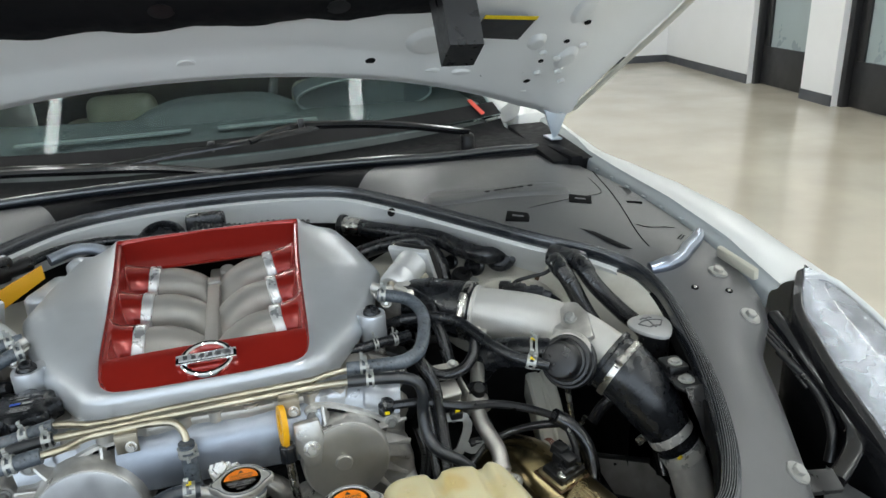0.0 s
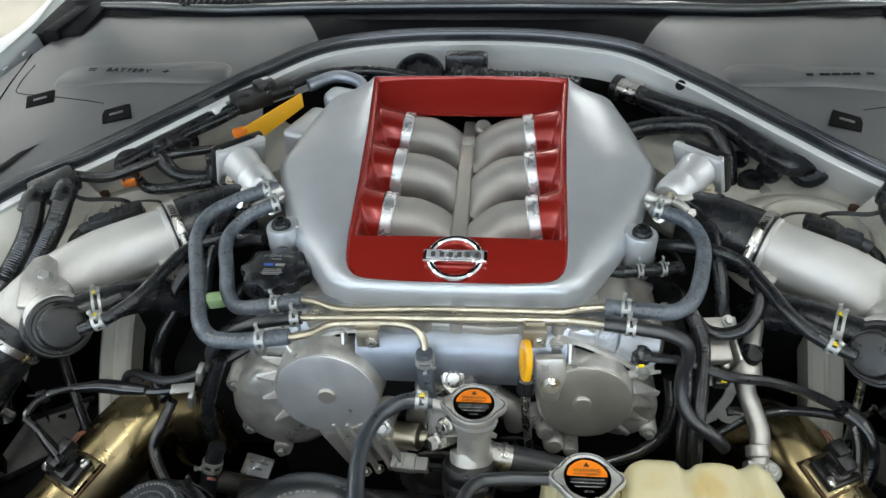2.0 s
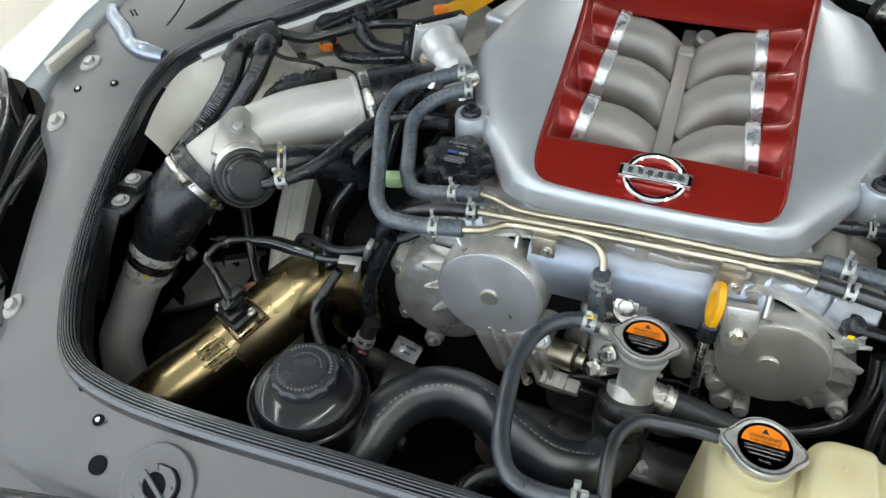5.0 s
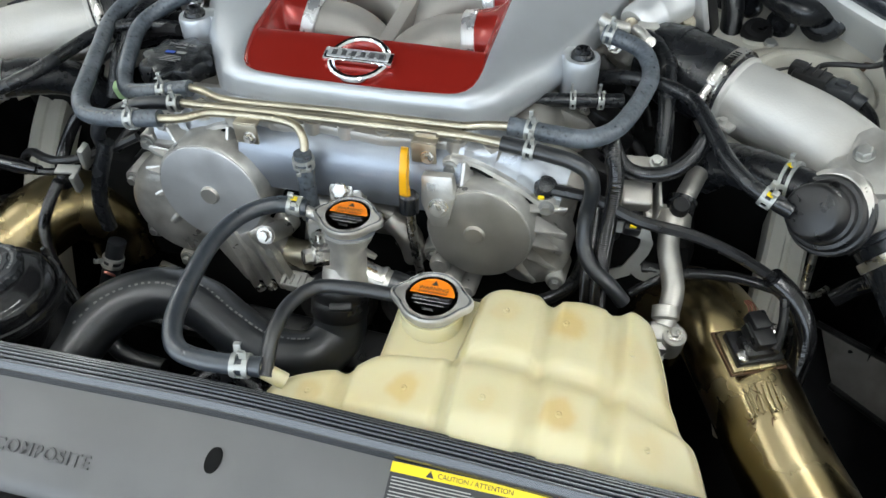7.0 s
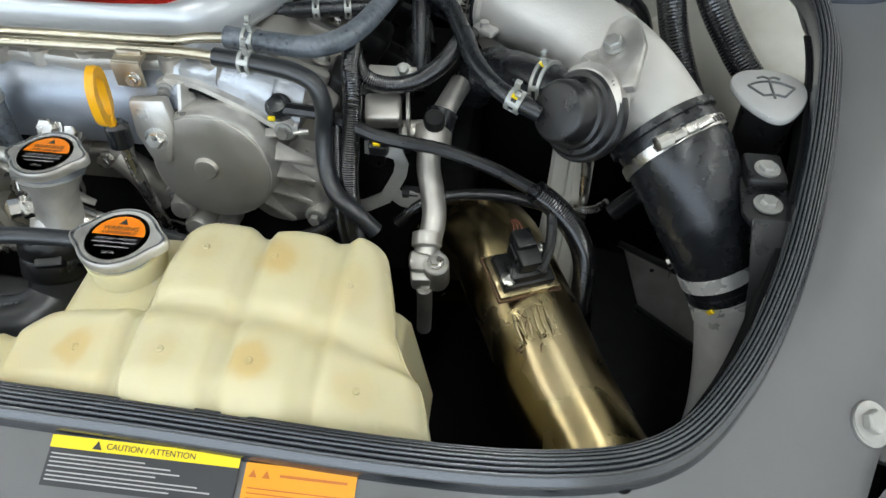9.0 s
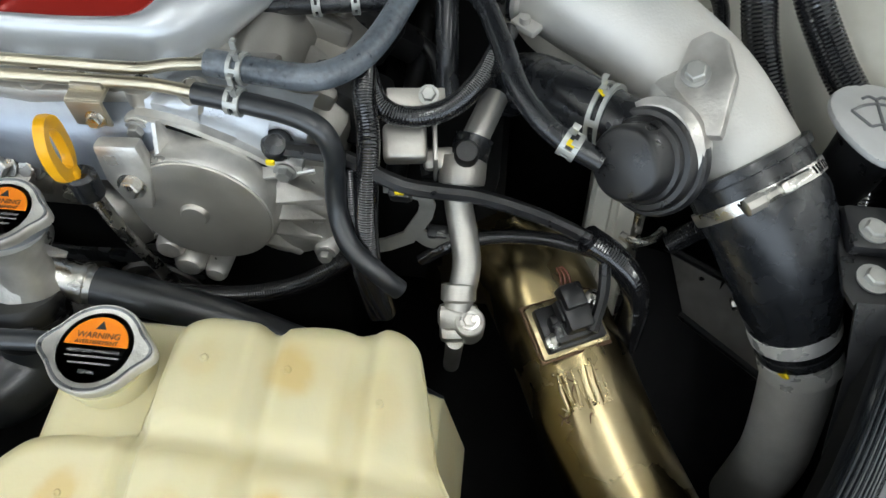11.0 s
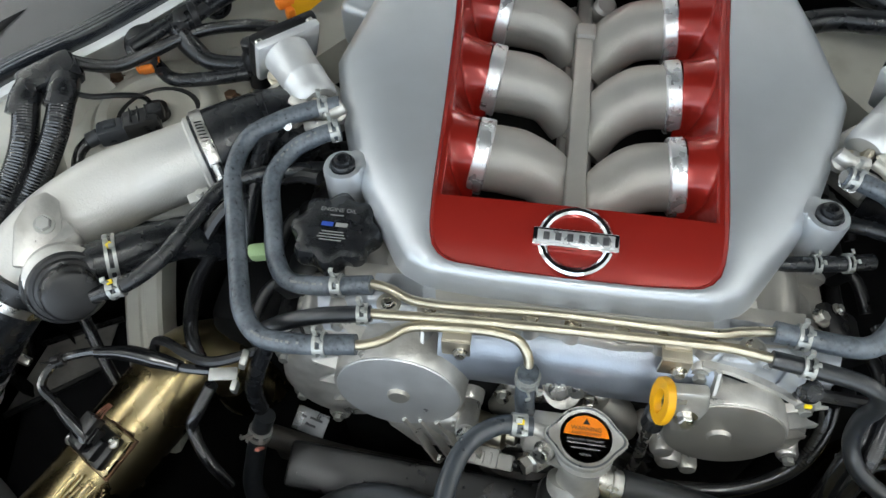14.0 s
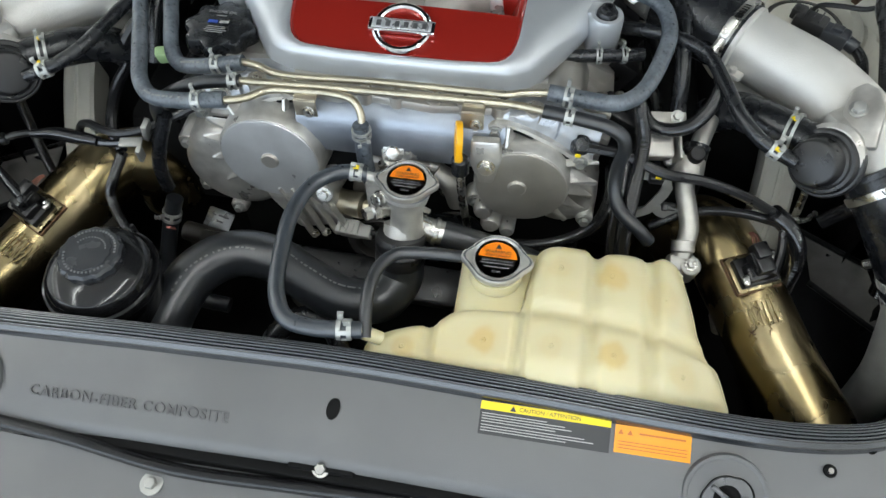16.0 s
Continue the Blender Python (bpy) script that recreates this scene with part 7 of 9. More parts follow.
    part("sheet", side(loft([[(x, y, z - 0.003) for x, y, z in sheet], sheet], caps=(True, True)), s), SHEETGREY, d, "dull grey brown sheet")
    part("flange", side(join(tube([(0.522, -0.046, 0.606), (0.604, -0.094, 0.607)], 0.004, 8, 2), tube([(0.546, -0.092, 0.556), (0.642, -0.172, 0.557)], 0.004, 8, 2)), s), PLASTIC, d)
    for x, y in ((0.56, -0.07), (0.62, -0.14)):
        part("stay", side(block((x, y, 0.565), (0.012, 0.012, 0.07), 0.002), s), MATTBLACK, d)


tower(1)
tower(-1)

# ---------------------------------------------------------------- hoses, looms and small parts in the bay
def conduit(pts, r, label="black corrugated cable conduit"):
    return solo("conduit", tube(pts, r, 16, 8, (0.23 * r, 0.065 * r)), CORR, label, "conduit", "cable conduits")


def cable(pts, r, label="thin black cable in the bay", mat=None):
    return solo("cable", tube(pts, r, 8, 8), mat or PLASTIC, label, "cable", "cables")


def mirrored(pts, s):
    return [(s * x, y, z) for x, y, z in pts]


def saddle(p, turn=0, w=0.024, label="folded zinc tube bracket with a bolt"):
    t = thing("tube_bracket", label, "bracket", p, "tube brackets")
    part("saddle", moved(join(block((0, 0, 0.0), (w, 0.020, 0.004), 0.0015), block((0, -0.010, -0.010), (w, 0.003, 0.022), 0.001), block((0, 0.003, 0.003), (w * 0.9, 0.010, 0.006), 0.002)), pose(*p, 0, 0, turn)), BRACKET, t)
    part("bolt", hex_bolt((p[0] + 0.004, p[1] - 0.0115, p[2] - 0.013), (0, -1, 0.2), 0.0048, 0.006, 0.0065), MACHINED, t)


WGREY2 = material("dark_grey_connector", (0.035, 0.038, 0.043), 0.35, 0.0, 0.1, 50, 0.1, 500)
THROTTLE = material("bright_die_casting", (0.72, 0.73, 0.735), 0.42, 0.55, 0.06, 40, 0.25, 600, rough_vary=0.05)
# lines of the trim's seams and marks: x, y on the car's right side
SEAM_A = [(0.797, 0.49), (0.759, 0.344), (0.728, 0.238), (0.704, 0.16), (0.692, 0.11), (0.690, 0.08)]
SEAM_B = [(0.779, 0.145), (0.742, 0.144), (0.722, 0.146), (0.711, 0.158)]
SEAM_C = [(0.760, 0.435), (0.743, 0.355), (0.729, 0.324), (0.683, 0.306), (0.619, 0.290), (0.559, 0.276)]
SLOT = [(0.784, 0.264), (0.770, 0.267), (0.756, 0.270)]
BARS = (0.764, 0.103)
LEAF = [(0.606, 0.168), (0.618, 0.138), (0.628, 0.112), (0.642, 0.090), (0.660, 0.078), (0.652, 0.096), (0.640, 0.120), (0.626, 0.146)]


def side_details(s):
    # two conduits out of a rubber boot at the weatherstrip
    b = thing("cable_boot", "black rubber boot where two conduits leave the strut tower", "grommet", (s * 0.54, 0.07, 0.86), "cable boots")
    part("boot", side(join(block((0.540, 0.076, 0.886), (0.062, 0.034, 0.028), 0.008, (10, 8, -40)), tube([(0.522, 0.074, 0.886), (0.518, 0.058, 0.885), (0.519, 0.040, 0.879)], [0.014, 0.0150, 0.0138], 14, 4), tube([(0.553, 0.058, 0.886), (0.551, 0.042, 0.885), (0.553, 0.026, 0.877)], [0.014, 0.0150, 0.0138], 14, 4)), s), RUBBER, b)
    if s > 0:
        runs = ([(0.518, 0.058, 0.885), (0.520, 0.020, 0.872), (0.530, -0.020, 0.835), (0.548, -0.055, 0.80), (0.572, -0.085, 0.765), (0.595, -0.11, 0.70), (0.60, -0.14, 0.62)],
                [(0.550, 0.042, 0.885), (0.556, 0.005, 0.865), (0.580, -0.030, 0.835), (0.600, -0.055, 0.815), (0.616, -0.085, 0.785), (0.62, -0.12, 0.72), (0.615, -0.15, 0.64)])
    else:
        runs = ([(0.518, 0.060, 0.885), (0.514, 0.012, 0.867), (0.538, -0.066, 0.816), (0.568, -0.10, 0.75), (0.585, -0.13, 0.66)],
                [(0.550, 0.045, 0.885), (0.540, -0.006, 0.864), (0.554, -0.057, 0.832), (0.600, -0.085, 0.775), (0.622, -0.11, 0.70), (0.62, -0.14, 0.62)])
    for run in runs:
        conduit(mirrored(run, s), 0.0130)
    cable(mirrored([(0.515, 0.062, 0.882), (0.502, 0.072, 0.868), (0.480, 0.088, 0.858), (0.462, 0.098, 0.848), (0.458, 0.101, 0.826)], s), 0.003)
    # pressure sensor on the pipe
    m = thing("pressure_sensor", "black pressure sensor plugged on the intake pipe", "sensor", (s * 0.43, 0.03, 0.86), "pressure sensors")
    part("body", side(join(block((0.446, 0.058, 0.852), (0.036, 0.024, 0.022), 0.004, (0, 0, -28)), block((0.434, 0.070, 0.858), (0.016, 0.016, 0.014), 0.003, (0, 0, -28)), *[block((0.440 + 0.007 * k, 0.0625 - 0.0037 * k, 0.864), (0.0016, 0.020, 0.003), 0.0005, (0, 0, -28)) for k in range(3)]), s), PLASTIC, m)
    part("plug", side(join(block((0.472, 0.043, 0.850), (0.030, 0.021, 0.020), 0.004, (0, 0, -28)), block((0.472, 0.043, 0.8615), (0.012, 0.010, 0.004), 0.001, (0, 0, -28)), tube([(0.484, 0.036, 0.850), (0.494, 0.030, 0.847)], 0.008, 12, 3)), s), WGREY2, m)
    conduit(mirrored([(0.492, 0.031, 0.848), (0.504, 0.022, 0.838), (0.510, 0.010, 0.82), (0.512, 0.0, 0.78)], s), 0.0062)
    # throttle actuator with its flange
    t = thing("throttle_body", "die cast throttle body with a round motor housing", "engine part", (s * 0.29, 0.13, 0.80), "throttle bodies")
    part("motor_housing", side(lathe([(0.0001, -0.012), (0.018, -0.012), (0.0215, -0.008), (0.0225, 0.0), (0.0225, 0.016), (0.0232, 0.017), (0.0232, 0.020), (0.0225, 0.021), (0.0235, 0.040), (0.025, 0.056), (0.0001, 0.056)], (0.268, 0.094, 0.880), (0.62, 0.70, 0.18), 28), s), THROTTLE, t)
    part("flange", side(moved(block((0, 0, 0), (0.072, 0.066, 0.010), 0.004), look((0.310, 0.150, 0.885), (0.372, 0.215, 0.925))), s), THROTTLE, t)
    part("gasket", side(moved(block((0, 0, 0), (0.076, 0.070, 0.014), 0.005), look((0.318, 0.160, 0.884), (0.380, 0.225, 0.924))), s), PLASTIC, t, "black plastic cover behind the flange")
    part("body", side(join(block((0.285, 0.105, 0.845), (0.07, 0.075, 0.05), 0.010, (0, 0, 40)), block((0.262, 0.075, 0.862), (0.035, 0.04, 0.03), 0.006, (0, 0, 40))), s), CAST, t)
    for k, (a, b2) in enumerate(((0.029, 0.026), (-0.029, 0.026), (0.029, -0.026))):
        part("screw", side(moved(lathe([(0.0001, 0), (0.0045, 0), (0.0045, 0.003), (0.0001, 0.0035)], (a, b2, 0.005), n=10), look((0.310, 0.150, 0.885), (0.248, 0.085, 0.845))), s), MACHINED, t)
    # nipples and tee by the hoses
    part("nipple", side(join(tube([(0.255, 0.065, 0.885), (0.240, 0.060, 0.890), (0.228, 0.066, 0.894)], 0.007, 10, 4), tube([(0.262, 0.052, 0.876), (0.246, 0.044, 0.886), (0.230, 0.042, 0.890)], 0.006, 10, 4), lathe([(0.010, 0), (0.010, 0.008), (0.006, 0.010), (0.0001, 0.010)], (0.236, 0.070, 0.878), (0, -0.5, 1), 14)), s), CAST, t)
    part("valve", side(join(block((0.250, 0.078, 0.868), (0.022, 0.026, 0.02), 0.004, (0, 20, 30)), lathe([(0.006, 0), (0.006, 0.014), (0.004, 0.015), (0.0001, 0.015)], (0.262, 0.085, 0.872), (0.2, -0.4, 1), 12)), s), BRACKET, t)
    for (x, y, z), d in (((0.276, 0.060, 0.872), (0.2, -0.8, 0.6)), ((0.292, 0.078, 0.868), (0.5, -0.6, 0.6)), ((0.246, 0.058, 0.868), (-0.2, -0.8, 0.5))):
        part("fitting", side(join(hex_bolt((x, y, z), d, 0.006, 0.008, 0.008), lathe([(0.0042, 0.008), (0.0042, 0.016), (0.0055, 0.017), (0.0055, 0.021), (0.0001, 0.022)], (x, y, z), d, 12)), s), MACHINED, t)
    part("plug_connector", side(join(block((0.300, 0.105, 0.862), (0.028, 0.020, 0.018), 0.003, (10, 0, 35)), block((0.312, 0.092, 0.858), (0.018, 0.014, 0.014), 0.002, (10, 0, 35))), s), PLASTIC, t, "black plastic connector")
    part("stay", side(join(block((0.300, 0.078, 0.874), (0.036, 0.010, 0.003), 0.001, (0, 15, 35)), block((0.314, 0.088, 0.866), (0.010, 0.014, 0.018), 0.002, (0, 0, 35))), s), BRACKET, t, "small zinc stay")
    for (x, y, z), r in (((0.318, 0.128, 0.868), 0.0075), ((0.300, 0.112, 0.880), 0.0055), ((0.284, 0.092, 0.884), 0.0050)):
        part("flange_bolt", side(hex_bolt((x, y, z), (0.1, -0.55, 0.8), r, r, r * 1.45), s), BRACKET, t)
    part("link", side(join(block((0.276, 0.074, 0.884), (0.026, 0.012, 0.010), 0.003, (20, 10, 30)), block((0.290, 0.084, 0.878), (0.014, 0.022, 0.012), 0.003, (20, 0, 40)), tube([(0.262, 0.066, 0.886), (0.272, 0.058, 0.884), (0.280, 0.050, 0.878)], 0.0055, 10, 4)), s), CAST, t, "small cast link and nipple")
    for at, size, turn in (((0.279, 0.057, 0.866), (0.026, 0.013, 0.014), (10, 0, 20)), ((0.306, 0.096, 0.873), (0.014, 0.010, 0.010), (0, 0, 40))):
        part("sensor_plug", side(block(at, size, 0.0025, turn), s), PLASTIC, t, "small black plugs")
    part("seal_ring", side(lathe([(0.0090, -0.003), (0.0108, -0.002), (0.0108, 0.002), (0.0090, 0.003)], (0.258, 0.070, 0.884), (0.7, -0.5, 0.3), 18), s), BRACKET, t)
    # second hose off the throttle and the bypass hose
    hose(mirrored([(0.262, 0.072, 0.880), (0.284, 0.060, 0.876), (0.300, 0.034, 0.870), (0.303, 0.0, 0.860), (0.306, -0.03, 0.84), (0.31, -0.06, 0.80)], s), 0.0085, RUBBER, "black rubber hose dropping beside the engine")
    bp = mirrored([(0.232, 0.028, 0.846), (0.262, 0.010, 0.860), (0.300, -0.006, 0.865), (0.327, -0.022, 0.862), (0.345, -0.060, 0.857), (0.362, -0.102, 0.851), (0.385, -0.128, 0.845), (0.415, -0.142, 0.838)], s)
    hose(bp, 0.0075, RUBBER, "black rubber hose to the bypass valve")
    spring_clamp(bp, 0.92, 0.0079, 0.012, ears=(0, -0.3, 1), mark=True)
    oc = mirrored([(0.430, -0.102, 0.834), (0.408, -0.090, 0.829)], s)
    t2 = spring_clamp(oc, 0.6, 0.0215, 0.010, ears=(0.1, -0.1, 1), label="wide pale spring clamp with a yellow mark")
    part("paint_mark", side(block((0.414, -0.096, 0.8535), (0.006, 0.006, 0.0016), 0.0005, (0, 0, 30)), s), PAPERYELLOW, t2)
    # bolt plates under the weatherstrip
    w = thing("side_bracket", "black steel bracket with two bolts beside the elbow hose", "bracket", (s * 0.587, -0.18, 0.80), "side brackets")
    part("plate", side(join(slab([(0.572, -0.135), (0.602, -0.140), (0.607, -0.20), (0.605, -0.212), (0.570, -0.212), (0.566, -0.20)], 0.004, (0, 0, 0.808), (0, 0, 0), 0.001), loft([[(0.570, -0.211, 0.812), (0.605, -0.211, 0.812), (0.605, -0.211, 0.808), (0.570, -0.211, 0.808)], [(0.572, -0.240, 0.782), (0.600, -0.240, 0.782), (0.600, -0.243, 0.779), (0.572, -0.243, 0.779)], [(0.576, -0.275, 0.728), (0.592, -0.275, 0.728), (0.592, -0.278, 0.726), (0.576, -0.278, 0.726)]], caps=(True, True)), block((0.587, -0.158, 0.812), (0.030, 0.034, 0.012), 0.004)), s), PLASTIC, w)
    part("bolt", hex_bolt((s * 0.587, -0.162, 0.818), (0, 0, 1), 0.0068, 0.005, 0.0095), DULLZINC, w)
    part("bolt", hex_bolt((s * 0.585, -0.192, 0.809), (0, 0, 1), 0.0065, 0.006, 0.0105), DULLZINC, w)
    # hook shaped striker arm over the trim
    solo("bonnet_stay_hook", side(tube([(0.790, 0.092, 0.888), (0.778, 0.078, 0.885), (0.745, 0.055, 0.879), (0.715, 0.030, 0.876), (0.690, 0.024, 0.873), (0.660, 0.026, 0.868)], [0.009, 0.011, 0.0125, 0.011, 0.013, 0.010], 12, 6), s), HOOK, "satin blue grey metal arm over the trim", "bracket", "bonnet stays")
    # trim screws, slots, recess and writing bars on the trim
    for (x, y, z), big in (((0.757, -0.009, 0.852), 1), ((0.745, -0.105, 0.822), 1), ((0.640, -0.335, 0.752), 1), ((0.700, -0.035, 0.850), 0), ((0.745, -0.055, 0.838), 0), ((0.475, -0.405, 0.777), 0), ((0.439, -0.430, 0.772), 0)):
        z = on_trim(s * x, y)[2] - 0.001
        up = (-(on_trim(s * x + 0.02, y)[2] - on_trim(s * x - 0.02, y)[2]) / 0.04, -(on_trim(s * x, y + 0.02)[2] - on_trim(s * x, y - 0.02)[2]) / 0.04, 1)
        if big:
            fx = thing("trim_bolt", "pale zinc flange bolt on the trim panel", "bolt", (s * x, y, z), "trim bolts")
            part("head", join(hex_bolt((s * x, y, z + 0.0025), up, 0.0080, 0.0075, 0.0135), lathe([(0.0155, -0.002), (0.0150, 0.0030), (0.0001, 0.0030)], (s * x, y, z), up, 20)), DULLZINC, fx)
        else:
            fx = thing("trim_screw", "small steel screw in the trim panel", "screw", (s * x, y, z), "trim screws")
            part("head", lathe([(0.0001, 0), (0.0058, 0), (0.0055, 0.0015), (0.0001, 0.0016)], (s * x, y, z + 0.001), (0, -0.2, 1), 16), GASKET, fx)
            part("slot", lathe([(0.0001, 0.0015), (0.0028, 0.0016), (0.0024, 0.0028), (0.0001, 0.003)], (s * x, y, z + 0.001), (0, -0.2, 1), 10), MACHINED, fx)
    for x, y, z in ((0.669, 0.290, 0.909), (0.527, 0.247, 0.916)):
        z = on_trim(s * x, y)[2]
        sl = thing("trim_clip_slot", "square black clip slot in the trim", "clip", (s * x, y, z), "trim clips")
        part("slot", side(block((x, y, z), (0.042, 0.040, 0.005), 0.001, (4, 6, -25)), s), GASKET, sl)
        part("tongue", side(block((x, y, z + 0.002), (0.020, 0.006, 0.003), 0.001, (4, 6, -25)), s), COWL, sl)
    r = thing("drain_recess", "round dark recess in the trim with a screw", "recess", (s * 0.768, 0.346, 0.885), "trim recesses")
    part("dish", side(lathe([(0.034, 0.001), (0.036, 0.002), (0.030, -0.004), (0.020, -0.012), (0.0001, -0.013)], (0.768, 0.346, 0.893), n=24), s), PLASTIC, r)
    part("screw", side(lathe([(0.0001, 0), (0.008, 0), (0.007, 0.004), (0.0001, 0.005)], (0.772, 0.342, 0.884), n=12), s), MACHINED, r)
    # seams, slot, hollow and moulded marks of the trim
    def seam(pts, r=0.0011, label="thin dark seam between trim pieces"):
        line = [on_trim(s * x, y, 0.0002) for x, y in smooth_line([(x, y, 0) for x, y in pts], 4)[:, :2]]
        solo("trim_seam", tube(line, r, 6, 2), GASKET, label, "trim seam", "trim seams")
    seam(SEAM_A, 0.0011)
    seam(SEAM_B, 0.0008)
    seam(SEAM_C, 0.0007)
    bar = [(0.668, 0.334), (0.672, 0.362), (0.664, 0.391), (0.53, 0.402), (0.404, 0.402), (0.392, 0.374), (0.398, 0.350), (0.53, 0.344)]
    mid = (0.533, 0.370)
    rows = [[on_trim(s * (mid[0] + (x - mid[0]) * k), mid[1] + (y - mid[1]) * q, h) for x, y in smooth_line([(x, y, 0) for x, y in bar], 4, True)[:, :2]] for k, q, h in ((1.03, 1.10, -0.003), (1.0, 1.0, 0.001), (0.975, 0.86, 0.0055), (0.96, 0.76, 0.0065), (0.6, 0.4, 0.0068), (0.01, 0.01, 0.0068))]
    solo("trim_bar", loft(rows), COWL, "long raised bar moulded on the trim", "trim", "trim bars", sharp=50)
    bm = Matrix.Translation(on_trim(s * 0.556, 0.368, 0.0078)) @ pose(0, 0, 0, 4, 0, s * 3)
    if s < 0:
        word = join(letters("BATTERY", 0.0165, bm, 0.0004, 1.15), bars([(-0.068, -0.056, 0.003), (-0.068, -0.056, -0.003), (0.058, 0.070, 0)], bm, 0.0024, 0.0006), bars([(0.063, 0.065, 0)], bm, 0.011, 0.0006))
        solo("moulded_writing", word, MATTBLACK, "raised black moulded word on the trim bar", "writing", "trim writing")
    else:
        solo("moulded_writing", bars([(-0.05, -0.04, 0), (-0.03, -0.015, 0), (-0.012, 0.0, 0), (0.003, 0.016, 0), (0.019, 0.030, 0), (0.04, 0.05, 0)], bm, 0.006, 0.0006), MATTBLACK, "moulded marks on the trim bar", "writing", "trim writing")
    bm = Matrix.Translation(on_trim(s * BARS[0], BARS[1], 0.0008)) @ pose(0, 0, 0, 0, 0, s * 40)
    solo("moulded_writing", bars([(-0.012, -0.003, 0.002), (0.0, 0.012, 0.002), (-0.012, 0.010, -0.003)], bm, 0.0025, 0.0006), MATTBLACK, "tiny moulded marks on the trim", "writing", "trim writing")
    solo("trim_slot", side(tube([on_trim(x, y, -0.0005) for x, y in SLOT], 0.004, 8, 3), s), GASKET, "short dark slot in the trim", "slot", "trim slots")
    leaf = [on_trim(s * x, y, 0.0015) for x, y in LEAF]
    mid = [on_trim(s * x, y, 0.0022) for x, y in [(0.5 * (LEAF[k][0] + LEAF[-1 - k][0]), 0.5 * (LEAF[k][1] + LEAF[-1 - k][1])) for k in range(len(LEAF))]]
    solo("trim_fold", loft([leaf, mid], closed=True), MATTBLACK, "dark leaf shaped fold in the trim panel", "trim", "trim folds")


side_details(1)
side_details(-1)

# brackets of the three fuel tubes, rail hose and clamp
saddle((-0.088, -0.142, 0.858))
saddle((0.088, -0.134, 0.858))
HD = [(-0.027, -0.162, 0.842), (-0.027, -0.163, 0.82), (-0.026, -0.166, 0.79), (-0.020, -0.172, 0.76), (-0.005, -0.175, 0.74)]
hose(HD, 0.0088, HOSE, "short grey rubber hose dropping from a fuel tube")
spring_clamp(HD, 0.14, 0.0092, 0.010, ears=(0.4, -1, 0))

# right hand looms (seen from the front)
CR = [(0.202, -0.139, 0.823), (0.225, -0.140, 0.822), (0.249, -0.141, 0.820), (0.290, -0.155, 0.814), (0.339, -0.150, 0.802), (0.382, -0.150, 0.786), (0.420, -0.153, 0.767)]
cable(CR, 0.0055, "black sheathed cable across the bay")
conduit([(0.418, -0.153, 0.768), (0.438, -0.155, 0.752), (0.458, -0.157, 0.725), (0.470, -0.160, 0.69), (0.472, -0.17, 0.64)], 0.0105)
cable([(0.432, -0.156, 0.757), (0.434, -0.166, 0.748), (0.434, -0.182, 0.738), (0.428, -0.205, 0.728)], 0.0045, "cable down to the air sensor")
g = thing("cable_grommet", "black rubber cable plug with a yellow mark", "connector", (0.203, -0.137, 0.823))
part("plug", lathe([(0.011, -0.01), (0.011, 0.004), (0.0085, 0.006), (0.007, 0.012), (0.0001, 0.013)], (0.203, -0.135, 0.820), (0.1, -0.6, 0.8), 18), RUBBER, g)
part("mark", block((0.201, -0.150, 0.820), (0.006, 0.003, 0.004), 0.001), PAPERYELLOW, g)
conduit([(0.258, -0.088, 0.846), (0.263, -0.101, 0.843), (0.273, -0.112, 0.838), (0.290, -0.114, 0.835), (0.313, -0.105, 0.835), (0.332, -0.084, 0.840), (0.344, -0.055, 0.845), (0.35, -0.02, 0.83)], 0.0075)
conduit([(0.256, -0.085, 0.85), (0.260, -0.112, 0.848), (0.265, -0.133, 0.836), (0.265, -0.152, 0.81), (0.265, -0.170, 0.775), (0.267, -0.178, 0.735), (0.274, -0.182, 0.68)], 0.0080)
conduit([(0.252, -0.143, 0.815), (0.254, -0.158, 0.785), (0.255, -0.166, 0.745), (0.259, -0.172, 0.70), (0.264, -0.174, 0.66)], 0.0072)
conduit([(0.245, -0.118, 0.77), (0.250, -0.130, 0.735), (0.240, -0.150, 0.708), (0.212, -0.170, 0.70), (0.168, -0.186, 0.698), (0.108, -0.19, 0.697), (0.07, -0.185, 0.69)], 0.0078)
BRUSHED = material("bare_brushed_aluminium", (0.50, 0.485, 0.45), 0.42, 0.85, 0.14, 50, 0.3, 700, stain=0.5, stain_colour=(0.30, 0.28, 0.25), stain_scale=30)
a = thing("refrigerant_pipe", "bare aluminium refrigerant pipe with a bolted joint", "pipe", (0.33, -0.17, 0.70))
part("tube", tube([(0.345, -0.06, 0.805), (0.334, -0.092, 0.797), (0.326, -0.112, 0.783), (0.325, -0.130, 0.768), (0.331, -0.150, 0.755), (0.335, -0.170, 0.744), (0.331, -0.196, 0.725)], [0.0098, 0.0100, 0.0102, 0.0104, 0.0104, 0.0104, 0.0104], 18, 8), BRUSHED, a)
lug_ring = part("clamp_ring", lathe([(0.0118, -0.011), (0.0165, -0.010), (0.0172, -0.006), (0.0172, 0.006), (0.0165, 0.010), (0.0118, 0.011)], (0.326, -0.113, 0.782), (0.0, -0.8, -0.6), 24), DULLCAST, a, "cast clamp ring")
part("lug", block((0.309, -0.110, 0.789), (0.024, 0.016, 0.012), 0.004, (30, 0, 10)), DULLCAST, lug_ring)
part("service_cap", join(lathe([(0.009, 0), (0.009, 0.012), (0.0075, 0.014), (0.0001, 0.014)], (0.328, -0.112, 0.796), (0.05, -0.4, 1), 16)), PLASTIC, a, "black service valve cap")
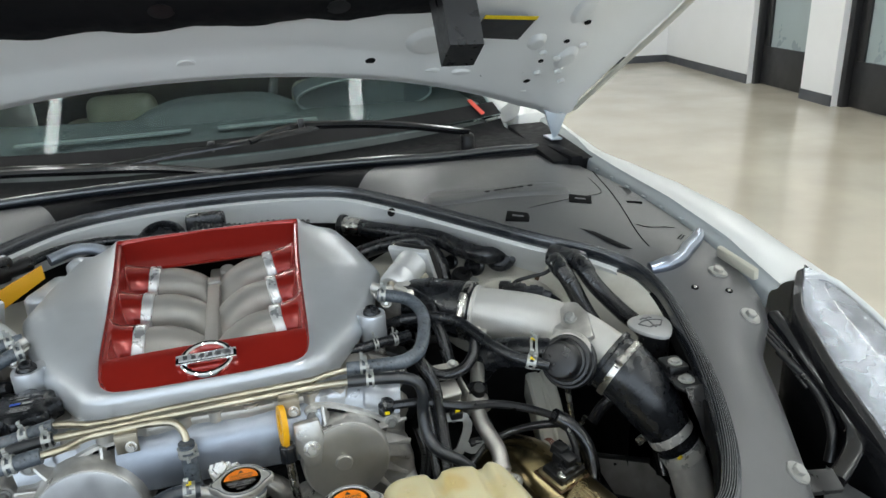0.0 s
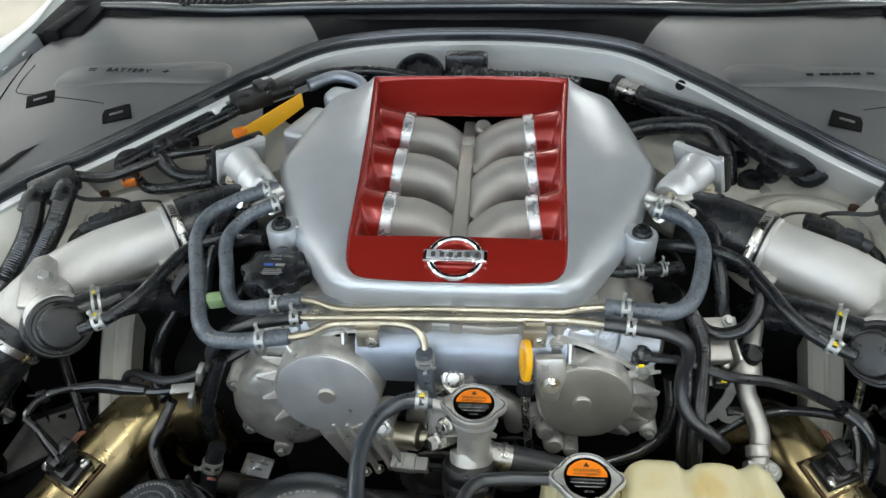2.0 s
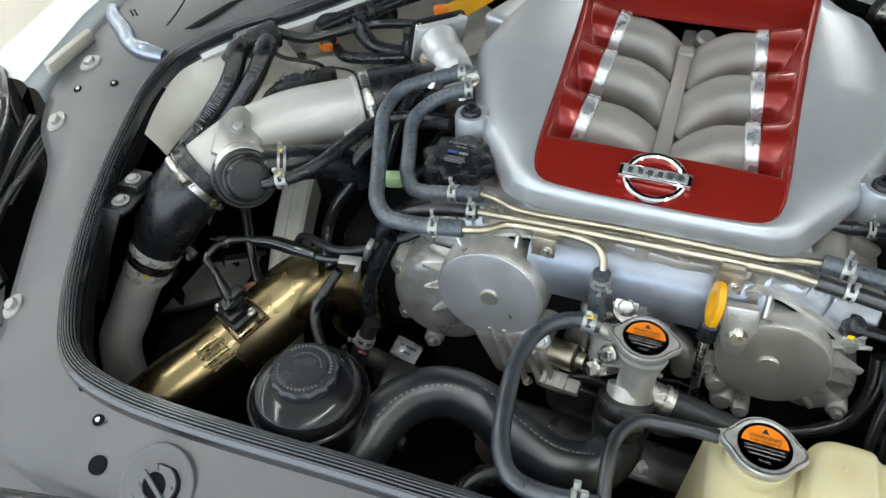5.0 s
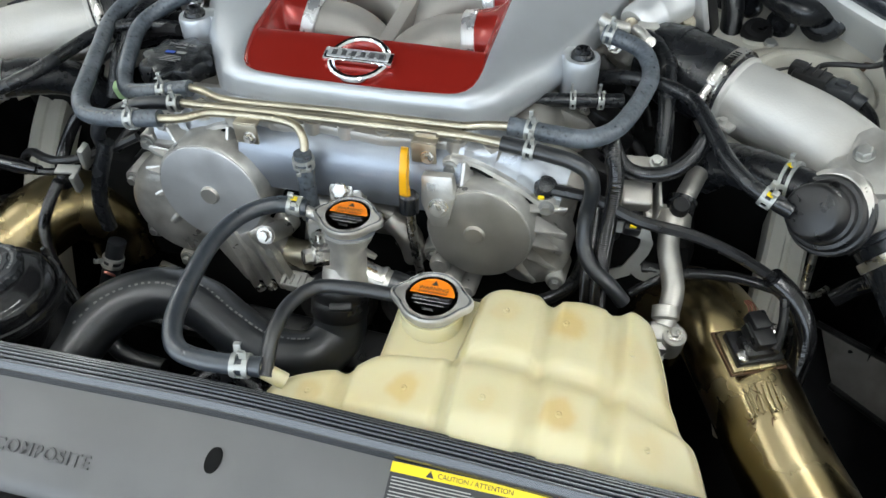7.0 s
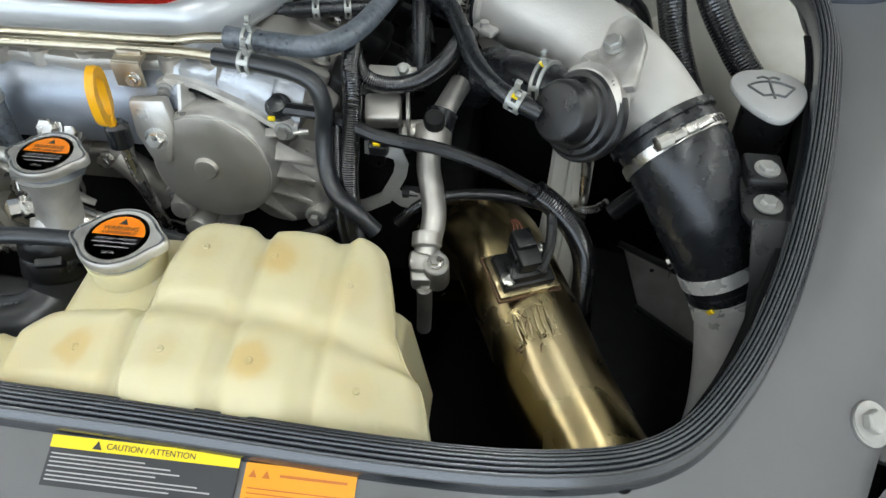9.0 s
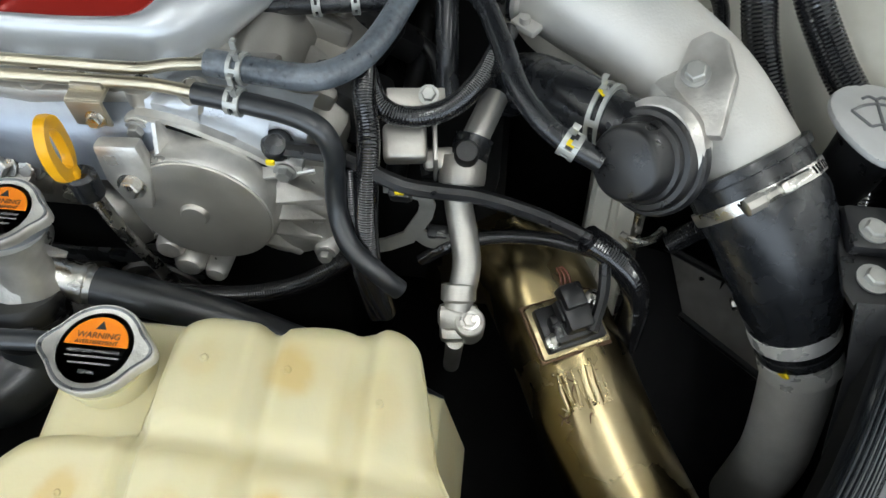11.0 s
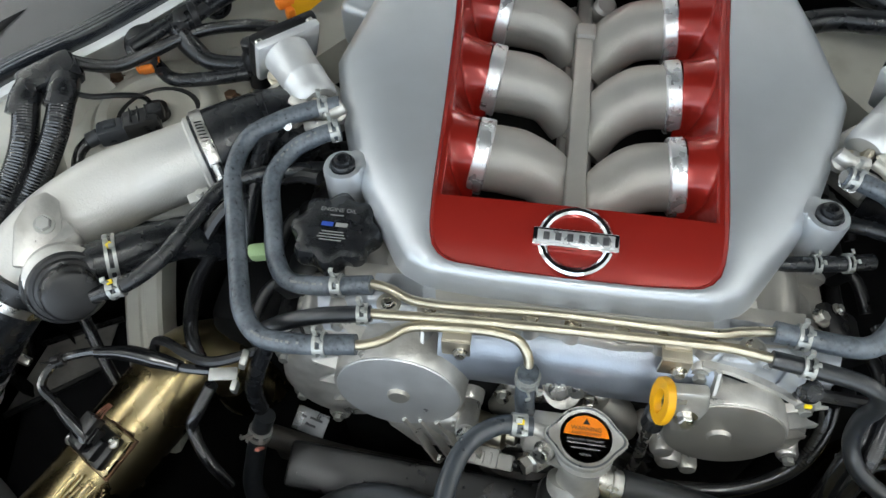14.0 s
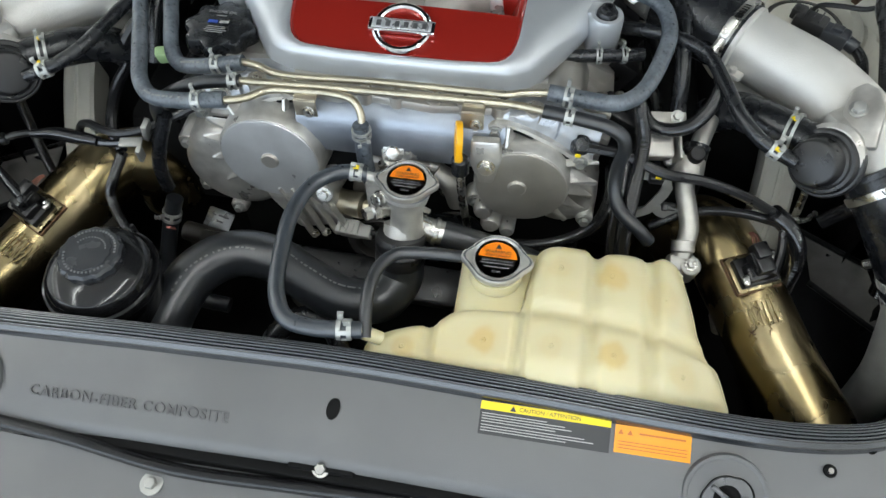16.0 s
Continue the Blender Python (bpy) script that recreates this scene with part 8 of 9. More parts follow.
part("valve_stem", lathe([(0.0065, -0.012), (0.0065, 0.001), (0.0001, 0.001)], (0.328, -0.112, 0.796), (0.05, -0.4, 1), 12), ALUPIPE, a)
part("joint", join(lathe([(0.0104, -0.006), (0.0128, -0.005), (0.0128, 0.006), (0.0104, 0.008)], (0.331, -0.186, 0.7335), (0.06, -0.84, -0.53), 20), block((0.332, -0.198, 0.718), (0.030, 0.020, 0.022), 0.006, (30, 0, 6)), lathe([(0.0001, -0.034), (0.0100, -0.034), (0.0112, -0.030), (0.0112, -0.001), (0.0100, 0.0), (0.0001, 0.0)], (0.341, -0.206, 0.727), (0, -0.25, 1), 22), block((0.329, -0.204, 0.704), (0.020, 0.016, 0.026), 0.005, (20, 0, 6)), tube([(0.331, -0.207, 0.695), (0.330, -0.20, 0.665), (0.328, -0.195, 0.62)], 0.0070, 14, 4)), BRUSHED, a, "machined joint block")
part("bolt", hex_bolt((0.341, -0.206, 0.7275), (0, -0.25, 1), 0.0052, 0.005, 0.0072), MACHINED, a)
part("strap", lathe([(0.0125, -0.008), (0.0140, -0.008), (0.0140, 0.008), (0.0125, 0.008)], (0.331, -0.100, 0.792), (-0.2, -0.8, -0.45), 20), RUBBER, a)
bk = thing("loom_bracket", "bright folded steel loom bracket", "bracket", (0.28, -0.14, 0.79))
part("plate", join(block((0.286, -0.118, 0.812), (0.030, 0.026, 0.018), 0.004, (24, 0, 8), 3), block((0.306, -0.112, 0.800), (0.003, 0.030, 0.048), 0.001, (20, 0, 8)), block((0.292, -0.098, 0.832), (0.040, 0.020, 0.003), 0.001, (30, 8, 14))), DULLCAST, bk)
FLATBAR = [(-0.0058, -0.0012), (-0.0058, 0.0012), (0.0058, 0.0012), (0.0058, -0.0012)]
part("folded_strip", join(sweep(FLATBAR, [(0.272, -0.136, 0.787), (0.288, -0.138, 0.788), (0.301, -0.140, 0.785), (0.304, -0.142, 0.776), (0.302, -0.143, 0.765), (0.297, -0.145, 0.755), (0.290, -0.149, 0.743), (0.274, -0.152, 0.735), (0.258, -0.154, 0.731)], 1, up=(0, -1, 0.3)), sweep(FLATBAR, [(0.296, -0.147, 0.748), (0.306, -0.150, 0.742), (0.315, -0.151, 0.744), (0.317, -0.150, 0.752)], 4, up=(0, -1, 0.3))), DULLZINC, bk)
part("clip", join(block((0.287, -0.150, 0.800), (0.016, 0.012, 0.014), 0.003, (20, 0, 0)), block((0.287, -0.153, 0.808), (0.010, 0.006, 0.010), 0.002, (20, 0, 0))), PLASTIC, bk)
part("clip_mark", block((0.287, -0.157, 0.808), (0.006, 0.002, 0.004), 0.0005, (20, 0, 0)), PAPERYELLOW, bk)
part("plug", block((0.312, -0.146, 0.748), (0.016, 0.010, 0.010), 0.002, (20, 0, 0)), PLASTIC, bk, "small black plug")
part("bolt", hex_bolt((0.300, -0.094, 0.836), (0, -0.5, 0.8), 0.005, 0.006, 0.007), DULLZINC, bk)
st = thing("stay_rod", "bright thin steel stay rod with an eye", "bracket", (0.465, -0.11, 0.62))
part("rod", tube([(0.458, -0.098, 0.80), (0.462, -0.104, 0.76), (0.465, -0.112, 0.715), (0.470, -0.118, 0.64), (0.472, -0.12, 0.58)], 0.0042, 10, 6), MACHINED, st)
part("eye", tube([(0.452, -0.116, 0.722), (0.462, -0.122, 0.722), (0.476, -0.118, 0.722), (0.486, -0.108, 0.722)], 0.0035, 8, 5), MACHINED, st)
conduit([(0.49, -0.12, 0.72), (0.51, -0.115, 0.74), (0.535, -0.112, 0.75)], 0.0085)
conduit([(0.300, -0.150, 0.715), (0.322, -0.152, 0.742), (0.345, -0.150, 0.752), (0.37, -0.148, 0.755), (0.395, -0.150, 0.757), (0.424, -0.156, 0.757)], 0.0055)
RH = [(0.175, -0.030, 0.846), (0.205, -0.028, 0.849), (0.235, -0.024, 0.850), (0.262, -0.018, 0.850)]
hose(RH, 0.0072, RUBBER, "short black rubber hose with two clips")
spring_clamp(RH, 0.45, 0.0076, 0.006, ears=(0, -0.2, 1))
spring_clamp(RH, 0.75, 0.0076, 0.006, ears=(0, -0.2, 1))
WGREY = material("light_grey_plastic", (0.42, 0.42, 0.41), 0.5, 0.0, 0.06, 40, 0.2, 500)
wc = thing("washer_filler_cap", "pale grey oval washer filler cap with a moulded symbol", "filler cap", (0.600, -0.082, 0.81))
part("cap", slab([(0.600 + 0.029 * math.cos(q) + 0.005 * math.sin(2 * q), -0.084 + 0.036 * math.sin(q)) for q in np.linspace(0, 2 * np.pi, 36, endpoint=False)], 0.007, (0, 0, 0.834), (0, 0, 0), 0.003), WGREY, wc)
part("tab", block((0.588, -0.040, 0.833), (0.012, 0.016, 0.006), 0.002, (0, 0, 15)), WGREY, wc)
def on_cap(pts):
    return [(0.601 + 0.92 * x, -0.080 + 0.92 * y, 0.8344) for x, y in pts]


part("symbol", join(*[tube(on_cap(line), 0.0011, 8, 4) for line in (((-0.020, 0.004), (-0.011, 0.010), (0.0, 0.0125), (0.011, 0.010), (0.020, 0.004)), ((-0.009, -0.010), (0.0, -0.0075), (0.009, -0.010)), ((-0.020, 0.004), (-0.0145, -0.003), (-0.009, -0.010)), ((0.020, 0.004), (0.0145, -0.003), (0.009, -0.010)), ((0.0, -0.013), (0.0, 0.002), (0.0, 0.017)),
                                                                     ((0.0, 0.017), (-0.005, 0.0195), (-0.010, 0.017)), ((0.0, 0.017), (0.005, 0.0195), (0.010, 0.017)))]), COWL, wc, "dark moulded windscreen washer symbol")
part("neck", lathe([(0.020, -0.10), (0.022, -0.008), (0.0001, -0.008)], (0.602, -0.086, 0.834), n=20), PLASTIC, wc)

# heater hoses and bulkhead fittings behind the engine
HB = [(0.258, 0.398, 0.876), (0.289, 0.364, 0.875), (0.335, 0.331, 0.872), (0.390, 0.290, 0.868), (0.421, 0.240, 0.860), (0.450, 0.207, 0.857), (0.477, 0.213, 0.853), (0.486, 0.222, 0.850)]
hose(HB, 0.0155, RUBBER, "thick black heater hose into the bulkhead", n=18)
hose([(0.215, 0.30, 0.845), (0.268, 0.311, 0.858), (0.310, 0.300, 0.868), (0.355, 0.290, 0.868), (0.38, 0.26, 0.84), (0.385, 0.23, 0.79)], 0.0135, RUBBER, "thick black heater hose behind the throttle", n=16)
f = thing("heater_fitting", "metal sleeve of a heater hose", "hose fitting", (0.262, 0.394, 0.876))
part("sleeve", tube([(0.240, 0.410, 0.876), (0.268, 0.388, 0.876)], 0.0175, 20, 2), MACHINED, f)
part("ring", lathe([(0.019, -0.006), (0.021, -0.004), (0.021, 0.004), (0.019, 0.006)], (0.236, 0.413, 0.876), (-0.8, 0.6, 0), 20), PLASTIC, f)
for x, y, z, r in ((0.478, 0.208, 0.853, 0.028), (0.442, 0.244, 0.824, 0.018), (0.408, 0.278, 0.824, 0.013), (0.380, 0.285, 0.824, 0.020), (-0.440, 0.266, 0.848, 0.018), (0.35, 0.22, 0.82, 0.014)):
    solo("bulkhead_grommet", lathe([(r, -0.004), (r * 1.05, 0.0), (r, 0.005), (r * 0.75, 0.007), (r * 0.7, 0.002), (0.0001, 0.001)], (x, y, z), (-0.55 if x > 0 else 0.55, -0.75, 0.3), 22), RUBBER, "round black rubber bulkhead grommet", "grommet", "bulkhead grommets")
for x, y, z in ((0.449, 0.229, 0.893), (0.320, 0.352, 0.909), (-0.449, 0.229, 0.893), (-0.320, 0.352, 0.909)):
    solo("sheet_hole", lathe([(0.0001, 0), (0.008, 0.0), (0.008, 0.0012), (0.0001, 0.0012)], (x, y, z), (-0.6 * np.sign(x), -0.7, 0.5), 16), GASKET, "small round hole in the painted channel", "hole", "channel holes")
bs = thing("brake_sensor", "black round sensor on a bright bracket", "sensor", (0.355, 0.10, 0.86))
part("cap", lathe([(0.017, -0.014), (0.019, -0.008), (0.019, 0.006), (0.016, 0.011), (0.010, 0.012), (0.009, 0.010), (0.0001, 0.010)], (0.414, 0.232, 0.812), (0, -0.4, 1), 22), PLASTIC, bs)
part("collar", lathe([(0.012, -0.024), (0.013, -0.014), (0.0001, -0.014)], (0.414, 0.232, 0.812), (0, -0.4, 1), 18), MACHINED, bs)
part("bracket", tube([(0.414, 0.230, 0.800), (0.410, 0.210, 0.800), (0.398, 0.170, 0.805), (0.392, 0.140, 0.808), (0.388, 0.12, 0.80)], 0.0052, 10, 6), CLAMPWHITE, bs, "bright bent metal tube")
part("bolt", hex_bolt((0.430, 0.215, 0.806), (0, -0.3, 1), 0.0075, 0.008, 0.011), CLAMPWHITE, bs)
cv = thing("corrugated_duct", "black corrugated rubber duct on the bulkhead", "duct", (0.02, 0.40, 0.85))
part("duct", tube([(-0.03, 0.415, 0.90), (0.0, 0.405, 0.895), (0.05, 0.395, 0.89), (0.11, 0.392, 0.89), (0.17, 0.38, 0.885)], 0.022, 18, 8, (0.010, 0.003)), RUBBER, cv)
part("boot", block((-0.01, 0.428, 0.905), (0.07, 0.025, 0.05), 0.008), RUBBER, cv)
bh = thing("brake_vacuum_port", "dark round opening with a hose on the bulkhead", "port", (-0.088, 0.42, 0.88))
part("ring", lathe([(0.040, -0.01), (0.042, 0.0), (0.038, 0.004), (0.034, 0.0), (0.030, -0.02), (0.0001, -0.02)], (-0.088, 0.420, 0.893), (0, -0.55, 0.75), 28), RUBBER, bh)

# left hand fuel lines and looms
FL = [(-0.477, 0.132, 0.885), (-0.440, 0.183, 0.890), (-0.391, 0.255, 0.895), (-0.350, 0.290, 0.90), (-0.300, 0.335, 0.904), (-0.248, 0.385, 0.908), (-0.167, 0.402, 0.908), (-0.093, 0.400, 0.898)]
hose(FL, 0.0082, RUBBER, "black fuel line along the painted channel")
hose([(-0.442, 0.166, 0.885), (-0.405, 0.220, 0.890), (-0.373, 0.250, 0.895), (-0.348, 0.279, 0.90)], 0.0085, RUBBER, "second black fuel line along the channel")
hose([(-0.26, 0.36, 0.90), (-0.22, 0.385, 0.905), (-0.18, 0.375, 0.90), (-0.16, 0.33, 0.88)], 0.010, SMOOTHCAST, "bright metal elbow pipe behind the cover")
cf = thing("fuel_coupling", "black quick coupling on the fuel lines", "coupling", (-0.335, 0.295, 0.90))
part("body", join(block((-0.335, 0.300, 0.905), (0.060, 0.034, 0.028), 0.006, (0, 0, 42)), block((-0.318, 0.318, 0.918), (0.03, 0.026, 0.022), 0.005, (0, 0, 42)), tube([(-0.315, 0.315, 0.905), (-0.285, 0.345, 0.905)], 0.0125, 14, 3)), PLASTIC, cf)
part("tag", block((-0.315, 0.322, 0.930), (0.010, 0.007, 0.001), 0.0002, (0, 0, 42)), PAPERWHITE, cf)
solo("line_sleeve", tube([(-0.386, 0.262, 0.897), (-0.372, 0.282, 0.899)], 0.0105, 12, 3), PAPERWHITE, "white paper sleeve on a fuel line", "label")
oc = thing("orange_card", "orange plastic guard card beside the throttle body", "guard", (-0.295, 0.275, 0.86))
part("card", loft([[(-0.334, 0.236, 0.889), (-0.262, 0.318, 0.908), (-0.260, 0.312, 0.888), (-0.328, 0.234, 0.860)], [(-0.332, 0.234, 0.889), (-0.260, 0.316, 0.908), (-0.258, 0.310, 0.888), (-0.326, 0.232, 0.860)]], caps=(True, True)), YELLOW, oc)
part("clip", join(block((-0.338, 0.236, 0.882), (0.022, 0.014, 0.014), 0.004, (0, 0, 40)), block((-0.332, 0.230, 0.868), (0.010, 0.012, 0.020), 0.003, (0, 0, 40))), ORANGE, oc, "orange clip")
conduit([(-0.540, 0.100, 0.892), (-0.515, 0.100, 0.886), (-0.485, 0.108, 0.880), (-0.456, 0.135, 0.880), (-0.425, 0.178, 0.875), (-0.378, 0.200, 0.872), (-0.34, 0.205, 0.87)], 0.0072)
hose([(-0.476, 0.132, 0.884), (-0.472, 0.145, 0.868), (-0.462, 0.142, 0.853), (-0.440, 0.128, 0.850), (-0.400, 0.134, 0.850), (-0.355, 0.150, 0.850)], 0.0078, RUBBER, "black rubber vapour hose on the strut tower")
cp = thing("vapour_coupling", "black coupling with an orange clip", "coupling", (-0.47, 0.145, 0.85))
part("body", tube([(-0.478, 0.152, 0.872), (-0.470, 0.140, 0.855)], 0.0115, 14, 3), PLASTIC, cp)
part("clip", join(block((-0.4715, 0.141, 0.856), (0.027, 0.016, 0.013), 0.003, (30, 0, 25)), block((-0.468, 0.131, 0.858), (0.014, 0.006, 0.016), 0.002, (30, 0, 25))), ORANGE, cp, "orange lock clip")
part("elbow", tube([(-0.462, 0.160, 0.886), (-0.476, 0.150, 0.884), (-0.480, 0.146, 0.874), (-0.474, 0.142, 0.862), (-0.468, 0.136, 0.852)], [0.0105, 0.0125, 0.0130, 0.0120, 0.0100], 14, 5), PLASTIC, cp)
hose([(-0.440, 0.172, 0.884), (-0.424, 0.163, 0.866), (-0.408, 0.156, 0.856), (-0.35, 0.162, 0.85)], 0.0095, RUBBER, "black rubber elbow hose")
ce = thing("line_elbow", "black plastic elbow on a fuel line", "coupling", (-0.43, 0.17, 0.86))
part("elbow", tube([(-0.424, 0.196, 0.888), (-0.438, 0.182, 0.888), (-0.440, 0.174, 0.880), (-0.430, 0.166, 0.868), (-0.414, 0.158, 0.857)], [0.0100, 0.0122, 0.0128, 0.0120, 0.0105], 14, 5), PLASTIC, ce)
part("collar", lathe([(0.0128, -0.004), (0.0140, -0.003), (0.0140, 0.003), (0.0128, 0.004)], (-0.428, 0.192, 0.888), (-0.8, -0.6, 0), 18), PLASTIC, ce)
hv = thing("hose_valve", "upright black plastic valve beside the throttle body", "valve", (-0.350, 0.155, 0.83))
part("body", join(lathe([(0.011, -0.03), (0.012, 0.012), (0.009, 0.016), (0.009, 0.030), (0.0070, 0.032), (0.0001, 0.032)], (-0.352, 0.152, 0.860), (0, 0, 1), 18), tube([(-0.352, 0.152, 0.848), (-0.368, 0.150, 0.848)], 0.0095, 12, 3)), PLASTIC, hv)
sv = thing("spring_valve", "small sensor with a ribbed sleeve", "sensor", (-0.34, 0.11, 0.84))
part("sleeve", tube([(-0.352, 0.105, 0.836), (-0.338, 0.118, 0.846)], 0.013, 14, 6, (0.004, 0.002)), BRACKET, sv)
cable([(-0.24, 0.00, 0.862), (-0.262, 0.004, 0.858), (-0.30, -0.005, 0.848), (-0.335, -0.03, 0.832), (-0.36, -0.06, 0.80)], 0.0068, "black rubber vent hose beside the oil cap")
conduit([(-0.352, -0.018, 0.815), (-0.351, -0.046, 0.79), (-0.363, -0.078, 0.77), (-0.365, -0.108, 0.75), (-0.355, -0.132, 0.742), (-0.34, -0.15, 0.735)], 0.0075)
conduit([(-0.310, -0.182, 0.772), (-0.325, -0.198, 0.745), (-0.338, -0.205, 0.715), (-0.328, -0.222, 0.68), (-0.315, -0.23, 0.63)], 0.0062)
cable([(-0.382, -0.160, 0.752), (-0.380, -0.146, 0.768), (-0.366, -0.148, 0.777), (-0.340, -0.160, 0.783), (-0.313, -0.167, 0.788), (-0.286, -0.160, 0.792), (-0.250, -0.144, 0.802), (-0.23, -0.135, 0.81)], 0.0048)
cable([(-0.428, -0.238, 0.728), (-0.436, -0.229, 0.736), (-0.459, -0.212, 0.748), (-0.478, -0.199, 0.754), (-0.473, -0.180, 0.760), (-0.458, -0.168, 0.762), (-0.414, -0.158, 0.765), (-0.375, -0.163, 0.767), (-0.339, -0.169, 0.770), (-0.309, -0.170, 0.776)], 0.0044, "taped cable to the air sensor", CORR)
solo("tape_wrap", tube([(-0.436, -0.163, 0.7635), (-0.405, -0.160, 0.766), (-0.375, -0.163, 0.767), (-0.346, -0.168, 0.770)], [0.0048, 0.0082, 0.0088, 0.0060], 10, 6), CORR, "glossy black tape wrapped round a cable", "tape")
solo("tape_wrap", tube([(-0.431, -0.232, 0.732), (-0.446, -0.222, 0.742), (-0.458, -0.213, 0.748)], [0.0068, 0.0060, 0.0048], 10, 5), CORR, "glossy black tape wrapped round a cable", "tape")
solo("cable_tie", join(lathe([(0.0055, -0.003), (0.0072, -0.003), (0.0072, 0.003), (0.0055, 0.003)], (-0.468, -0.174, 0.761), (0.8, 0.5, 0.1), 14), block((-0.468, -0.178, 0.769), (0.008, 0.006, 0.006), 0.001, (0, 0, 30)), tube([(-0.466, -0.178, 0.768), (-0.476, -0.186, 0.775)], 0.0012, 6, 2)), PLASTIC, "black cable tie with a cut tail", "cable tie")
conduit([(-0.474, -0.115, 0.77), (-0.467, -0.130, 0.74), (-0.457, -0.149, 0.70), (-0.440, -0.171, 0.66)], 0.0062)
hose([(-0.258, -0.150, 0.81), (-0.272, -0.160, 0.775), (-0.282, -0.168, 0.74), (-0.284, -0.170, 0.70)], 0.0085, RUBBER, "black rubber hose behind the timing cover")
lb = thing("loom_bracket", "bright folded steel loom bracket", "bracket", (-0.30, -0.18, 0.76))
part("plate", join(block((-0.297, -0.176, 0.786), (0.026, 0.012, 0.003), 0.001, (10, 0, 10)), block((-0.287, -0.182, 0.775), (0.005, 0.010, 0.028), 0.001, (15, 15, 0)), block((-0.278, -0.165, 0.798), (0.006, 0.014, 0.035), 0.001, (15, 20, 0))), DULLZINC, lb)
RD = [(-0.285, -0.168, 0.675), (-0.294, -0.178, 0.650), (-0.301, -0.195, 0.62), (-0.302, -0.221, 0.59), (-0.279, -0.241, 0.56), (-0.22, -0.245, 0.55)]
hose(RD, 0.0105, GREYRUB, "black rubber hose with a pink paint mark")
spring_clamp(RD, 0.22, 0.0110, 0.013, ears=(-0.5, -0.5, 0.8))
solo("paint_stripe", block((-0.291, -0.193, 0.643), (0.005, 0.003, 0.020), 0.0005, (30, 0, 0)), PINK, "pink paint stripe on a hose", "paint mark")
STEELBAR = material("worn_grey_brown_steel", (0.034, 0.031, 0.027), 0.5, 0.1, 0.25, 25, 0.2, 400, stain=0.5, stain_colour=(0.045, 0.04, 0.035), stain_scale=14)
cb = thing("cross_bar", "worn grey brown steel bar below the engine front", "bracket", (-0.10, -0.177, 0.585))
part("bar", tube([(-0.30, -0.160, 0.590), (-0.22, -0.171, 0.588), (-0.10, -0.178, 0.588), (0.0, -0.186, 0.588), (0.10, -0.196, 0.586)], 0.0135, 14, 6), STEELBAR, cb)
for x, y in ((-0.285, -0.160), (0.085, -0.194)):
    part("foot", block((x, y, 0.562), (0.024, 0.020, 0.045), 0.003), STEELBAR, cb)
tg = thing("part_tag", "small bright printed metal tag", "label", (-0.262, -0.14, 0.59))
part("plate", block((-0.258, -0.140, 0.597), (0.040, 0.027, 0.002), 0.0008, (25, 0, -14)), CAPMETAL, tg)
part("print", moved(bars([(-0.002, 0.014, 0.004), (-0.012, -0.006, 0.003), (-0.002, 0.008, -0.004)], pose(0, 0, 0), 0.0026, 0.0006), pose(-0.258, -0.140, 0.5986, 25, 0, -14)), PAPERBLACK, tg)
gp = thing("green_connector", "pale green connector beside the oil cap", "connector", (-0.285, -0.06, 0.80))
part("plug", block((-0.292, -0.058, 0.812), (0.022, 0.014, 0.022), 0.004, (20, 0, 15)), GREENP, gp)

# front of the engine: solenoid, connector, dipstick, belt drive
so = thing("cam_solenoid", "bright cylindrical oil control solenoid", "solenoid", (-0.056, -0.16, 0.66))
part("body", lathe([(0.0001, -0.032), (0.015, -0.032), (0.016, -0.030), (0.016, 0.018), (0.014, 0.020), (0.009, 0.021), (0.009, 0.030), (0.0001, 0.030)], (-0.056, -0.158, 0.697), (1, -0.22, 0.16), 24), ZINC, so)
part("connector", join(block((-0.056, -0.176, 0.670), (0.030, 0.020, 0.020), 0.003, (20, -6, -8)), block((-0.036, -0.180, 0.672), (0.018, 0.016, 0.014), 0.002, (20, -6, -8)), *[block((-0.066 + 0.008 * k, -0.181, 0.679), (0.003, 0.012, 0.004), 0.0008, (20, -6, -8)) for k in range(3)]), GREYPLUG, so, "pale grey connector")
part("bracket", join(block((-0.084, -0.150, 0.694), (0.010, 0.036, 0.040), 0.003, (0, 8, 12)), hex_bolt((-0.080, -0.170, 0.708), (0.2, -1, 0.2), 0.006, 0.008, 0.008)), CAST, so)
cable([(-0.028, -0.181, 0.673), (-0.008, -0.182, 0.672), (0.02, -0.175, 0.66)], 0.004)
for x, y, z, r in ((0.002, -0.150, 0.792, 0.010), (0.018, -0.146, 0.786, 0.008), (-0.075, -0.185, 0.745, 0.007), (0.105, -0.150, 0.800, 0.009)):
    sb = thing("engine_bolt", "bright hexagon bolt on a cast boss", "bolt", (x, y, z), "engine bolts")
    part("boss", lathe([(r * 1.5, -0.05), (r * 1.4, -0.002), (0.0001, -0.002)], (x, y, z), (0, -0.8, 0.5), 16), CAST, sb)
    part("head", hex_bolt((x, y, z), (0, -0.8, 0.5), r * 0.85, r * 0.8, r * 1.2), MACHINED, sb)
ds = thing("oil_dipstick", "yellow looped dipstick handle on its tube", "dipstick", (0.08, -0.17, 0.66))
hp = [(0.070, -0.174, 0.832), (0.066, -0.176, 0.846), (0.068, -0.178, 0.861), (0.078, -0.179, 0.868), (0.088, -0.178, 0.861), (0.091, -0.176, 0.846), (0.088, -0.174, 0.832), (0.079, -0.173, 0.827)]
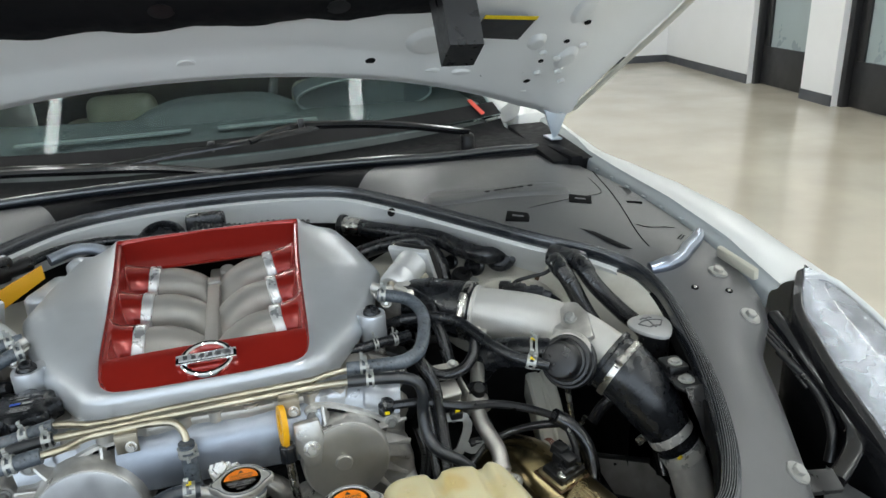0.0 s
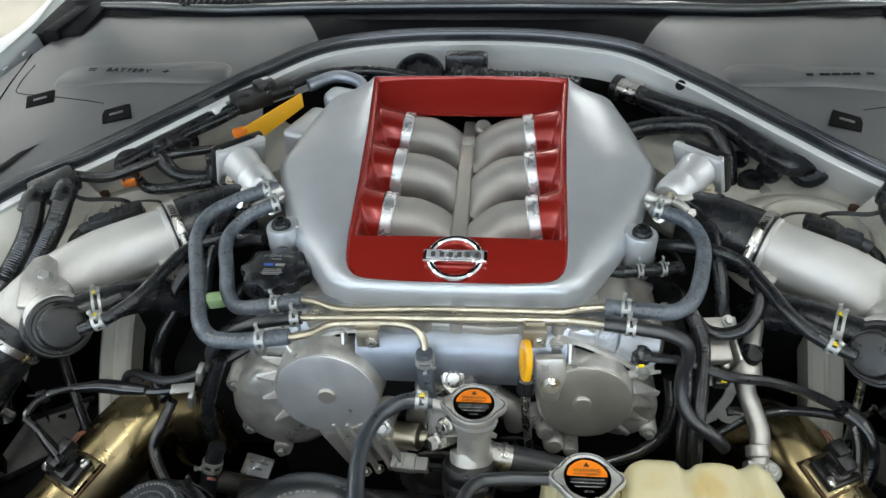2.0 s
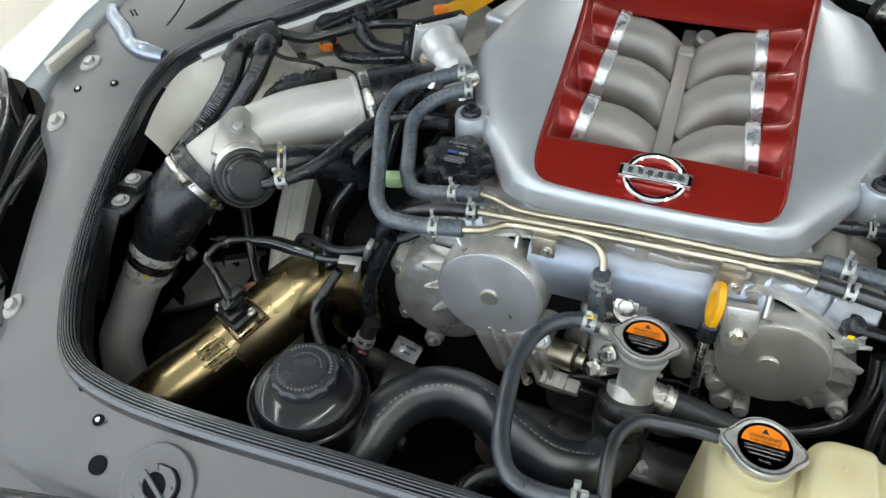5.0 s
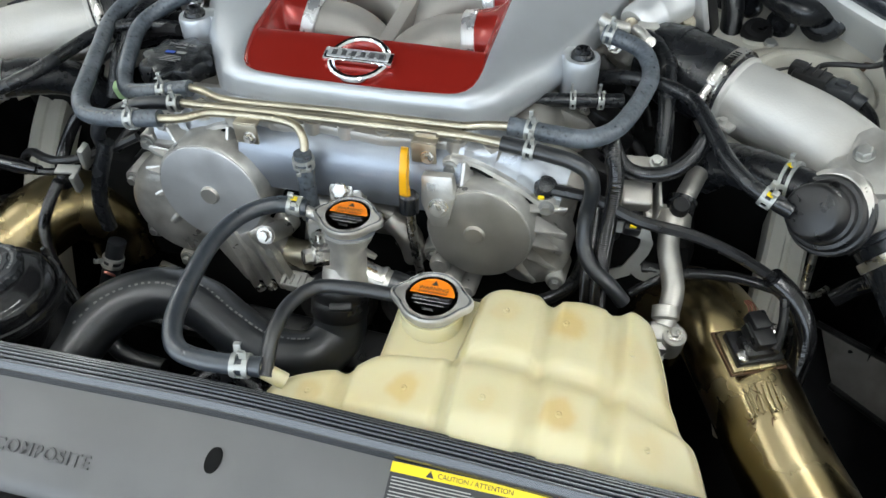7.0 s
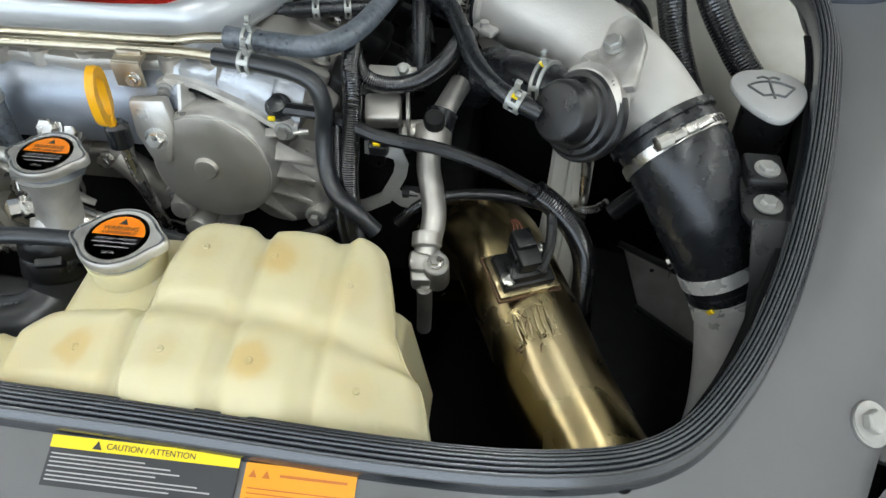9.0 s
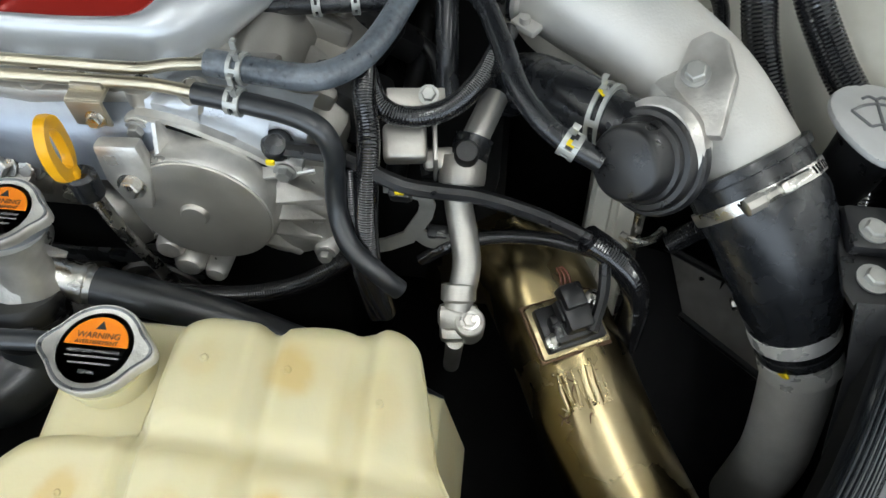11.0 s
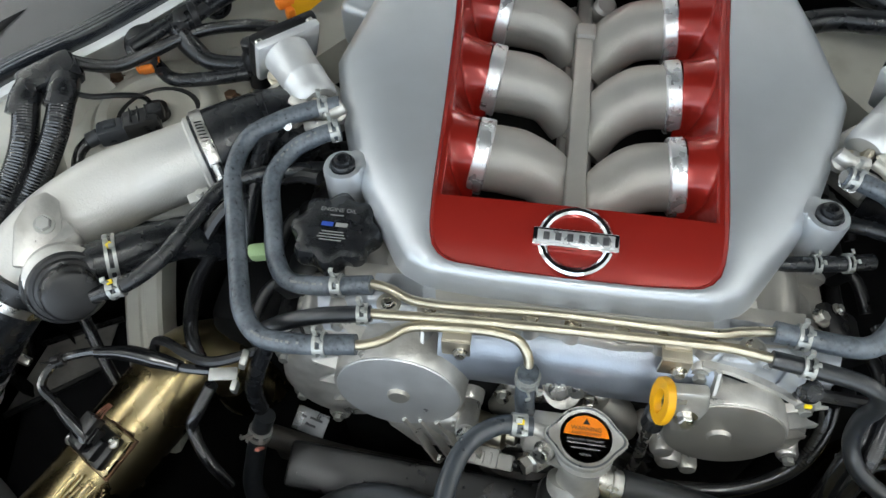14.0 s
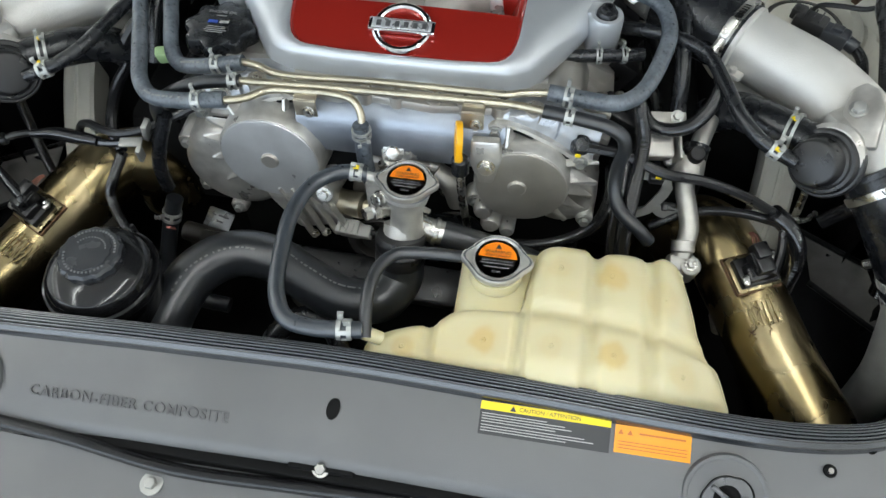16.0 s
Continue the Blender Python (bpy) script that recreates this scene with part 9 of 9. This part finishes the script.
part("handle", moved(sweep([(-0.0042, -0.0032), (-0.0048, 0), (-0.0042, 0.0032), (0.0042, 0.0032), (0.0048, 0), (0.0042, -0.0032)], [((x - 0.079) * 0.9, y + 0.175, z - 0.846) for x, y, z in hp], 5, True, (0, 1, 0)), pose(0.079, -0.175, 0.846, -9.6, 0, -79)), YELLOW, ds, "yellow plastic loop handle")
part("stem", block((0.079, -0.174, 0.824), (0.010, 0.006, 0.012), 0.002, (0, 0, -67)), YELLOW, ds)
part("bung", lathe([(0.006, -0.02), (0.0095, -0.018), (0.0095, 0.0), (0.007, 0.003), (0.0001, 0.003)], (0.080, -0.172, 0.818), (0, 0.1, 1), 18), RUBBER, ds)
part("guide_tube", tube([(0.080, -0.172, 0.80), (0.082, -0.172, 0.76), (0.088, -0.168, 0.70), (0.092, -0.16, 0.62)], 0.005, 12, 6), MACHINED, ds)
lug = thing("lifting_lug", "cast lug with a bright bolt", "bracket", (0.10, -0.155, 0.79))
part("plate", slab([(-0.016, 0.02), (0.014, 0.022), (0.018, 0.0), (0.010, -0.035), (-0.006, -0.035), (-0.016, -0.01)], 0.012, (0.105, -0.164, 0.815), (80, 0, 0), 0.003), CAST, lug)
part("bolt", hex_bolt((0.107, -0.166, 0.803), (0, -1, 0.3), 0.007, 0.008, 0.010), MACHINED, lug)
bc = thing("crossmember", "dark grey crossbar below the timing covers", "car body", (-0.05, -0.2, 0.58))
part("bar", block((-0.05, -0.195, 0.592), (0.44, 0.05, 0.03), 0.006, (20, 0, -2)), PLASTIC, bc)
tn = thing("belt_tensioner", "dull metal belt tensioner arm and pulley", "engine part", (-0.1, -0.22, 0.58))
part("arm", join(block((-0.10, -0.222, 0.605), (0.07, 0.03, 0.012), 0.005, (25, 0, -4)), lathe([(0.03, -0.02), (0.032, 0), (0.028, 0.004), (0.0001, 0.006)], (-0.10, -0.235, 0.59), (0, -1, 0.3), 24)), DULLCAST, tn)
hose([(-0.02, -0.36, 0.62), (-0.045, -0.31, 0.655), (-0.08, -0.30, 0.66), (-0.11, -0.32, 0.65), (-0.12, -0.36, 0.62)], 0.013, RUBBER, "black lower coolant hose")
tc = thing("hose_coupler", "black ribbed coupler on the radiator hose", "coupler", (0.022, -0.235, 0.70))
part("coupler", lathe([(0.026, -0.022), (0.0285, -0.018), (0.0285, -0.006), (0.027, -0.004), (0.0285, 0.0), (0.0285, 0.012), (0.026, 0.016)], (0.022, -0.232, 0.722), (0, -0.45, -1), 28), PLASTIC, tc)
part("clip", block((0.032, -0.252, 0.735), (0.022, 0.008, 0.014), 0.002, (30, 0, 15)), PLASTIC, tc)
part("mark", block((0.028, -0.257, 0.737), (0.006, 0.002, 0.004), 0.0005, (30, 0, 15)), PAPERYELLOW, tc)


# ---------------------------------------------------------------- front trim: labels, moulded words, clips
def trim_z(y):
    return float(np.interp(y, [-0.488, -0.48, -0.463, -0.4415, -0.4265, -0.412], [0.7432, 0.7477, 0.7567, 0.7663, 0.7719, 0.7762]))


TILT = 24.0
WORDGREY = material("raised_grey_plastic", (0.092, 0.092, 0.092), 0.42, 0.0, 0.1, 40, 0.2, 500)
w = thing("moulded_words", "moulded words on the dark grey front trim", "writing", (-0.178, -0.464, 0.76))
part("letters", letters("CARBON-FIBER COMPOSITE", 0.0140, pose(-0.190, -0.463, trim_z(-0.463) + 0.0013, 25.5, 0, 0.4), 0.0004, 1.14, 0.00016), WORDGREY, w)
cl = thing("caution_label", "black caution label with a yellow band", "label", (0.195, -0.425, 0.77))
m = pose(0.194, -0.4290, trim_z(-0.4290) + 0.0018, 21.0, 0, 0)
part("sheet", moved(block((0, 0, 0), (0.116, 0.030, 0.0006), 0), m), PAPERBLACK, cl)
part("band", moved(block((0, 0.0105, 0.0005), (0.116, 0.0072, 0.0006), 0), m), PAPERYELLOW, cl, "yellow band with black words")
part("words", join(moved(letters("CAUTION / ATTENTION", 0.0050, pose(0.004, 0.0103, 0.001), 0.0001), m), moved(slab([(-0.003, 0), (0.003, 0), (0, 0.005)], 0.0003, (-0.029, 0.0080, 0.0011), (0, 0, 0), 0), m)), PAPERBLACK, cl)
part("fine_print", moved(bars([(-0.056, 0.002, 0.0035), (-0.056, 0.018, 0.0012), (-0.056, 0.024, -0.0012), (-0.056, 0.010, -0.0036), (-0.056, 0.036, -0.0066), (-0.056, 0.044, -0.0090), (-0.056, 0.020, -0.0114)], pose(0, 0, 0.0004), 0.0008), m), FADEDWHITE, cl)
ol = thing("orange_label", "plain orange warning label with fine print", "label", (0.288, -0.425, 0.765))
m = pose(0.289, -0.4300, trim_z(-0.4300) + 0.0018, 21.0, 0, 0)
part("sheet", moved(block((0, 0, 0), (0.066, 0.024, 0.0006), 0), m), ORANGESHEET, ol)
part("fine_print", moved(join(bars([(-0.030, 0.030, -0.002 - 0.0028 * k) for k in range(3)], pose(0, 0, 0.0003), 0.0008), bars([(-0.012, 0.028, 0.0062)], pose(0, 0, 0.0003), 0.0016), slab([(-0.0025, 0), (0.0025, 0), (0, 0.0045)], 0.0003, (-0.028, 0.004, 0.0006), (0, 0, 0), 0), slab([(-0.0025, 0), (0.0025, 0), (0, 0.0045)], 0.0003, (-0.020, 0.004, 0.0006), (0, 0, 0), 0)), m), ORANGEPRINT, ol)
solo("trim_hole", slab(disc_outline(0.010, 20, 0.62, 1.0), 0.002, (0.003, -0.4415, trim_z(-0.4415) + 0.0014), (TILT, 0, -8), 0), GASKET, "oval black hole in the front trim", "hole")
solo("trim_hole", slab(disc_outline(0.009, 20), 0.002, (-0.419, -0.464, trim_z(-0.464) + 0.0014), (TILT, 0, 0), 0), GASKET, "round black hole in the front trim", "hole")
for s in (1, -1):
    c = on_trim(s * 0.354, -0.463, 0.0012)
    q = thing("quarter_turn_clip", "round quarter turn clip in a recess of the trim", "clip", c, "quarter turn clips")
    slope = math.degrees(math.atan2(on_trim(s * 0.354, -0.448)[2] - on_trim(s * 0.354, -0.478)[2], 0.03))
    M = pose(*c, slope, 0, 0)
    part("recess", moved(lathe([(0.0375, -0.004), (0.0365, 0.0006), (0.0345, 0.0012), (0.0325, 0.0006), (0.0315, -0.0004)], (0, 0, 0), n=40), M), COWL, q)
    part("dish", moved(slab(disc_outline(0.0325, 36), 0.002, (0, 0, 0.0004), (0, 0, 0), 0), M), COWL, q)
    lobed = [((0.0185 + 0.0028 * max(0.0, math.cos(2 * (k - 0.5))) ** 0.5) * math.cos(k), (0.0185 + 0.0028 * max(0.0, math.cos(2 * (k - 0.5))) ** 0.5) * math.sin(k)) for k in np.linspace(0, 2 * np.pi, 48, endpoint=False)]
    part("socket", moved(slab([(1.10 * a, 1.10 * b) for a, b in lobed], 0.001, (0.001, -0.0012, 0.0016), (0, 0, 0), 0), M), GASKET, q)
    inner = [(0.0118 * math.cos(k), 0.0118 * math.sin(k)) for k in np.linspace(0, 2 * np.pi, 48, endpoint=False)]
    part("ring", moved(loft([[(a, b, h) for a, b in line] for line, h in ((inner, 0.0012), (inner, 0.0042), (lobed, 0.0042), (lobed, 0.0012))]), M), COWL, q, sharp=40)
    part("hole", moved(slab(disc_outline(0.0119, 32), 0.001, (0, 0, 0.0021), (0, 0, 0), 0), M), GASKET, q)
    part("handle", moved(block((0, 0, 0.0055), (0.034, 0.0042, 0.003), 0.001, (0, 0, -34)), M), COWL, q)
    for k in range(4):
        b = math.radians(11 + 90 * k)
        part("tooth", moved(block((0.0160 * math.cos(b), 0.0160 * math.sin(b), 0.0046), (0.005, 0.003, 0.0012), 0.0004, (0, 0, 11 + 90 * k)), M), COWL, q)


# white maker's print along hoses
def hose_print(line, r, f0, f1, n, up=(0, 0, 1), size=(0.005, 0.0016)):
    pts = smooth_line(line, 24)
    shapes = []
    rng = random.Random(n)
    for k in range(n):
        f = f0 + (f1 - f0) * k / n
        i = int(f * (len(pts) - 2))
        d = Vector(pts[i + 1] - pts[i]).normalized()
        e = Vector(up)
        e = (e - d * e.dot(d)).normalized()
        sd = d.cross(e)
        M = Matrix.Translation(Vector(pts[i]) + e * (r + 0.0001)) @ Matrix((d, e.cross(d), e)).transposed().to_4x4()
        shapes.append(moved(block((0, 0, 0), (size[0] * rng.uniform(0.4, 1.0), size[1], 0.0004), 0), M))
    return solo("hose_print", join(*shapes), FADED, "faint white print along a hose", "writing", "hose prints")


hose_print(BIG, 0.0265, 0.16, 0.40, 16, (0.1, -0.35, 1), (0.005, 0.002))
hose_print(BIG, 0.0265, 0.44, 0.80, 22, (0.1, 0.1, 1), (0.005, 0.002))
hose_print(HO, 0.0086, 0.80, 0.94, 10, (0, -0.4, 1), (0.004, 0.002))
hose_print(HI, 0.0086, 0.82, 0.93, 8, (0, -0.4, 1), (0.004, 0.002))
hose_print(HI, 0.0086, 0.15, 0.35, 8, (0, -0.4, 1), (0.004, 0.002))
